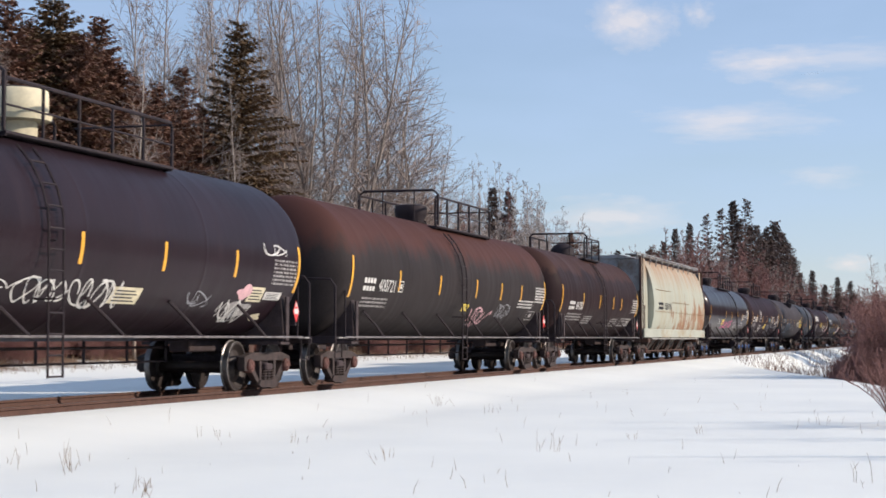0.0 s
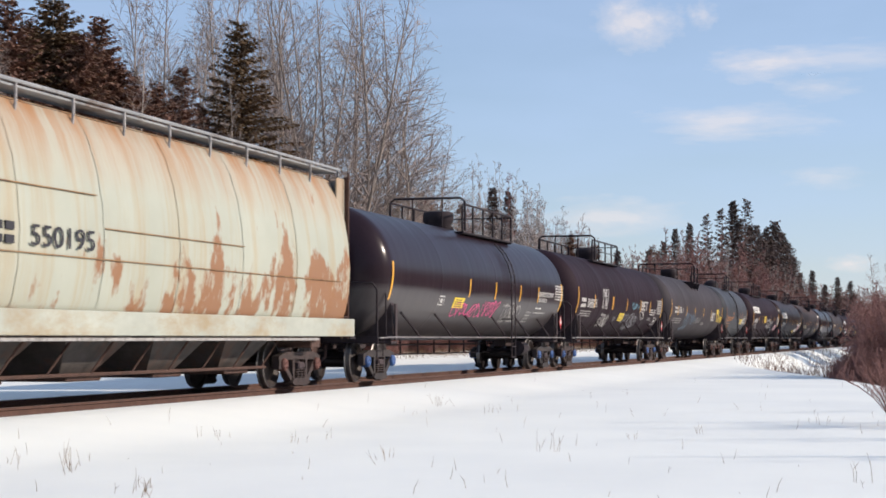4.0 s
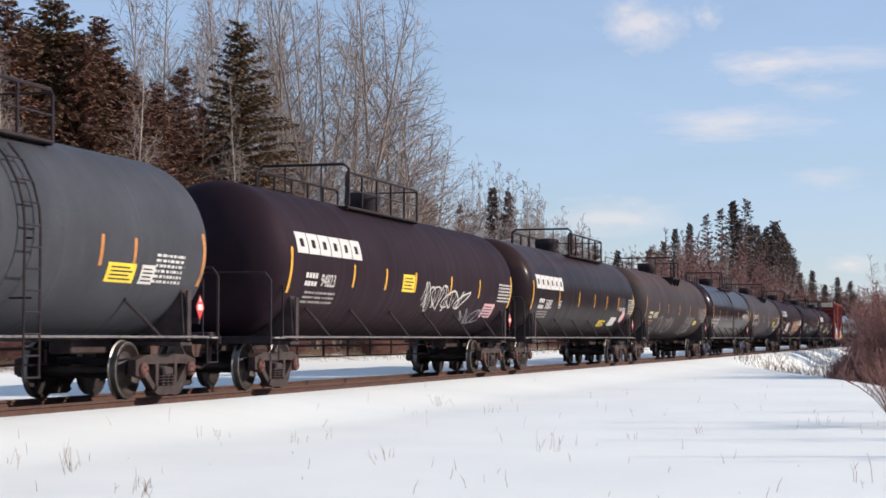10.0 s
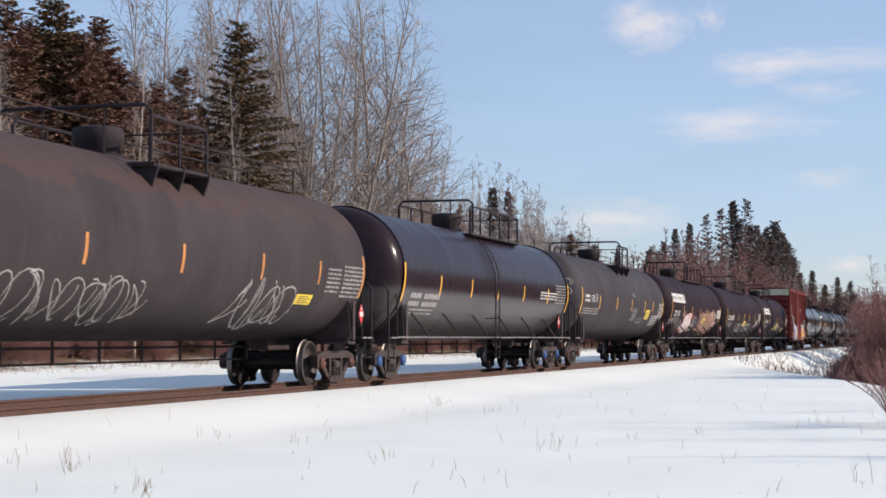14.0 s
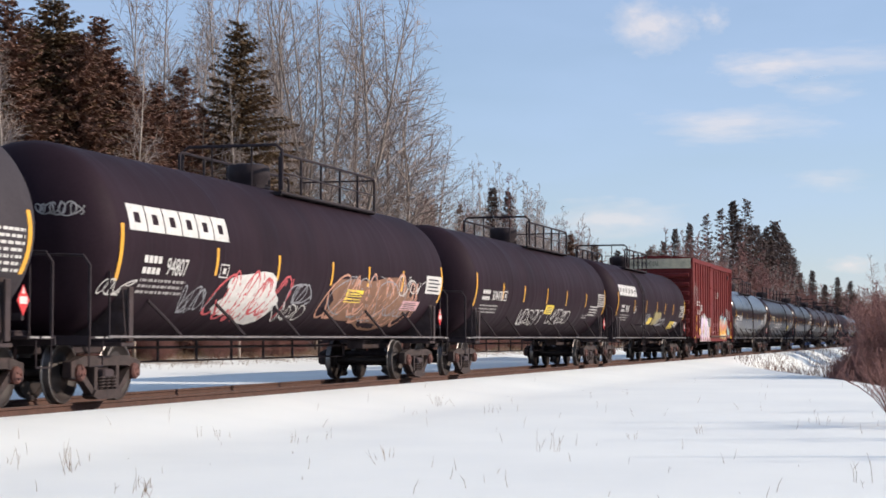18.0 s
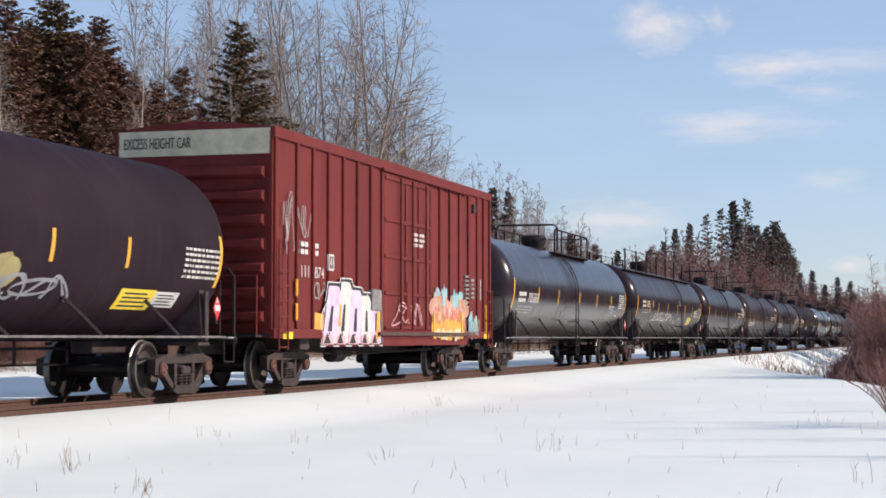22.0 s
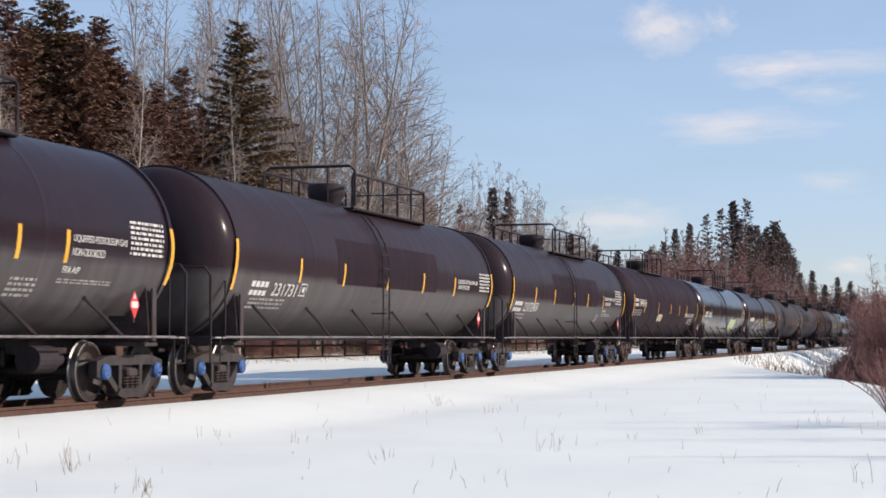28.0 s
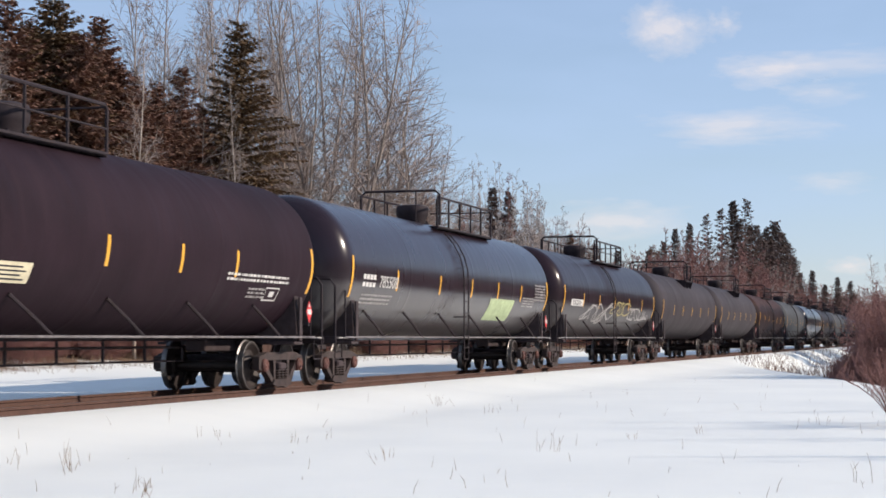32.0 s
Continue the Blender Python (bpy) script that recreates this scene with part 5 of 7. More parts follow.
def boxcar():
    f, r = 327.5, 343.15
    mid, half = (f + r) / 2, (r - f) / 2
    car = thing("boxcar", "tall red boxcar with ribbed sides and colourful graffiti", "boxcar", "freight train", pose(mid, 0, 0))
    Z0, Z1, Y = 0.86, 4.83, 1.53
    red = M["boxcar_red"]
    for s in (-1, 1):
        part("side_wall", Geo().box(-half, half, s * Y - 0.03, s * Y + 0.03, Z0 + 0.18, Z1 - 0.08), red, car, "red sheet steel side")
        part("side_sill", Geo().box(-half, half, s * 1.57 - 0.05, s * 1.57 + 0.05, Z0 + 0.1, Z0 + 0.28, 0.012), red, car)
        part("deep_sill", Geo().prism([(-5.3, Z0 + 0.1), (5.6, Z0 + 0.1), (5.4, Z0 - 0.06), (-5.1, Z0 - 0.06)], s * 1.56 - 0.03, s * 1.56 + 0.03), red, car)
        part("top_chord", Geo().box(-half, half, s * 1.57 - 0.05, s * 1.57 + 0.05, Z1 - 0.2, Z1, 0.012), red, car)
        for x in (-7.72, -6.62, -5.75, -4.88, -4.0, -3.12, -2.25, -1.5, 2.15, 2.98, 3.85, 4.72, 5.58, 6.45, 7.1, 7.72):
            part("side_post", Geo().box(x - 0.05, x + 0.05, s * 1.575 - 0.04, s * 1.575 + 0.04, Z0 + 0.25, Z1 - 0.18, 0.014), red, car)
        # plug door with frame bars, lock rods and tracks
        d = part("plug_door", Geo().box(-1.4, 2.05, s * 1.57 - 0.035, s * 1.57 + 0.035, 1.12, Z1 - 0.25, 0.012), red, car, "red plug door")
        for z in (1.2, 1.95, 2.75, 3.55, Z1 - 0.36):
            part("door_bar", Geo().box(-1.38, 2.03, s * 1.62 - 0.02, s * 1.62 + 0.02, z - 0.04, z + 0.04, 0.01), red, d)
        for x in (-0.35, 0.55, 1.6):
            part("lock_rod", Geo().tube((x, s * 1.66, 1.15), (x, s * 1.66, Z1 - 0.3), 0.024, 6), red, d)
        for x in (0.1, 1.1):
            part("door_post", Geo().box(x - 0.03, x + 0.03, s * 1.615 - 0.02, s * 1.615 + 0.02, 1.15, Z1 - 0.3), red, d)
        part("door_track", Geo().box(-1.9, 5.4, s * 1.66 - 0.035, s * 1.66 + 0.035, 1.02, 1.1, 0.01), M["rust_dark"], car)
        part("door_track", Geo().box(-1.6, 5.4, s * 1.64 - 0.03, s * 1.64 + 0.03, Z1 - 0.24, Z1 - 0.17, 0.01), red, car)
        part("lock_box", Geo().box(-2.35, -1.75, s * 1.62 - 0.05, s * 1.62 + 0.05, 1.55, 2.0, 0.02), M["hopper_grey"], car)
        for e in (-1, 1):
            x = e * (half - 0.12)
            ld = part("ladder", Geo().tube((x, s * 1.66, 0.75), (x, s * 1.66, 2.75 if e < 0 else 2.2), 0.02, 5).tube((x - e * 0.45, s * 1.66, 0.75), (x - e * 0.45, s * 1.66, 2.75 if e < 0 else 2.2), 0.02, 5), red, car)
            for i in range(6):
                part("rung", Geo().tube((x, s * 1.66, 0.8 + 0.28 * i), (x - e * 0.45, s * 1.66, 0.8 + 0.28 * i), 0.014, 5), red, ld)
    part("roof", Geo().prism([(-1.6, Z1 - 0.02), (-0.8, Z1 + 0.09), (0, Z1 + 0.13), (0.8, Z1 + 0.09), (1.6, Z1 - 0.02)], -half, half, "yz"), M["boxcar_end"], car)
    part("floor_pan", Geo().box(-half + 0.05, half - 0.05, -1.5, 1.5, Z0 + 0.12, Z0 + 0.2), M["underframe"], car)
    for e in (-1, 1):
        x = e * (half - 0.05)
        part("end_wall", Geo().box(x - 0.03, x + 0.03, -1.5, 1.5, Z0 + 0.2, Z1), M["boxcar_end"], car)
        for i in range(7):
            z = Z0 + 0.5 + i * 0.44
            part("end_rib", Geo().prism([(e * half - e * 0.03, z - 0.13), (e * half + e * 0.17, z - 0.06), (e * half + e * 0.17, z + 0.06), (e * half - e * 0.03, z + 0.13)], -1.42, 1.42), M["boxcar_end"], car)
        part("height_panel", Geo().box(min(x, x + e * 0.05), max(x, x + e * 0.05), -1.52, 1.52, Z1 - 0.5, Z1 - 0.03), M["cream"], car, "worn cream warning panel")
        part("end_platform", Geo().box(min(x, x + e * 0.4), max(x, x + e * 0.4), -1.4, 1.4, 0.98, 1.03), M["steel_black"], car)
        part("brake_stand", Geo().tube((x + e * 0.25, -0.9, 1.0), (x + e * 0.25, -0.9, 2.1), 0.022, 5).tube((x + e * 0.25, -1.35, 2.1), (x + e * 0.25, -0.3, 2.1), 0.02, 5).tube((x + e * 0.25, -1.35, 1.0), (x + e * 0.25, -1.35, 2.1), 0.02, 5), M["boxcar_end"], car)
        part("centre_sill", Geo().box(min(0, e * (half + 0.4)), max(0, e * (half + 0.4)), -0.2, 0.2, 0.66, 0.98, 0.02), M["underframe"], car)
        part("bolster_plate", Geo().box(e * 5.68 - 0.25, e * 5.68 + 0.25, -1.4, 1.4, 0.74, 0.98, 0.02), M["underframe"], car)
        link_part("coupler", S["coupler"], M["rust_dark"], car, "knuckle coupler with air hose", pose(e * (half + 0.3), 0, 0, 0, 0, 0 if e < 0 else 180))
        add_truck(car, e * 5.68, e > 0)
    part("brake_gear", Geo().path([(-4.4, -0.9, 0.72), (-2.2, -0.9, 0.62), (1.4, -0.9, 0.66), (4.6, -0.9, 0.7)], 0.022, 5), M["underframe"], car)
    part("brake_cylinder", Geo().lathe([(-2.9, 0.05), (-2.88, 0.16), (-2.3, 0.16), (-2.2, 0.06), (-1.6, 0.05)], 14, "x", (0, -0.9, 0.62)), M["underframe"], car)
    # writing and spray paint on the near side; posts stand proud, so the paint lies on sheet and posts alike
    yy = -1.575
    on = lambda a, b: (a, yy - 0.045, b)
    rect = lambda g: (lambda a, b, c, d: g.box(a, b, yy - 0.046, yy + 0.02, c, d))

    def tag(x, z, w, h, n, col, seed, wd):
        stuff(part("graffiti", scribble(Geo(), x, z, w, h, n, seed, wd, put=on), M[col], car, "sprayed graffiti strokes"))

    def fill(x, z, w, h, col, seed, depth=0.0):
        part("graffiti", blob(Geo(), x, z, w, h, seed, put=lambda a, b: (a, yy - 0.041 - depth, b), n=40), M[col], car, "sprayed graffiti fill")
    g = Geo()
    for x, n in ((-6.5, 2), (-5.72, 1)):
        for i in range(n):
            for z in (2.56, 2.7):
                rect(g)(x + 0.21 * i, x + 0.17 + 0.21 * i, z, z + 0.09)
    stuff(part("owner_mark", g, M["white"], car, "white painted owner's mark"))
    letters(car, "111", "white", pose(-6.48, yy - 0.05, 2.12, 90, 0, 0), 0.22, 0.4)
    letters(car, "874", "white", pose(-5.76, yy - 0.05, 2.12, 90, 0, 0), 0.22, 0.52)
    g = Geo()
    stuff(part("small_print", lines(g, 0.65, 3.3, [0.9, 0.95, 0.8], 0.07, 0.12, put=rect(g)), M["white"], car))
    g = Geo()
    stuff(part("small_print", lines(g, 5.75, 2.42, [0.3, 0.3, 0.3, 0.3, 0.3], 0.06, 0.11, put=rect(g)).box(6.6, 6.7, yy - 0.046, yy, 1.95, 2.48), M["white_worn"], car))
    tag(-7.4, 2.5, 0.45, 1.2, 3, "white_worn", 31, 0.035)
    tag(-6.6, 2.86, 0.5, 0.62, 3, "white_worn", 32, 0.035)
    tag(-5.7, 1.7, 0.42, 0.36, 2, "white_worn", 33, 0.04)
    rng = random.Random(17)

    def shard(poly, col, depth=0.0):
        k = 0.041 + depth
        g = Geo().add([(px, yy - k, pz) for px, pz in poly], [tuple(range(len(poly)))])
        part("graffiti", g, M[col], car, "sprayed graffiti fill")

    def form(x, z, w, h, lean, col, depth, grow=0.0):
        """One angular letter-like form: a slanting block with a notched foot and a spur."""
        a, b = x - grow, x + w + grow
        lo, hi = z - grow, z + h + grow
        shard([(a, lo), (a + w * 0.32, lo), (a + w * 0.5, lo + h * 0.22), (b - w * 0.3, lo), (b, lo), (b + lean, hi - h * 0.12), (b + lean - w * 0.2, hi), (a + lean + w * 0.1, hi), (a + lean, hi - h * 0.2)], col, depth)
    # big piece ahead of the door: lilac angular forms, white rim, dark gaps
    for i, (x, w, h, ln) in enumerate(((-5.35, 0.95, 1.2, 0.3), (-4.55, 0.85, 1.3, 0.25), (-3.8, 0.9, 1.15, 0.1), (-3.0, 0.75, 1.05, 0.0), (-2.35, 0.8, 0.95, -0.1))):
        form(x, 0.84, w, h, ln, "white", 0.0, 0.045)
        form(x, 0.84, w, h, ln, "ink_spray", 0.003, 0.02)
        form(x + 0.03, 0.86, w - 0.14, h - 0.06, ln, "lilac_spray" if i % 2 == 0 else "white", 0.006)
        shard([(x + w * 0.35, 1.1), (x + w * 0.6, 1.1), (x + w * 0.55 + ln * 0.5, 1.1 + h * 0.42), (x + w * 0.42 + ln * 0.5, 1.1 + h * 0.42)], "ink_spray", 0.009)
        shard([(x + w * 0.1, 0.86), (x + w * 0.55, 0.86), (x + w * 0.32, 1.08)], "ink_spray", 0.009)
        shard([(x + w * 0.02, 0.84), (x + w * 0.75, 0.84), (x + w * 0.7, 1.0), (x + w * 0.1, 1.02)], "pink_pale", 0.008)
    shard([(-4.42, 1.2), (-4.28, 1.2), (-4.2, 1.62), (-4.3, 1.66)], "amber_spray", 0.012)
    shard([(-5.75, 1.14), (-5.1, 1.1), (-5.05, 1.42), (-5.72, 1.46)], "amber_spray", 0.002)
    shard([(-2.02, 0.95), (-1.8, 0.95), (-1.72, 1.5), (-1.95, 1.55)], "amber_spray", 0.012)
    tag(-5.2, 0.9, 3.2, 1.0, 7, "white", 43, 0.05)
    tag(-5.1, 0.95, 3.2, 0.9, 6, "ink_spray", 44, 0.04)
    # flame-coloured piece behind the door: soft clouds of colour under a ragged rim, cyan at the tips
    for k, (col, z0, z1, n, w) in enumerate((("sky_spray", 1.55, 2.18, 4, 0.5), ("salmon_spray", 1.25, 2.0, 6, 0.95), ("pink_pale", 1.3, 1.8, 4, 0.6), ("red_spray", 1.15, 1.75, 4, 0.4),
                                             ("brick_spray", 1.05, 1.6, 5, 0.42), ("amber_spray", 0.92, 1.45, 7, 0.6), ("cream", 0.92, 1.2, 5, 0.5))):
        for i in range(n):
            x = 2.3 + 2.75 * (i + 0.5) / n + rng.uniform(-0.15, 0.15)
            hh = (z1 - z0) * rng.uniform(0.7, 1.0)
            fill(x - w / 2, z0 + (z1 - z0 - hh) * rng.random(), w, hh, col, 200 + 10 * k + i, 0.0012 * k)
    tag(2.35, 0.95, 2.7, 1.15, 8, "salmon_spray", 70, 0.06)
    tag(2.4, 0.95, 2.7, 0.8, 7, "brick_spray", 71, 0.035)
    tag(2.4, 1.0, 2.7, 1.0, 6, "cream", 72, 0.025)
    for i, x in enumerate((3.05, 3.95, 4.2)):
        shard([(x, 1.75), (x + 0.2, 1.7), (x + 0.3, 2.0), (x + 0.16, 2.3 - 0.1 * i), (x + 0.08, 2.05)], "sky_spray", 0.01)
    for x in (2.3, 4.75):
        part("reflector", Geo().box(x, x + 0.12, -1.635, -1.6, 0.95, 1.6), M["yellow"], car)
    fill(5.5, 0.96, 0.5, 0.65, "sky_spray", 301, 0.0)
    fill(5.9, 0.96, 0.5, 0.55, "green_pale", 302, 0.002)
    tag(5.5, 0.98, 1.0, 0.55, 4, "teal_spray", 73, 0.05)
    tag(5.5, 0.98, 1.0, 0.6, 3, "white_worn", 74, 0.03)
    # small ventilator, stencil box and lettering on the sheets
    part("ventilator", Geo().box(5.98, 6.2, -1.63, -1.57, 4.2, 4.42, 0.01), M["underframe"], car, "small dark side ventilator")
    g = Geo()
    for a, b, c, d in ((-4.95, -4.91, 2.3, 2.62), (-4.7, -4.66, 2.3, 2.62), (-4.95, -4.66, 2.58, 2.62), (-4.95, -4.66, 2.3, 2.34), (-4.84, -4.78, 2.4, 2.54)):
        g.box(a, b, yy - 0.046, yy, c, d)
    stuff(part("stencil_box", g, M["white"], car))
    g = Geo()
    stuff(part("small_print", lines(g, 5.2, 2.5, [0.3] * 8, 0.06, 0.11, put=rect(g)), M["white_worn"], car))
    on_door = lambda a, b: (a, -1.645, b)
    stuff(part("graffiti", scribble(Geo(), -0.7, 0.95 + 0.25, 1.9, 0.6, 4, 75, 0.04, put=on_door), M["pink_pale"], car, "sprayed graffiti strokes"))
    part("door_mark", Geo().box(0.14, 0.46, -1.65, -1.6, 1.4, 2.25), M["boxcar_end"], car)
    for x in (-7.4, 7.0):
        part("corner_label", Geo().box(x, x + 0.48, -1.63, -1.6, 0.95, 1.08), M["label_yellow"], car, "yellow painted corner label")
    for z in (1.0, 1.45):
        part("reflector", Geo().box(7.18, 7.28, -1.63, -1.6, z, z + 0.4), M["yellow"], car)
        part("reflector", Geo().box(-6.75, -6.67, -1.63, -1.6, z + 0.3, z + 0.62), M["yellow"], car)
    letters(car, "EXCESS HEIGHT CAR", "ink_spray", Matrix.Translation((-half - 0.01, 1.4, Z1 - 0.36)) @ Euler((radians(90), 0, radians(-90))).to_matrix().to_4x4(), 0.2, 1.35)
    return car


def stuff(ob):
    ob["kind"] = "stuff"
    return ob


def letters(parent, text, col, m, height, width):
    """Real lettering in the built-in font, fitted to a width."""
    cu = bpy.data.curves.new("lettering", 'FONT')
    cu.body, cu.size, cu.extrude = text, 1.0, 0.002
    tmp = bpy.data.objects.new("lettering", cu)
    scene.collection.objects.link(tmp)
    bpy.context.view_layer.update()
    me = bpy.data.meshes.new_from_object(tmp)
    bpy.data.objects.remove(tmp)
    xs = [v.co.x for v in me.vertices]
    ys = [v.co.y for v in me.vertices]
    sx, sy = width / (max(xs) - min(xs)), height / (max(ys) - min(ys))
    for v in me.vertices:
        v.co.x, v.co.y = (v.co.x - min(xs)) * sx, (v.co.y - min(ys)) * sy
    me.materials.clear()
    me.materials.append(None)
    return stuff(link_part("lettering", me, M[col], parent, "painted words", m))


# ---- paint on the tanks; x0, z0, x1, z1 are along the flank and up ----
SEED = [100]


def next_seed():
    SEED[0] += 1
    return SEED[0]


def stripes(c, text):
    for x in (float(q) for q in text.split()):
        part("reflector_stripe", patch(Geo(), x - 0.05, x + 0.05, 2.02, 2.48), M[c["stripe"]], c)


def scrawl(c, x0, z0, x1, z1, n, col, w):
    stuff(part("graffiti", scribble(Geo(), x0, z0, x1 - x0, z1 - z0, n, next_seed(), w), M[col], c, "sprayed graffiti strokes"))


def head_scrawl(c, y0, z0, y1, z1, n, col, w):
    """Spray paint on the dished front end of a tank."""
    half = c["half"]

    def put(a, z):
        k = min(0.98, math.hypot(a, z - TANK_Z) / TANK_R)
        return (-half - 0.5 * TANK_R * math.sqrt(1 - k ** 2.2) - 0.012, -a, z)
    stuff(part("graffiti", scribble(Geo(), y0, z0, y1 - y0, z1 - z0, n, next_seed(), w, put=put), M[col], c, "sprayed graffiti strokes"))


def spray(c, x0, z0, x1, z1, col):
    part("graffiti", blob(Geo(), x0, z0, x1 - x0, z1 - z0, next_seed()), M[col], c, "sprayed graffiti fill")


def label(c, x0, z0, x1, z1, col, bars):
    lb = part("label", patch(Geo(), x0, x1, z0, z1, 0.006, 4), M[col], c, "painted label")
    if bars:
        g, h, w = Geo(), (z1 - z0), (x1 - x0)
        for i in range(4):
            patch(g, x0 + w * 0.12, x1 - w * (0.12 + 0.1 * (i % 2)), z0 + h * (0.14 + 0.2 * i), z0 + h * (0.22 + 0.2 * i), 0.009, 1)
        stuff(part("label_print", g, M["ink_spray"], lb))


def mark_row(c, x0, z0, x1, z1, number, col):
    """The owner's mark as plain bars, one pair a letter, and the car's number after it."""
    n = 5 + (len(number) or 6)
    w, h = (x1 - x0) / (n * 1.3 - 0.3), z1 - z0
    g = Geo()
    for i in range(4 if number else n):
        if i == 4:
            continue
        a = x0 + i * w * 1.3
        patch(g, a, a + w, z0, z0 + h * 0.36, 0.006, 1)
        patch(g, a, a + w, z0 + h * 0.6, z1, 0.006, 1)
    stuff(part("owner_mark", g, M[col], c, "painted owner's mark"))
    if number:
        lettering(c, x0 + 5 * w * 1.3, z0, x1, z1, number, col)


def print_lines(c, x0, z0, x1, z1, n, col):
    n = max(n, round((z1 - z0) / 0.085))
    pitch = (z1 - z0) / n
    stuff(part("small_print", lines(Geo(), x0, z1 - pitch * 0.75, [x1 - x0] * n, min(0.042, pitch * 0.52), pitch), M[col], c))


def boxed(c, x0, z0, x1, z1, col):
    g, t = Geo(), 0.022
    patch(g, x0, x1, z0, z0 + t, 0.005, 1), patch(g, x0, x1, z1 - t, z1, 0.005, 1)
    patch(g, x0, x0 + t, z0 + t, z1 - t, 0.005, 2), patch(g, x1 - t, x1, z0 + t, z1 - t, 0.005, 2)
    patch(g, x0 + (x1 - x0) * 0.35, x1 - (x1 - x0) * 0.3, z0 + (z1 - z0) * 0.3, z1 - (z1 - z0) * 0.3, 0.005, 1)
    stuff(part("stencil_box", g, M[col], c))


def wordmark(c, x0, z0, x1, z1):
    """A trade name as plain blocks: six bold squarish shapes, each with a narrow slot."""
    n = 6
    w = (x1 - x0) / (n * 1.07 - 0.07)
    for i in range(n):
        a, b, g = x0 + i * w * 1.07, x0 + i * w * 1.07 + w, Geo()
        t, q = w * 0.33, (z1 - z0)
        patch(g, a, a + t, z0, z1, 0.008, 4)
        patch(g, b - t, b, z0, z1, 0.008, 4)
        patch(g, a + t, b - t, z1 - q * 0.3, z1, 0.008, 2)
        patch(g, a + t, b - t, z0, z0 + q * 0.3, 0.008, 2)
        part("wordmark_block", g, M["white"], c, "bold white painted block")


def lettering(c, x0, z0, x1, z1, text, col):
    z = (z0 + z1) / 2
    p = wrap(x0, z, 0.004 + ((z1 - z0) / 2) ** 2 / (2 * TANK_R))
    tilt = math.degrees(math.asin(max(-1, min(1, (z - TANK_Z) / TANK_R))))
    m = pose(p[0], p[1], p[2], 90 - tilt, 0, 0) @ Matrix.Translation((0, -(z1 - z0) / 2, 0))
    letters(c, text, col, m, z1 - z0, x1 - x0)


# ---- the train ----
CARS = []


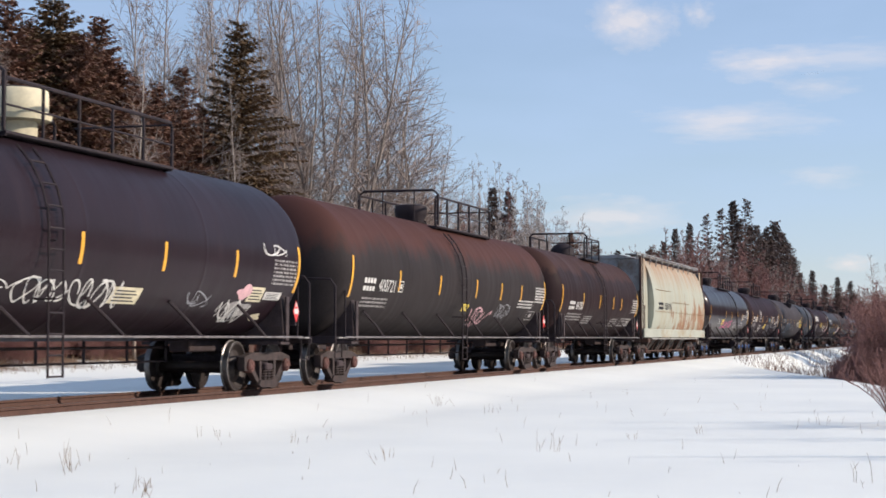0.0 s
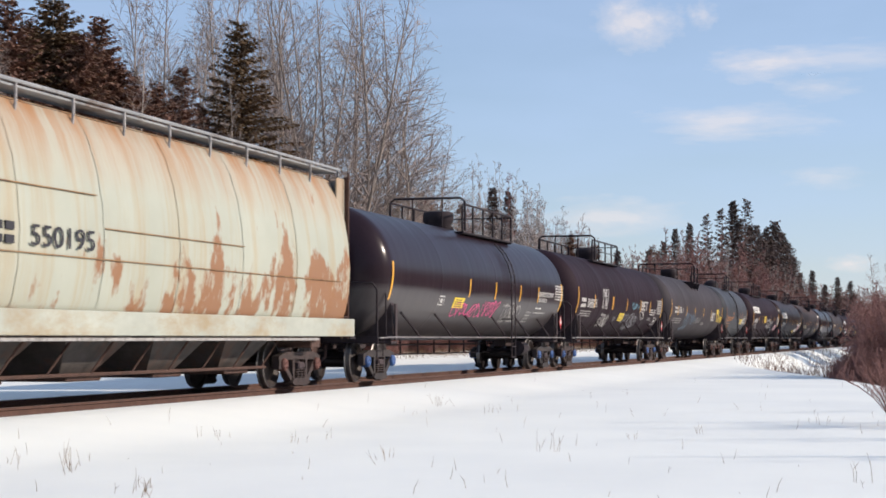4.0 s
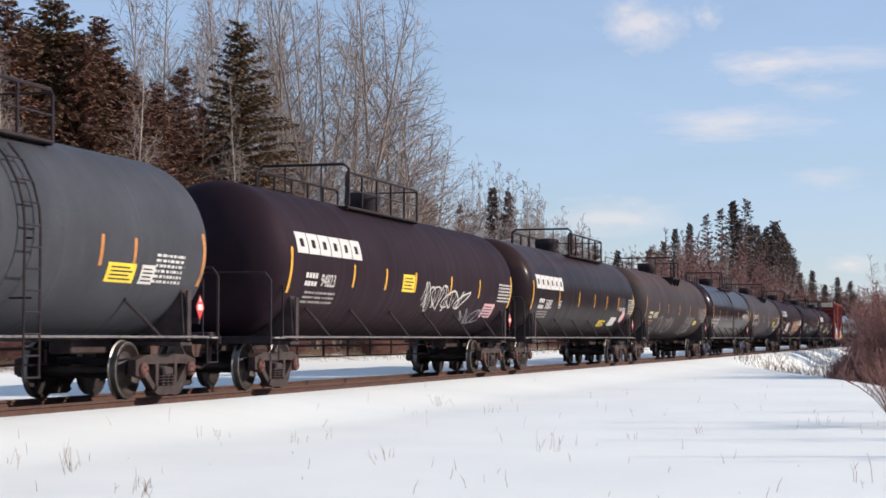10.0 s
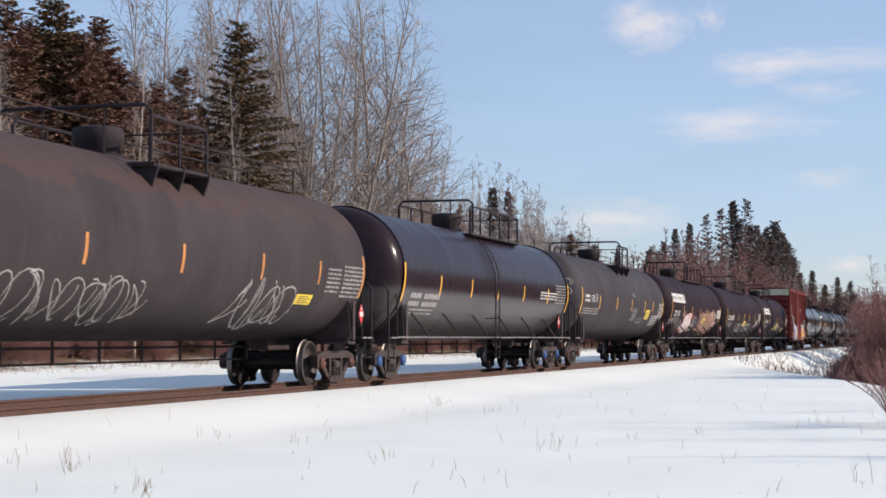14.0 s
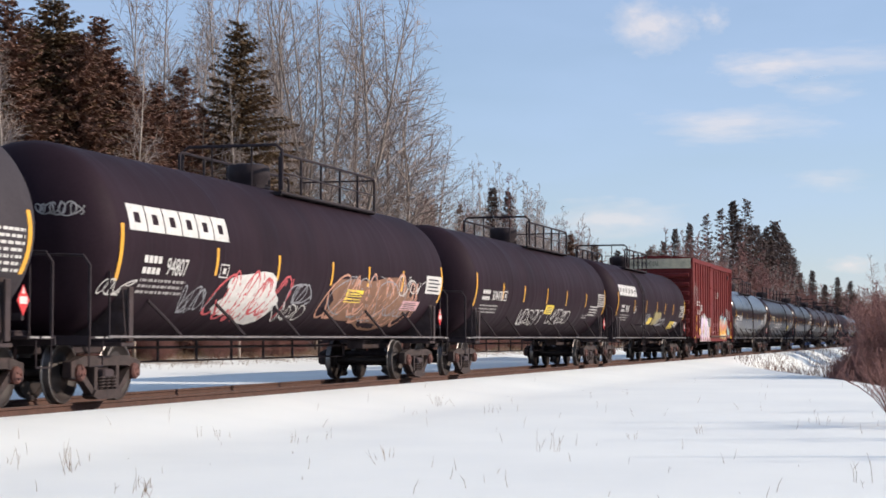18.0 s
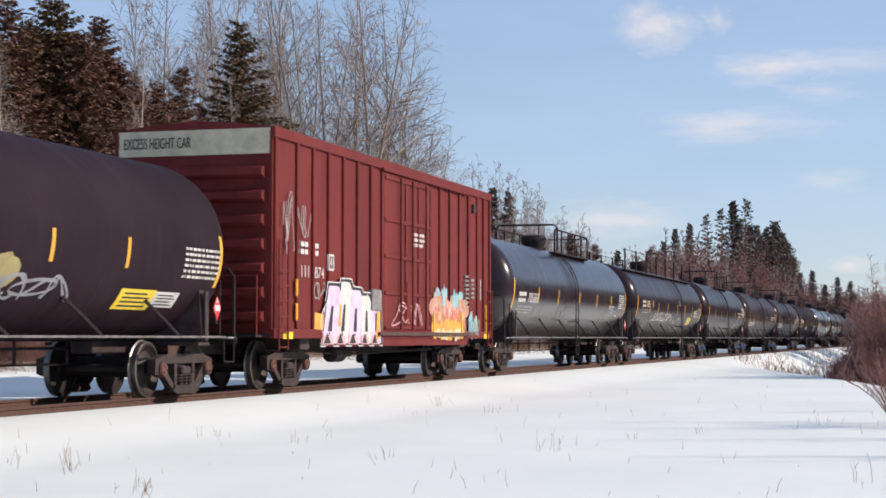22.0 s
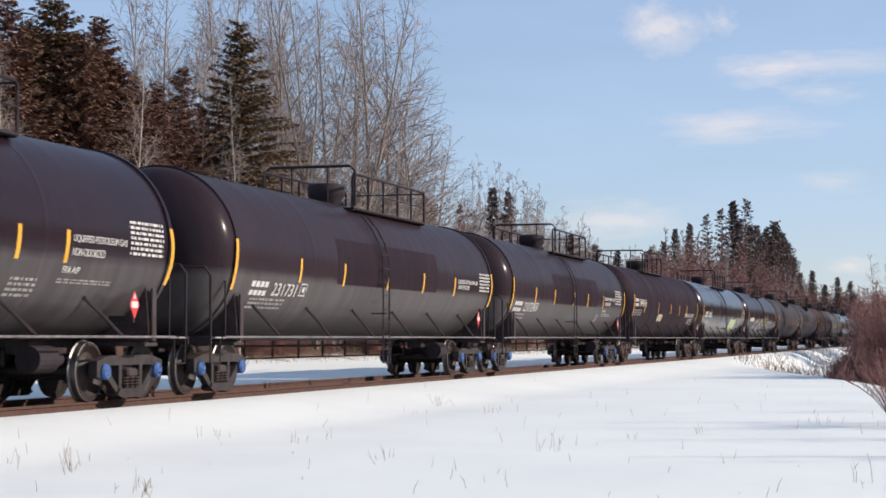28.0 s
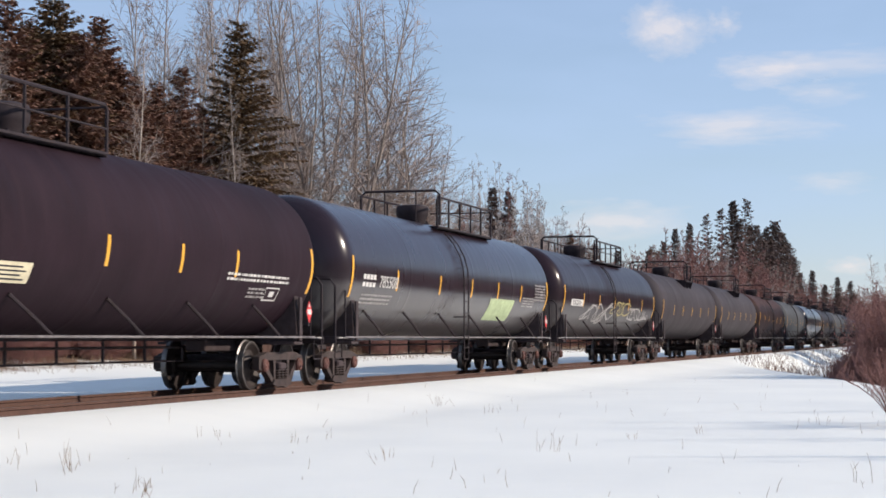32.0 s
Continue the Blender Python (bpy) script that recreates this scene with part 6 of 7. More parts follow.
def build_train():
    def T(label, f, r, paint, **k):
        c = tank_car(label, f, r, M[paint], **k)
        CARS.append(c)
        return c, c["half"]

    c, h = T("black tank car with graffiti scrawls and a cream valve dome", 13.0, 30.9, "black_soft", dome="tall", dome_paint="cream", dome_x=1.0)
    c, h = T("rust-topped dark grey tank car with white reporting marks", 34.0, 51.9, "rusty", stripe="yellow")
    c, h = T("dark brown-black short tank car with a crown hatch", 54.5, 68.5, "brown_black", plat=(-0.5, 2.2), dome="low")
    CARS.append(covered_hopper())
    c, h = T("black tank car with pink and white graffiti", 90.9, 108.5, "black_semi", ladder=2.6, cap="bearing_blue", tone="truck_grey", cylinder=True)
    c, h = T("matt black tank car with white scrawls", 111.2, 128.9, "black", plat=(-3.4, 1.6), cap="bearing_blue", ladder=None)
    c, h = T("dark grey tank car with a bracketed crown platform", 131.7, 149.8, "grey", plat=(-0.6, 1.6), gussets=True, brackets=0)
    c, h = T("short blue-grey tank car with orange marks", 152.0, 162.0, "grey_blue", plat=(-1.0, 1.0), dome="low", stripe="orange", stripe_count=4, brackets=2)
    c, h = T("black tank car with a white block wordmark", 166.0, 183.1, "black", plat=(-3.7, 1.5), ladder=None)
    c, h = T("black tank car with a rusty crown and white block wordmark", 185.9, 203.0, "rusty_top", plat=(-0.6, 5.2), ladder=None)
    c, h = T("olive-grey tank car with white graffiti", 206.3, 224.4, "grey_rust", plat=(-0.6, 1.6), gussets=True, brackets=0, stripe="orange")
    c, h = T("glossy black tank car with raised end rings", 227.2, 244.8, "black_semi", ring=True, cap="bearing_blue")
    c, h = T("dark grey tank car with a bracketed crown platform", 247.3, 264.7, "grey", plat=(-0.6, 1.6), gussets=True, brackets=0)
    c, h = T("black tank car with orange graffiti and a white block wordmark", 267.4, 284.5, "black", plat=(-0.6, 5.2), ladder=None)
    c, h = T("matt black tank car with yellow stripes", 287.8, 305.5, "black", plat=(-0.6, 5.2), ladder=None)
    c, h = T("black tank car with a white block wordmark", 308.2, 325.3, "black", plat=(-3.7, 1.5))
    CARS.append(boxcar())
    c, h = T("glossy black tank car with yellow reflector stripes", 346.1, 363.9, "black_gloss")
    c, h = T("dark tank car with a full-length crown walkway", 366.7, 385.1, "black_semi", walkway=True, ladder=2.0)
    for f, r, coating in ((388.0, 404.6, "black_semi"), (407.2, 424.7, "black_lighter"), (427.2, 444.8, "black_lighter")):
        c, h = T("black tank car with raised end rings, paler on the lower half", f, r, coating, ring=True, cap="bearing_blue", tone="truck_grey", cylinder=True)
    c, h = T("matt black tank car with yellow stripes", 447.2, 465.2, "black", plat=(-3.4, 1.6), ladder=None)
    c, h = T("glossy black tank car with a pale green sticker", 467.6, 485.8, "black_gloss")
    FAR_WORDS = {"black_semi": "black tank car with patchy white graffiti", "grey": "plain dark grey tank car with crown platform", "brown_black": "plain brown-black tank car with crown railings",
                 "grey_light": "plain light grey tank car with crown railings", "black_gloss": "plain glossy black tank car with crown railings",
                 "grey_dark": "plain dark slate-grey tank car with railings", "black": "plain matt black tank car with railings"}
    paints = ["black_semi", "grey", "grey", "brown_black", "grey_light", "black_gloss", "grey_dark", "grey_light", "grey_dark", "black"]
    for i, p in enumerate(paints):
        f = 488.4 + 20.35 * i
        c, h = T(FAR_WORDS[p], f, f + 17.7, p, gussets=i in (1, 2), brackets=0 if i in (1, 2) else 6, plat=(-0.6, 1.6) if i in (1, 2) else (-0.8, 4.6), plain=True)


build_train()
for _c in CARS:
    _c["start"] = _c.location.x


# ---- paint, lettering and graffiti, car by car ----
def decorate():
    c = CARS[0]
    stripes(c, "0.34 3.09 5.95")
    scrawl(c, -1.58, 1.62, -1.27, 1.76, 1, "white", 0.03)
    scrawl(c, -1.07, 1.43, 0.22, 1.83, 4, "white", 0.04)
    scrawl(c, 0.52, 1.36, 1.93, 1.88, 4, "white", 0.045)
    label(c, 1.66, 1.49, 2.63, 1.74, "cream", True)
    spray(c, 6.34, 1.66, 6.97, 1.90, "pink_pale")
    label(c, 6.84, 1.62, 7.51, 1.88, "cream", True)
    label(c, 7.57, 1.67, 8.38, 1.81, "white", True)
    scrawl(c, 5.93, 1.26, 7.03, 1.64, 4, "white", 0.04)
    spray(c, 6.12, 1.36, 7.23, 1.60, "white_worn")
    scrawl(c, 7.23, 2.44, 8.12, 2.69, 2, "white", 0.03)
    print_lines(c, 7.70, 1.93, 8.86, 2.42, 7, "white_worn")
    scrawl(c, 4.36, 1.50, 5.02, 1.75, 2, "grey_spray", 0.03)
    spray(c, 7.54, 1.29, 8.01, 1.42, "cream")
    c = CARS[1]
    stripes(c, "-5.68 -2.42 0.99 3.62 5.94")
    mark_row(c, -8.14, 1.98, -6.00, 2.25, "400721", "white")
    boxed(c, -5.72, 2.00, -5.38, 2.25, "white")
    print_lines(c, -8.02, 1.62, -6.24, 1.86, 2, "white_worn")
    label(c, 0.04, 1.67, 0.63, 1.84, "label_yellow", True)
    scrawl(c, 1.11, 1.26, 2.80, 1.79, 3, "pink_pale", 0.05)
    scrawl(c, 3.65, 1.48, 4.82, 1.96, 3, "grey_spray", 0.04)
    print_lines(c, 7.70, 2.01, 8.89, 2.49, 6, "white")
    print_lines(c, 5.75, 1.82, 7.55, 2.08, 2, "white")
    boxed(c, 7.34, 1.51, 8.22, 1.77, "white_worn")
    c = CARS[2]
    stripes(c, "-3.61 -0.66 1.88 3.51")
    mark_row(c, -5.75, 1.92, -3.66, 2.19, "64330", "white")
    print_lines(c, -5.71, 1.55, -3.34, 1.82, 2, "white_worn")
    print_lines(c, -2.85, 1.46, -1.43, 1.75, 4, "white_worn")
    print_lines(c, 2.22, 1.39, 3.83, 1.71, 4, "white_worn")
    print_lines(c, 4.25, 1.41, 6.18, 1.75, 4, "white_worn")
    boxed(c, 5.38, 1.47, 6.40, 1.72, "white")
    print_lines(c, 5.88, 1.92, 7.10, 2.47, 6, "white")
    c = CARS[4]
    stripes(c, "-2.23 0.44 3.30 5.56")
    boxed(c, -4.82, 1.77, -4.39, 2.00, "white")
    label(c, -3.48, 1.73, -2.53, 1.99, "label_yellow", True)
    scrawl(c, -3.14, 1.52, -0.68, 1.89, 7, "pink", 0.04)
    scrawl(c, -0.38, 1.52, 1.09, 1.99, 5, "pink", 0.04)
    scrawl(c, 1.99, 1.38, 3.59, 1.97, 5, "white_worn", 0.05)
    lettering(c, 5.59, 2.19, 7.61, 2.36, "LIQUEFIED PETROLEUM GAS", "white")
    lettering(c, 5.66, 2.05, 6.77, 2.17, "NON-ODORIZED", "white")
    print_lines(c, 5.55, 1.82, 6.29, 1.92, 1, "white")
    print_lines(c, 1.53, 1.84, 2.38, 1.91, 1, "white_worn")
    print_lines(c, 4.63, 1.42, 5.22, 1.78, 4, "white_worn")
    print_lines(c, 5.53, 1.69, 7.07, 1.77, 1, "white_worn")
    print_lines(c, 7.87, 2.14, 9.01, 2.63, 6, "white")
    c = CARS[5]
    stripes(c, "-2.58 0.40 3.43 5.77")
    stripes(c, "-6.00 -2.51")
    mark_row(c, -8.30, 2.02, -6.17, 2.33, "304503", "white")
    boxed(c, -5.98, 2.06, -5.59, 2.31, "white")
    print_lines(c, -8.15, 1.70, -6.30, 1.93, 2, "white_worn")
    scrawl(c, -4.59, 2.00, -3.49, 2.76, 5, "white", 0.035)
    scrawl(c, -4.26, 1.36, -2.64, 1.89, 6, "white", 0.035)
    scrawl(c, -1.74, 1.59, -1.29, 1.82, 2, "grey_spray", 0.03)
    label(c, -0.77, 1.63, 0.22, 1.91, "label_yellow", True)
    scrawl(c, -0.00, 1.55, 0.82, 1.94, 3, "grey_spray", 0.03)
    scrawl(c, 1.48, 2.09, 2.91, 2.33, 4, "teal_spray", 0.05)
    scrawl(c, 1.17, 1.30, 3.20, 1.95, 6, "grey_spray", 0.05)
    lettering(c, 3.60, 2.09, 5.05, 2.44, "BET", "white")
    scrawl(c, 3.83, 1.71, 4.76, 2.08, 2, "white", 0.035)
    print_lines(c, 7.60, 1.97, 8.65, 2.58, 7, "white")
    print_lines(c, 5.92, 1.90, 7.24, 2.18, 2, "white")
    print_lines(c, 5.75, 1.69, 6.55, 1.82, 2, "white_worn")
    boxed(c, 7.15, 1.54, 8.01, 1.83, "white")
    c = CARS[6]
    stripes(c, "-7.00 -4.33 -1.47 1.60 4.46 6.73")
    mark_row(c, -8.02, 2.12, -6.00, 2.40, "61906", "white")
    boxed(c, -5.72, 2.16, -5.42, 2.35, "white_worn")
    print_lines(c, -8.12, 1.64, -5.50, 1.92, 2, "white_worn")
    scrawl(c, -4.47, 1.36, -2.83, 2.19, 4, "blue_spray", 0.07)
    scrawl(c, -2.60, 1.60, -1.05, 2.13, 4, "blue_spray", 0.06)
    scrawl(c, -0.84, 1.68, 0.79, 2.03, 4, "white_worn", 0.03)
    lettering(c, 4.64, 1.87, 6.02, 2.28, "BET", "white")
    label(c, 6.69, 2.20, 7.62, 2.46, "label_yellow", True)
    print_lines(c, 7.01, 1.83, 9.10, 2.15, 2, "label_yellow")
    print_lines(c, 1.48, 1.63, 2.52, 1.77, 2, "white_worn")
    label(c, 4.34, 2.33, 4.46, 2.73, "steel_black", False)
    c = CARS[7]
    stripes(c, "-1.76 1.39 2.47")
    mark_row(c, -4.46, 1.92, -2.49, 2.18, "94717", "orange")
    print_lines(c, -2.44, 2.00, -1.91, 2.22, 4, "orange")
    print_lines(c, -4.26, 1.76, -2.98, 1.87, 1, "orange")
    print_lines(c, -3.92, 1.52, -2.75, 1.72, 2, "orange")
    label(c, 1.66, 1.80, 2.59, 2.09, "label_yellow", True)
    label(c, 2.78, 1.80, 3.25, 2.09, "white", True)
    print_lines(c, 3.24, 1.81, 4.26, 2.30, 6, "white")
    c = CARS[8]
    stripes(c, "-4.93 -2.77 -0.57 2.43 5.15")
    wordmark(c, -8.23, 2.59, -4.46, 2.99)
    mark_row(c, -7.72, 1.98, -6.06, 2.23, "94823", "white")
    print_lines(c, -7.58, 1.63, -5.86, 1.90, 2, "white_worn")
    label(c, -1.56, 2.02, -0.66, 2.41, "label_yellow", True)
    scrawl(c, 0.17, 1.57, 2.14, 2.33, 4, "white", 0.045)
    scrawl(c, 2.21, 1.67, 4.00, 2.19, 3, "white", 0.05)
    scrawl(c, 3.99, 1.33, 6.17, 1.76, 4, "grey_spray", 0.04)
    label(c, 5.99, 1.53, 7.10, 1.89, "pink_pale", True)
    print_lines(c, 7.17, 1.94, 8.56, 2.47, 6, "white")
    c = CARS[9]
    stripes(c, "-4.90 -1.80 0.87 3.11 5.41")
    wordmark(c, -8.12, 2.47, -4.40, 2.88)
    mark_row(c, -7.63, 1.87, -5.92, 2.17, "36881", "white")
    boxed(c, -4.86, 1.92, -4.51, 2.14, "white")
    print_lines(c, -7.49, 1.58, -6.11, 1.82, 2, "white_worn")
    label(c, 2.77, 1.40, 3.96, 1.61, "label_yellow", True)
    label(c, 4.68, 1.44, 5.79, 1.74, "white", False)
    label(c, 5.57, 2.14, 6.82, 2.46, "steel_black", False)
    lettering(c, 5.68, 1.98, 6.96, 2.12, "NON-ODORIZED", "white")
    spray(c, 6.41, 1.57, 7.19, 1.99, "pink_pale")
    print_lines(c, 7.49, 1.89, 8.76, 2.46, 6, "white")
    c = CARS[10]
    stripes(c, "-5.78 -3.24 0.06 3.46 6.41")
    mark_row(c, -7.99, 1.81, -5.99, 2.08, "61858", "cream")
    print_lines(c, -7.88, 1.55, -6.76, 1.75, 2, "orange")
    scrawl(c, -6.53, 1.16, -5.07, 1.46, 3, "white_worn", 0.04)
    scrawl(c, -5.20, 1.14, -0.86, 1.92, 9, "white_worn", 0.035)
    scrawl(c, 2.42, 1.13, 5.29, 2.05, 5, "white_worn", 0.05)
    label(c, 5.49, 1.62, 6.35, 1.81, "label_yellow", True)
    print_lines(c, 6.89, 1.86, 7.64, 2.38, 4, "white_worn")
    print_lines(c, 7.85, 1.78, 9.08, 2.46, 6, "white_worn")
    c = CARS[11]
    stripes(c, "-5.73 -2.85 -0.05 2.93 6.08")
    mark_row(c, -8.00, 1.72, -5.66, 2.02, "", "white_worn")
    print_lines(c, -7.90, 1.51, -5.76, 1.68, 2, "white_worn")
    print_lines(c, 5.07, 2.13, 7.27, 2.39, 2, "white")
    print_lines(c, 7.17, 2.03, 8.59, 2.65, 5, "white_worn")
    c = CARS[12]
    stripes(c, "-2.14 0.99 4.01 6.02")
    mark_row(c, -8.17, 2.22, -6.58, 2.46, "570", "white")
    boxed(c, -6.33, 2.25, -6.02, 2.51, "white")
    print_lines(c, -8.25, 1.79, -5.57, 2.03, 2, "white_worn")
    stripes(c, "-5.52")
    label(c, 4.52, 1.75, 5.38, 2.12, "label_yellow", True)
    print_lines(c, 1.17, 2.57, 1.70, 2.72, 2, "white_worn")
    print_lines(c, 1.31, 1.65, 2.34, 2.15, 6, "white_worn")
    print_lines(c, 6.13, 1.50, 7.67, 1.93, 4, "white")
    print_lines(c, 7.55, 1.82, 8.58, 2.45, 6, "white")
    scrawl(c, 2.84, 1.57, 3.99, 1.81, 3, "grey_spray", 0.03)
    head_scrawl(c, 0.35, 2.75, 1.2, 3.0, 5, "white_worn", 0.03)
    head_scrawl(c, 0.3, 2.45, 1.2, 2.7, 6, "white_worn", 0.03)
    c = CARS[13]
    stripes(c, "-4.98 -2.17 0.74 3.02 5.43")
    wordmark(c, -8.28, 2.60, -4.52, 3.00)
    mark_row(c, -7.74, 1.96, -6.14, 2.24, "94807", "white")
    boxed(c, -4.82, 1.99, -4.46, 2.22, "white")
    print_lines(c, -7.71, 1.64, -6.07, 1.91, 2, "white_worn")
    spray(c, -4.54, 1.28, -1.60, 2.10, "white")
    scrawl(c, -4.57, 1.27, -1.50, 2.17, 7, "red_spray", 0.06)
    scrawl(c, -8.85, 1.59, -7.99, 1.88, 3, "white", 0.03)
    scrawl(c, -5.94, 1.38, -4.84, 1.84, 4, "grey_spray", 0.04)
    scrawl(c, -1.70, 1.28, -0.27, 1.65, 4, "white", 0.03)
    scrawl(c, -1.35, 1.55, -0.29, 2.08, 3, "grey_spray", 0.05)
    spray(c, 0.93, 1.20, 6.74, 2.28, "orange_spray")
    scrawl(c, 0.88, 1.23, 6.75, 2.42, 8, "salmon_spray", 0.07)
    scrawl(c, 1.15, 1.30, 6.41, 2.34, 7, "grey_spray", 0.03)
    label(c, 1.83, 1.71, 2.88, 1.97, "label_yellow", True)
    scrawl(c, 5.41, 1.90, 7.05, 2.38, 4, "white", 0.03)
    label(c, 7.26, 2.02, 8.53, 2.44, "white", True)
    label(c, 5.81, 1.61, 7.10, 1.82, "pink_pale", True)
    head_scrawl(c, 0.5, 2.75, 1.1, 2.98, 5, "white_worn", 0.03)
    c = CARS[14]
    stripes(c, "-5.98 -3.44 -0.44 2.39 5.54")
    mark_row(c, -8.13, 1.99, -6.02, 2.26, "304478", "white")
    boxed(c, -5.91, 2.01, -5.50, 2.27, "white")
    print_lines(c, -8.12, 1.63, -6.28, 1.89, 2, "white_worn")
    scrawl(c, -3.33, 1.36, -0.53, 1.83, 6, "white", 0.035)
    scrawl(c, 0.58, 1.37, 3.27, 1.94, 6, "white", 0.035)
    label(c, -0.32, 1.72, 0.76, 1.99, "label_yellow", True)
    print_lines(c, 6.39, 1.73, 7.73, 2.10, 3, "white")
    print_lines(c, 5.56, 1.63, 6.36, 1.78, 2, "white_worn")
    print_lines(c, 7.60, 2.06, 8.77, 2.53, 6, "white")
    c = CARS[15]
    stripes(c, "-4.97 -2.13 0.59 2.80 5.11")
    wordmark(c, -8.22, 2.59, -4.49, 2.99)
    mark_row(c, -7.73, 1.97, -6.17, 2.23, "39418", "white")
    boxed(c, -4.84, 1.96, -4.48, 2.21, "white")
    print_lines(c, -7.61, 1.63, -5.88, 1.90, 2, "white_worn")
    scrawl(c, -1.72, 1.44, -0.56, 1.99, 4, "grey_spray", 0.05)
    label(c, -0.94, 1.55, -0.04, 1.82, "label_yellow", False)
    spray(c, 0.27, 1.50, 2.05, 2.09, "yellow_spray")
    scrawl(c, 1.36, 1.49, 3.47, 1.84, 4, "grey_spray", 0.06)
    scrawl(c, 0.27, 1.53, 1.58, 2.14, 3, "yellow_spray", 0.05)
    label(c, 5.23, 1.41, 6.44, 1.72, "label_yellow", True)
    label(c, 6.44, 1.46, 7.31, 1.70, "white", True)
    print_lines(c, 7.13, 1.92, 8.55, 2.46, 6, "white")
    c = CARS[17]
    stripes(c, "-5.79 -2.98 0.27 3.29 5.95")
    mark_row(c, -8.26, 2.02, -5.82, 2.31, "785569", "white")
    print_lines(c, -8.22, 1.68, -6.31, 1.93, 2, "white_worn")
    lettering(c, 5.73, 2.03, 6.69, 2.14, "NOT ODORIZED", "white")
    lettering(c, 5.74, 1.87, 6.97, 1.98, "LIQUEFIED PETROLEUM GAS", "white")
    print_lines(c, 5.28, 1.64, 6.33, 1.83, 3, "white_worn")
    print_lines(c, 7.53, 2.04, 8.59, 2.58, 7, "white")
    label(c, 7.24, 1.78, 7.53, 1.82, "white", False)
    c = CARS[18]
    stripes(c, "-6.19 -3.98 -1.39 1.48 3.75 6.14")
    mark_row(c, -8.03, 2.24, -6.46, 2.50, "592", "cream")
    boxed(c, -5.60, 2.26, -5.29, 2.50, "cream")
    print_lines(c, -8.02, 1.98, -6.45, 2.18, 2, "white_worn")
    scrawl(c, -7.66, 1.23, -5.80, 1.77, 6, "white_worn", 0.04)
    scrawl(c, -5.25, 1.68, 0.04, 2.09, 13, "white", 0.03)
    scrawl(c, 0.68, 1.39, 1.57, 1.85, 3, "white_worn", 0.05)
    scrawl(c, 2.13, 1.28, 3.36, 1.91, 3, "white_worn", 0.05)
    label(c, 5.10, 1.61, 6.12, 1.93, "label_yellow", True)
    print_lines(c, 6.78, 1.96, 8.05, 2.32, 3, "white")
    print_lines(c, 8.13, 1.94, 9.26, 2.44, 6, "white_worn")
    print_lines(c, 1.84, 2.43, 2.41, 2.66, 3, "white_worn")
    c = CARS[19]
    stripes(c, "4.96")
    lettering(c, 5.12, 2.31, 6.78, 2.43, "LIQUEFIED PETROLEUM GAS", "white")
    lettering(c, 5.12, 2.13, 6.11, 2.24, "NON-ODORIZED", "white")
    lettering(c, 4.95, 1.88, 5.45, 1.98, "FRA A/P", "white")
    print_lines(c, 3.66, 1.51, 4.38, 1.80, 4, "white_worn")
    print_lines(c, 4.90, 1.73, 6.52, 1.81, 2, "white_worn")
    print_lines(c, 6.90, 2.20, 8.04, 2.75, 7, "white")
    stripes(c, "-5.29 -2.77 -0.41 3.63")
    for c in CARS[20:22]:
        part("paint_panel", patch(Geo(), -3.4, 3.7, 2.06, 2.98, 0.004, 8), M["black"], c, "darker repainted panel on the flank")
    c = CARS[20]
    stripes(c, "-5.52 -3.02 -0.11 2.57 5.25")
    mark_row(c, -7.79, 1.74, -5.56, 1.99, "231731", "white")
    boxed(c, -5.34, 1.77, -5.02, 2.01, "white")
    print_lines(c, -7.61, 1.49, -5.93, 1.71, 2, "white_worn")
    lettering(c, 5.52, 2.32, 7.38, 2.44, "LIQUEFIED PETROLEUM GAS", "white")
    lettering(c, 5.56, 2.20, 6.63, 2.30, "NON-ODORIZED", "white")
    print_lines(c, 7.61, 2.17, 8.67, 2.68, 6, "white")
    c = CARS[21]
    stripes(c, "-5.83 -3.22 -0.30 2.01 4.77")
    mark_row(c, -8.23, 1.75, -5.71, 2.03, "231724", "white")
    boxed(c, -5.58, 1.79, -5.26, 2.02, "white")
    print_lines(c, -8.29, 1.52, -6.56, 1.72, 2, "white_worn")
    lettering(c, 5.03, 2.29, 6.94, 2.43, "LIQUEFIED PETROLEUM GAS", "white")
    lettering(c, 5.08, 2.13, 6.12, 2.26, "NON-ODORIZED", "white")
    lettering(c, 4.93, 1.89, 5.45, 1.99, "FRA A/P", "white")
    print_lines(c, 4.02, 1.54, 4.45, 1.82, 4, "white_worn")
    print_lines(c, 4.91, 1.74, 6.48, 1.85, 2, "white_worn")
    print_lines(c, 7.06, 2.19, 8.23, 2.73, 6, "white")
    c = CARS[22]
    stripes(c, "-6.46 -2.96 0.49 3.07 5.33")
    mark_row(c, -8.76, 2.24, -6.71, 2.54, "304449", "white")
    boxed(c, -6.43, 2.26, -6.06, 2.51, "white")
    print_lines(c, -8.84, 1.86, -7.06, 2.13, 2, "white_worn")
    label(c, -2.68, 1.70, -1.58, 1.98, "cream", True)
    print_lines(c, 5.00, 1.95, 7.89, 2.12, 2, "white")
    print_lines(c, 6.10, 1.67, 6.88, 1.88, 3, "white_worn")
    boxed(c, 6.90, 1.65, 7.54, 1.89, "white")
    c = CARS[23]
    stripes(c, "-6.00 -2.58 0.35 3.08 5.76")
    mark_row(c, -8.39, 2.06, -6.00, 2.32, "785508", "white")
    print_lines(c, -8.26, 1.68, -6.18, 1.93, 2, "white_worn")
    label(c, 2.43, 1.46, 5.08, 2.04, "green_pale", False)
    print_lines(c, 6.08, 1.86, 7.48, 2.16, 3, "white_worn")
    print_lines(c, 7.49, 2.06, 8.85, 2.57, 5, "white_worn")
    c = CARS[24]
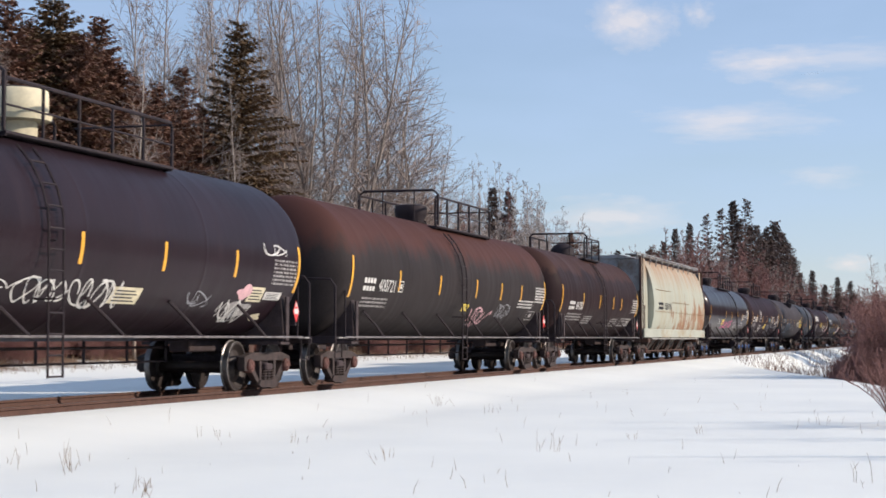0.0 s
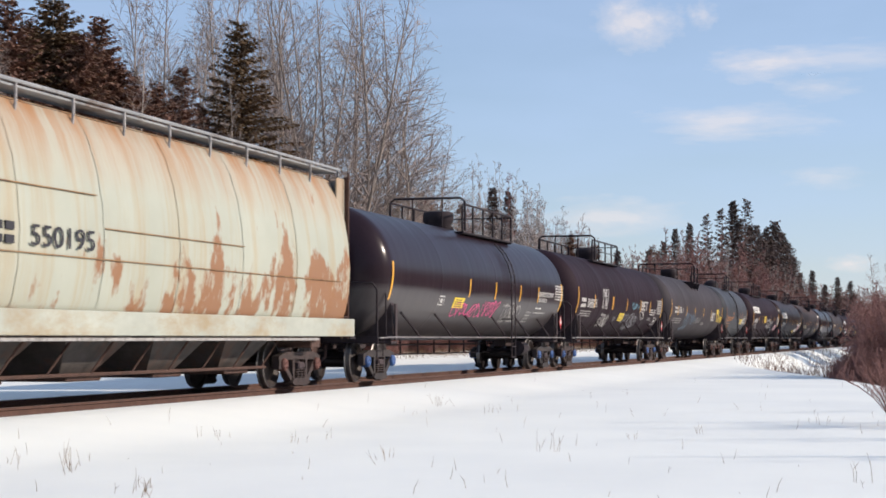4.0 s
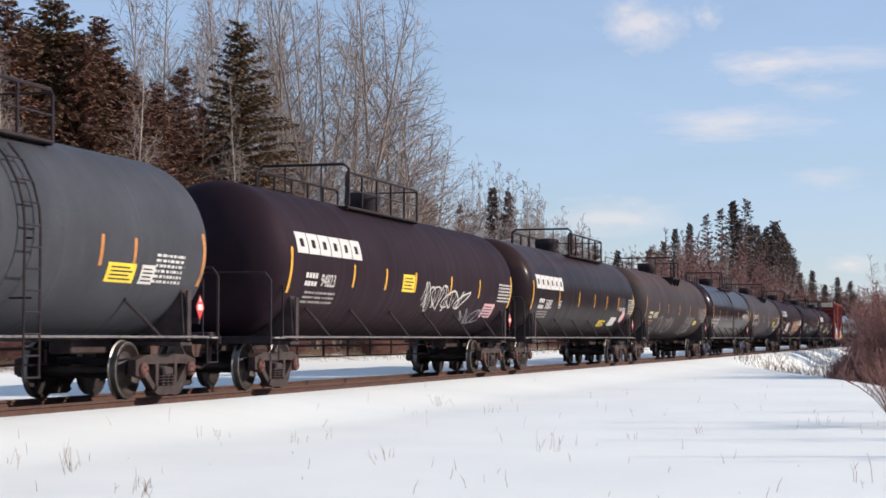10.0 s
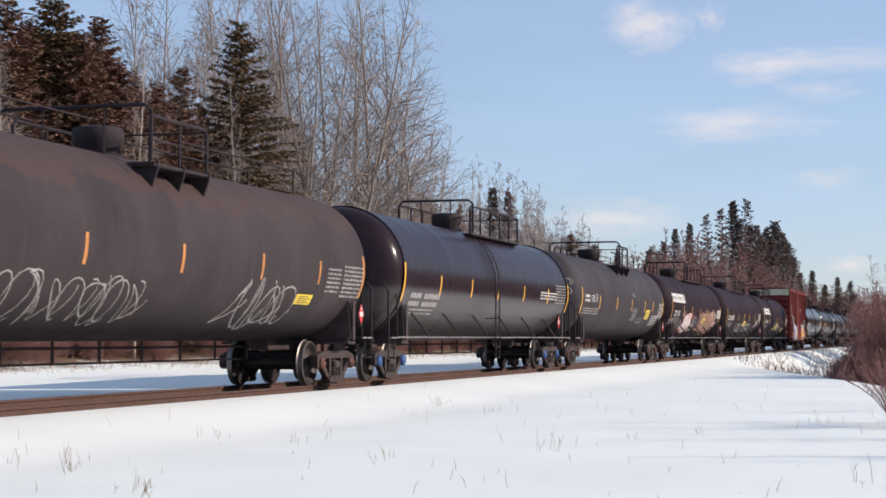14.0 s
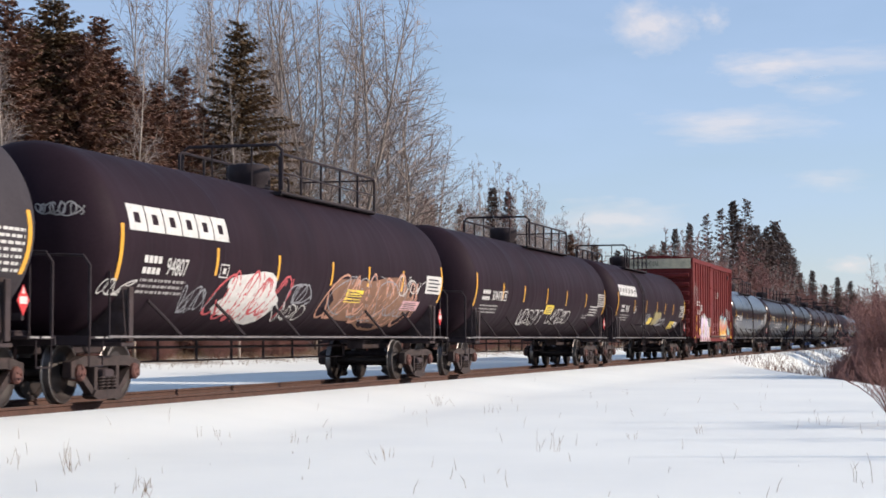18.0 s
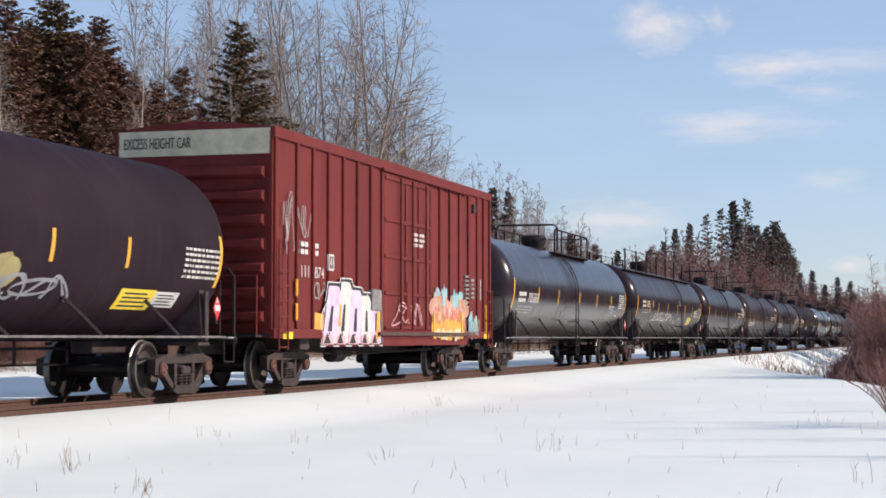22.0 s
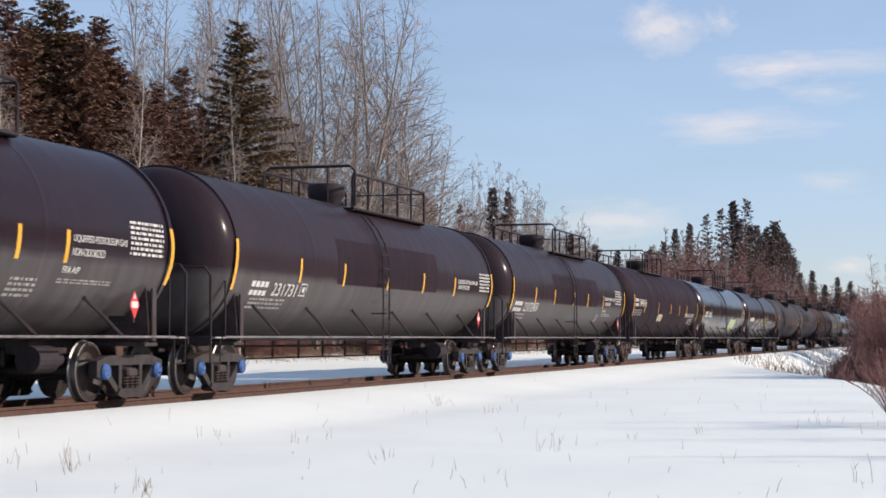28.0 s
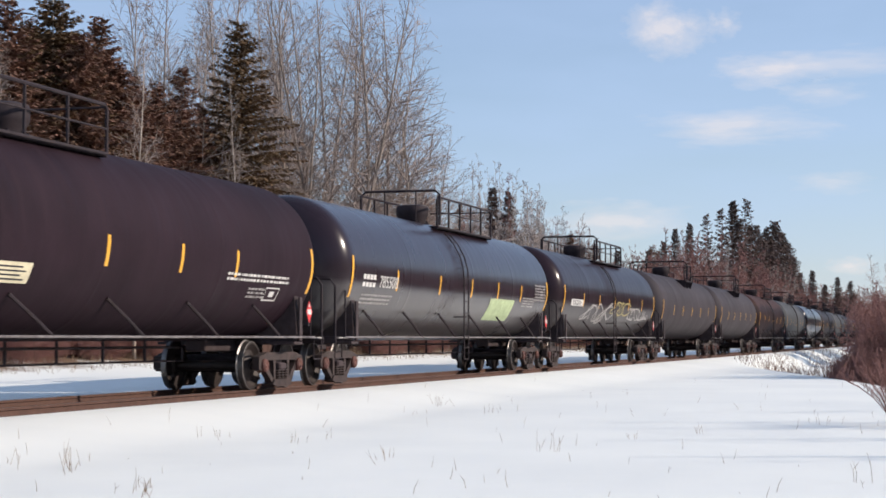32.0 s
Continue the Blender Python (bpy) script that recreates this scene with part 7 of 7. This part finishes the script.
    label(c, -7.74, 2.04, -5.84, 2.26, "white", True)
    scrawl(c, -5.17, 1.51, -0.08, 2.24, 5, "white_worn", 0.08)
    scrawl(c, -0.29, 1.80, 2.84, 2.32, 3, "yellow_spray", 0.08)
    scrawl(c, 3.22, 1.63, 7.46, 2.17, 4, "white_worn", 0.08)


decorate()


# ---- field growth ----
def stalks(name, label, col, spots, seed, lean=0.25, r=0.003, branch=0.4):
    """Dead stalks standing out of the snow, as one body of stuff; spots are (x, y, height)."""
    rng = random.Random(seed)
    g = Geo()
    for x, y, h in spots:
        z = ground_height(x, y) - 0.03
        d = Vector((rng.gauss(0, lean), rng.gauss(0, lean), 1)).normalized()
        a = Vector((x, y, z))
        b = a + d * h * 0.6
        e = b + (d + Vector((rng.gauss(0, .25), rng.gauss(0, .25), 0))).normalized() * h * 0.4
        g.tube(a, b, r, 3, r * 0.8, False).tube(b, e, r * 0.8, 3, r * 0.4, False)
        if rng.random() < branch:
            g.tube(b, b + Vector((rng.gauss(0, .5), rng.gauss(0, .5), 0.7)) * h * 0.3, r * 0.6, 3, r * 0.3, False)
    ob = link_part(name, g.mesh(name, False, False), M[col])
    return tagged(ob, label, "dry grass", kind="stuff")


def build_growth():
    rng = random.Random(9)
    # sparse stubble in the open field
    pts = []
    for b, r, n, h in ((16.3, 33.5, 9, 0.3), (13.0, 20.3, 3, 0.28), (12.4, 20.0, 4, 0.3), (2.9, 16.1, 3, 0.42), (25.9, 14.8, 14, 0.22), (28.2, 17.4, 12, 0.28), (18.4, 18.6, 5, 0.2),
                       (3.9, 27.0, 6, 0.2), (17.2, 31.0, 4, 0.2), (14.6, 31, 6, 0.22), (23.4, 23.0, 6, 0.2), (20.9, 22.0, 5, 0.2), (10.0, 23.0, 4, 0.2), (29.6, 19.0, 6, 0.2), (8.0, 24, 4, 0.2)):
        for i in range(n):
            x, y = spot(b + rng.gauss(0, 0.25), r + rng.gauss(0, 0.5))
            pts.append((x, y, h * rng.uniform(0.5, 1.1)))
    for i in range(130):
        x, y = spot(rng.uniform(0, 31), 14 + 40 * rng.random() ** 1.3)
        if y < -2.2:
            pts.append((x, y, rng.uniform(0.05, 0.2)))
    stalks("grass_stubble", "sparse dead stalks standing in the snow field", "dry_grass", pts, 5)
    # dense weeds on the hollow's far bank and under the shrubs
    pts = []
    for i in range(2400):
        x = rng.uniform(58, 170)
        y = rng.uniform(-11, -2.4)
        into = (x - (40 + (y + 13.2) / 0.222)) * 0.2165
        if into > 0.6 and noise.noise((x * 0.13, y * 0.5, 3)) > -0.12:
            pts.append((x, y, rng.uniform(0.2, 0.75)))
    stalks("bank_weeds", "brown dead weeds on the snowy bank by the line", "bark_brown", pts, 6, 0.45, 0.011, 0.9)
    pts = [(rng.uniform(25, 150), 11.0 + 4.5 * rng.random() ** 0.7, rng.uniform(0.1, 0.42) * rng.uniform(0.5, 1.2)) for i in range(9000)]
    stalks("verge_grass", "tall dead grass along the wood's edge", "dry_grass", pts, 7, 0.5, 0.006, 0.7)


build_growth()


def shrub(x, y, h, stems, seed, spread=0.9, r=0.008):
    rng = random.Random(seed)
    t = thing("shrub", "leafless shrub with thin reddish-brown arching stems", "shrub", "shrubs beside the field", pose(x, y, ground_height(x, y) - 0.03))
    for s in range(stems):
        a, out = rng.uniform(0, 6.283), rng.uniform(0.25, 1.0) * spread
        g = Geo()
        pts = [Vector((0, 0, 0)) + Vector((math.cos(a), math.sin(a), 0)) * out * h * u ** 1.5 + Vector((0, 0, h * (1.25 * u - 0.45 * u * u * out))) for u in (0, 0.2, 0.4, 0.6, 0.8, 1.0)]
        g.path(pts, [r * (1 - 0.16 * i) for i in range(6)], 4)
        for k in range(7):
            i = rng.randint(1, 4)
            q = pts[i].lerp(pts[i + 1], rng.random())
            d = Vector((rng.gauss(0, .5), rng.gauss(0, .5), 0.7)).normalized()
            g.tube(q, q + d * h * rng.uniform(0.12, 0.3), r * 0.5, 3, r * 0.25, False)
        part("stem", g, M["twig_red"], t)


def build_shrubs():
    rng = random.Random(3)
    shrub(*spot(1.72, 26.6), 1.0, 40, 1, 1.1, 0.009)
    shrub(*spot(0.9, 27.5), 1.3, 14, 2, 0.9, 0.007)
    for i in range(50):
        b = 0.4 + 3.3 * rng.random()
        tall = float(np.interp(b, (0.4, 1.7, 2.0, 2.4, 3.0, 3.7), (5.0, 3.6, 2.6, 1.7, 1.1, 0.8)))
        plant("bush", b, rng.uniform(58, 100), tall * rng.uniform(0.7, 1.0), i, rng.uniform(0, 360), 1.2, "shrubs beside the field")
    for i in range(16):
        b = rng.uniform(0.2, 2.9)
        plant("sapling", b, rng.uniform(60, 110), rng.uniform(2.2, 3.2) if b > 2.0 else rng.uniform(4.5, 6.0), i, rng.uniform(0, 360), 1.3, "saplings beside the field")


build_shrubs()


# ---- clouds ----
def cloud_material():
    """Soft sunlit vapour: dense in the middle, torn and thin towards the rim."""
    m, n, l, p = nodes_of("cloud")
    n.remove(p)
    tc, mp = n.new("ShaderNodeTexCoord"), n.new("ShaderNodeMapping")
    l.new(tc.outputs["Object"], mp.inputs["Vector"])
    info = n.new("ShaderNodeObjectInfo")
    comb = n.new("ShaderNodeCombineXYZ")
    mul = n.new("ShaderNodeMath")
    mul.operation = 'MULTIPLY'
    mul.inputs[1].default_value = 40
    l.new(info.outputs["Random"], mul.inputs[0])
    l.new(mul.outputs[0], comb.inputs["Z"])
    l.new(comb.outputs[0], mp.inputs["Location"])
    nz = n.new("ShaderNodeTexNoise")
    nz.inputs["Scale"].default_value, nz.inputs["Detail"].default_value, nz.inputs["Roughness"].default_value = 1.7, 6, 0.6
    l.new(mp.outputs[0], nz.inputs["Vector"])
    ln = n.new("ShaderNodeVectorMath")
    ln.operation = 'LENGTH'
    l.new(tc.outputs["Object"], ln.inputs[0])
    s = n.new("ShaderNodeMath")
    s.operation = 'MULTIPLY_ADD'
    l.new(nz.outputs["Fac"], s.inputs[0])
    s.inputs[1].default_value = -1.5
    off = n.new("ShaderNodeMath")
    off.inputs[1].default_value = 0.62
    l.new(ln.outputs["Value"], off.inputs[0])
    l.new(off.outputs[0], s.inputs[2])
    a = ramp_node(n, l, s.outputs[0], [(0.0, 0.62), (0.3, 0.3), (0.75, 0.0)])
    own, thin = n.new("ShaderNodeAttribute"), n.new("ShaderNodeMath")
    own.attribute_type, own.attribute_name = 'OBJECT', "dense"
    thin.operation = 'MULTIPLY'
    l.new(a, thin.inputs[0]), l.new(own.outputs["Fac"], thin.inputs[1])
    a = thin.outputs[0]
    em, tr, mx = n.new("ShaderNodeEmission"), n.new("ShaderNodeBsdfTransparent"), n.new("ShaderNodeMixShader")
    em.inputs["Color"].default_value = (1.0, 0.95, 0.93, 1)
    em.inputs["Strength"].default_value = 0.72
    l.new(a, mx.inputs[0]), l.new(tr.outputs[0], mx.inputs[1]), l.new(em.outputs[0], mx.inputs[2])
    l.new(mx.outputs[0], n["Material Output"].inputs["Surface"])
    return m


M["cloud"] = cloud_material()
CLOUDS = []


def cloud(bearing, rise, wide, tall, drift_b, drift_r, dense=1.0):
    """A far puff of cloud at a bearing and an elevation, in degrees; it drifts by so many degrees in the whole clip."""
    far = 3600.0
    g = Geo()
    n = 28
    rings = [(0.0, 0.0, 0.0)]
    for k in (0.35, 0.7, 1.0):
        rings += [(k * math.cos(2 * math.pi * i / n), k * math.sin(2 * math.pi * i / n), 0.25 * (1 - k * k)) for i in range(n)]
    fs = [(0, 1 + i, 1 + (i + 1) % n) for i in range(n)]
    for s in (0, 1):
        fs += [(1 + s * n + i, 1 + s * n + n + i, 1 + s * n + n + (i + 1) % n, 1 + s * n + (i + 1) % n) for i in range(n)]
    g.add(rings, fs)
    ob = link_part("cloud", g.mesh("cloud", "all", False), M["cloud"])
    ob["dense"] = dense
    ob.scale = (far * math.tan(radians(wide)) / 2 * 1.65, far * math.tan(radians(tall)) / 2 * 1.65, 60)
    tagged(ob, "small white fair-weather cloud in the blue sky", "cloud", "clouds", "structure")

    def at(b, r):
        x, y = spot(b, far)
        p = Vector((x, y, EYE[2] + far * math.tan(radians(r))))
        d = p - Vector(EYE)
        q = (-d).to_track_quat("Z", "Y").to_matrix().to_4x4()
        return Matrix.Translation(p) @ q
    CLOUDS.append((ob, at(bearing, rise), at(bearing + drift_b, rise + drift_r)))


cloud(9.86, 10.34, 2.23, 1.40, -1.15, -0.25, 1.00)
cloud(7.68, 10.52, 0.84, 0.74, -0.86, -0.33, 0.60)
cloud(5.74, 8.89, 2.79, 0.89, -0.23, -0.22, 0.90)
cloud(2.96, 9.06, 4.84, 0.74, 0.18, -0.21, 0.50)
cloud(6.58, 7.04, 4.66, 0.97, -0.15, -0.15, 0.80)
cloud(3.86, 8.06, 2.23, 0.63, -0.18, -0.19, 0.50)
cloud(3.80, 5.22, 2.05, 0.63, -0.26, -0.19, 0.45)
cloud(10.54, 4.02, 3.54, 0.97, -0.18, -0.15, 0.80)
cloud(2.95, 2.41, 1.12, 0.48, 0.00, -0.08, 0.90)


def motions():
    """Every car rolls along the rails at one even speed, its wheels turning while it is near; the clouds drift."""
    for c in CARS:
        x = c.location.x
        walk(c, [(0.0, pose(x, 0, 0)), (32.0, pose(x - SPEED * 32.0, 0, 0))])
    step = math.degrees(SPEED / FPS / WHEEL_R)
    for car, local, turning, flip in SPINNERS:
        x = car["start"] + local
        f0, f1 = math.ceil((x - 75.0) / SPEED * FPS), math.floor((x - 20.0) / SPEED * FPS)
        f0, f1 = max(1, f0), min(32 * FPS - 1, f1)
        if f1 - f0 < 2:
            continue
        way = 1 if flip else -1
        for ob in turning:
            p = ob.location.copy()
            base = ob.matrix_basis.to_3x3().to_4x4()
            at = lambda k: Matrix.Translation(p) @ Matrix.Rotation(radians(way * step * k), 4, 'Y') @ base
            walk(ob, [(0.0, at(0))] + [(k / FPS, at(k - f0)) for k in range(f0, f1)] + [(32.0, at(f1 - 1 - f0))])
    for ob, a, b in CLOUDS:
        walk(ob, [(0.0, a), (32.0, b)])


motions()
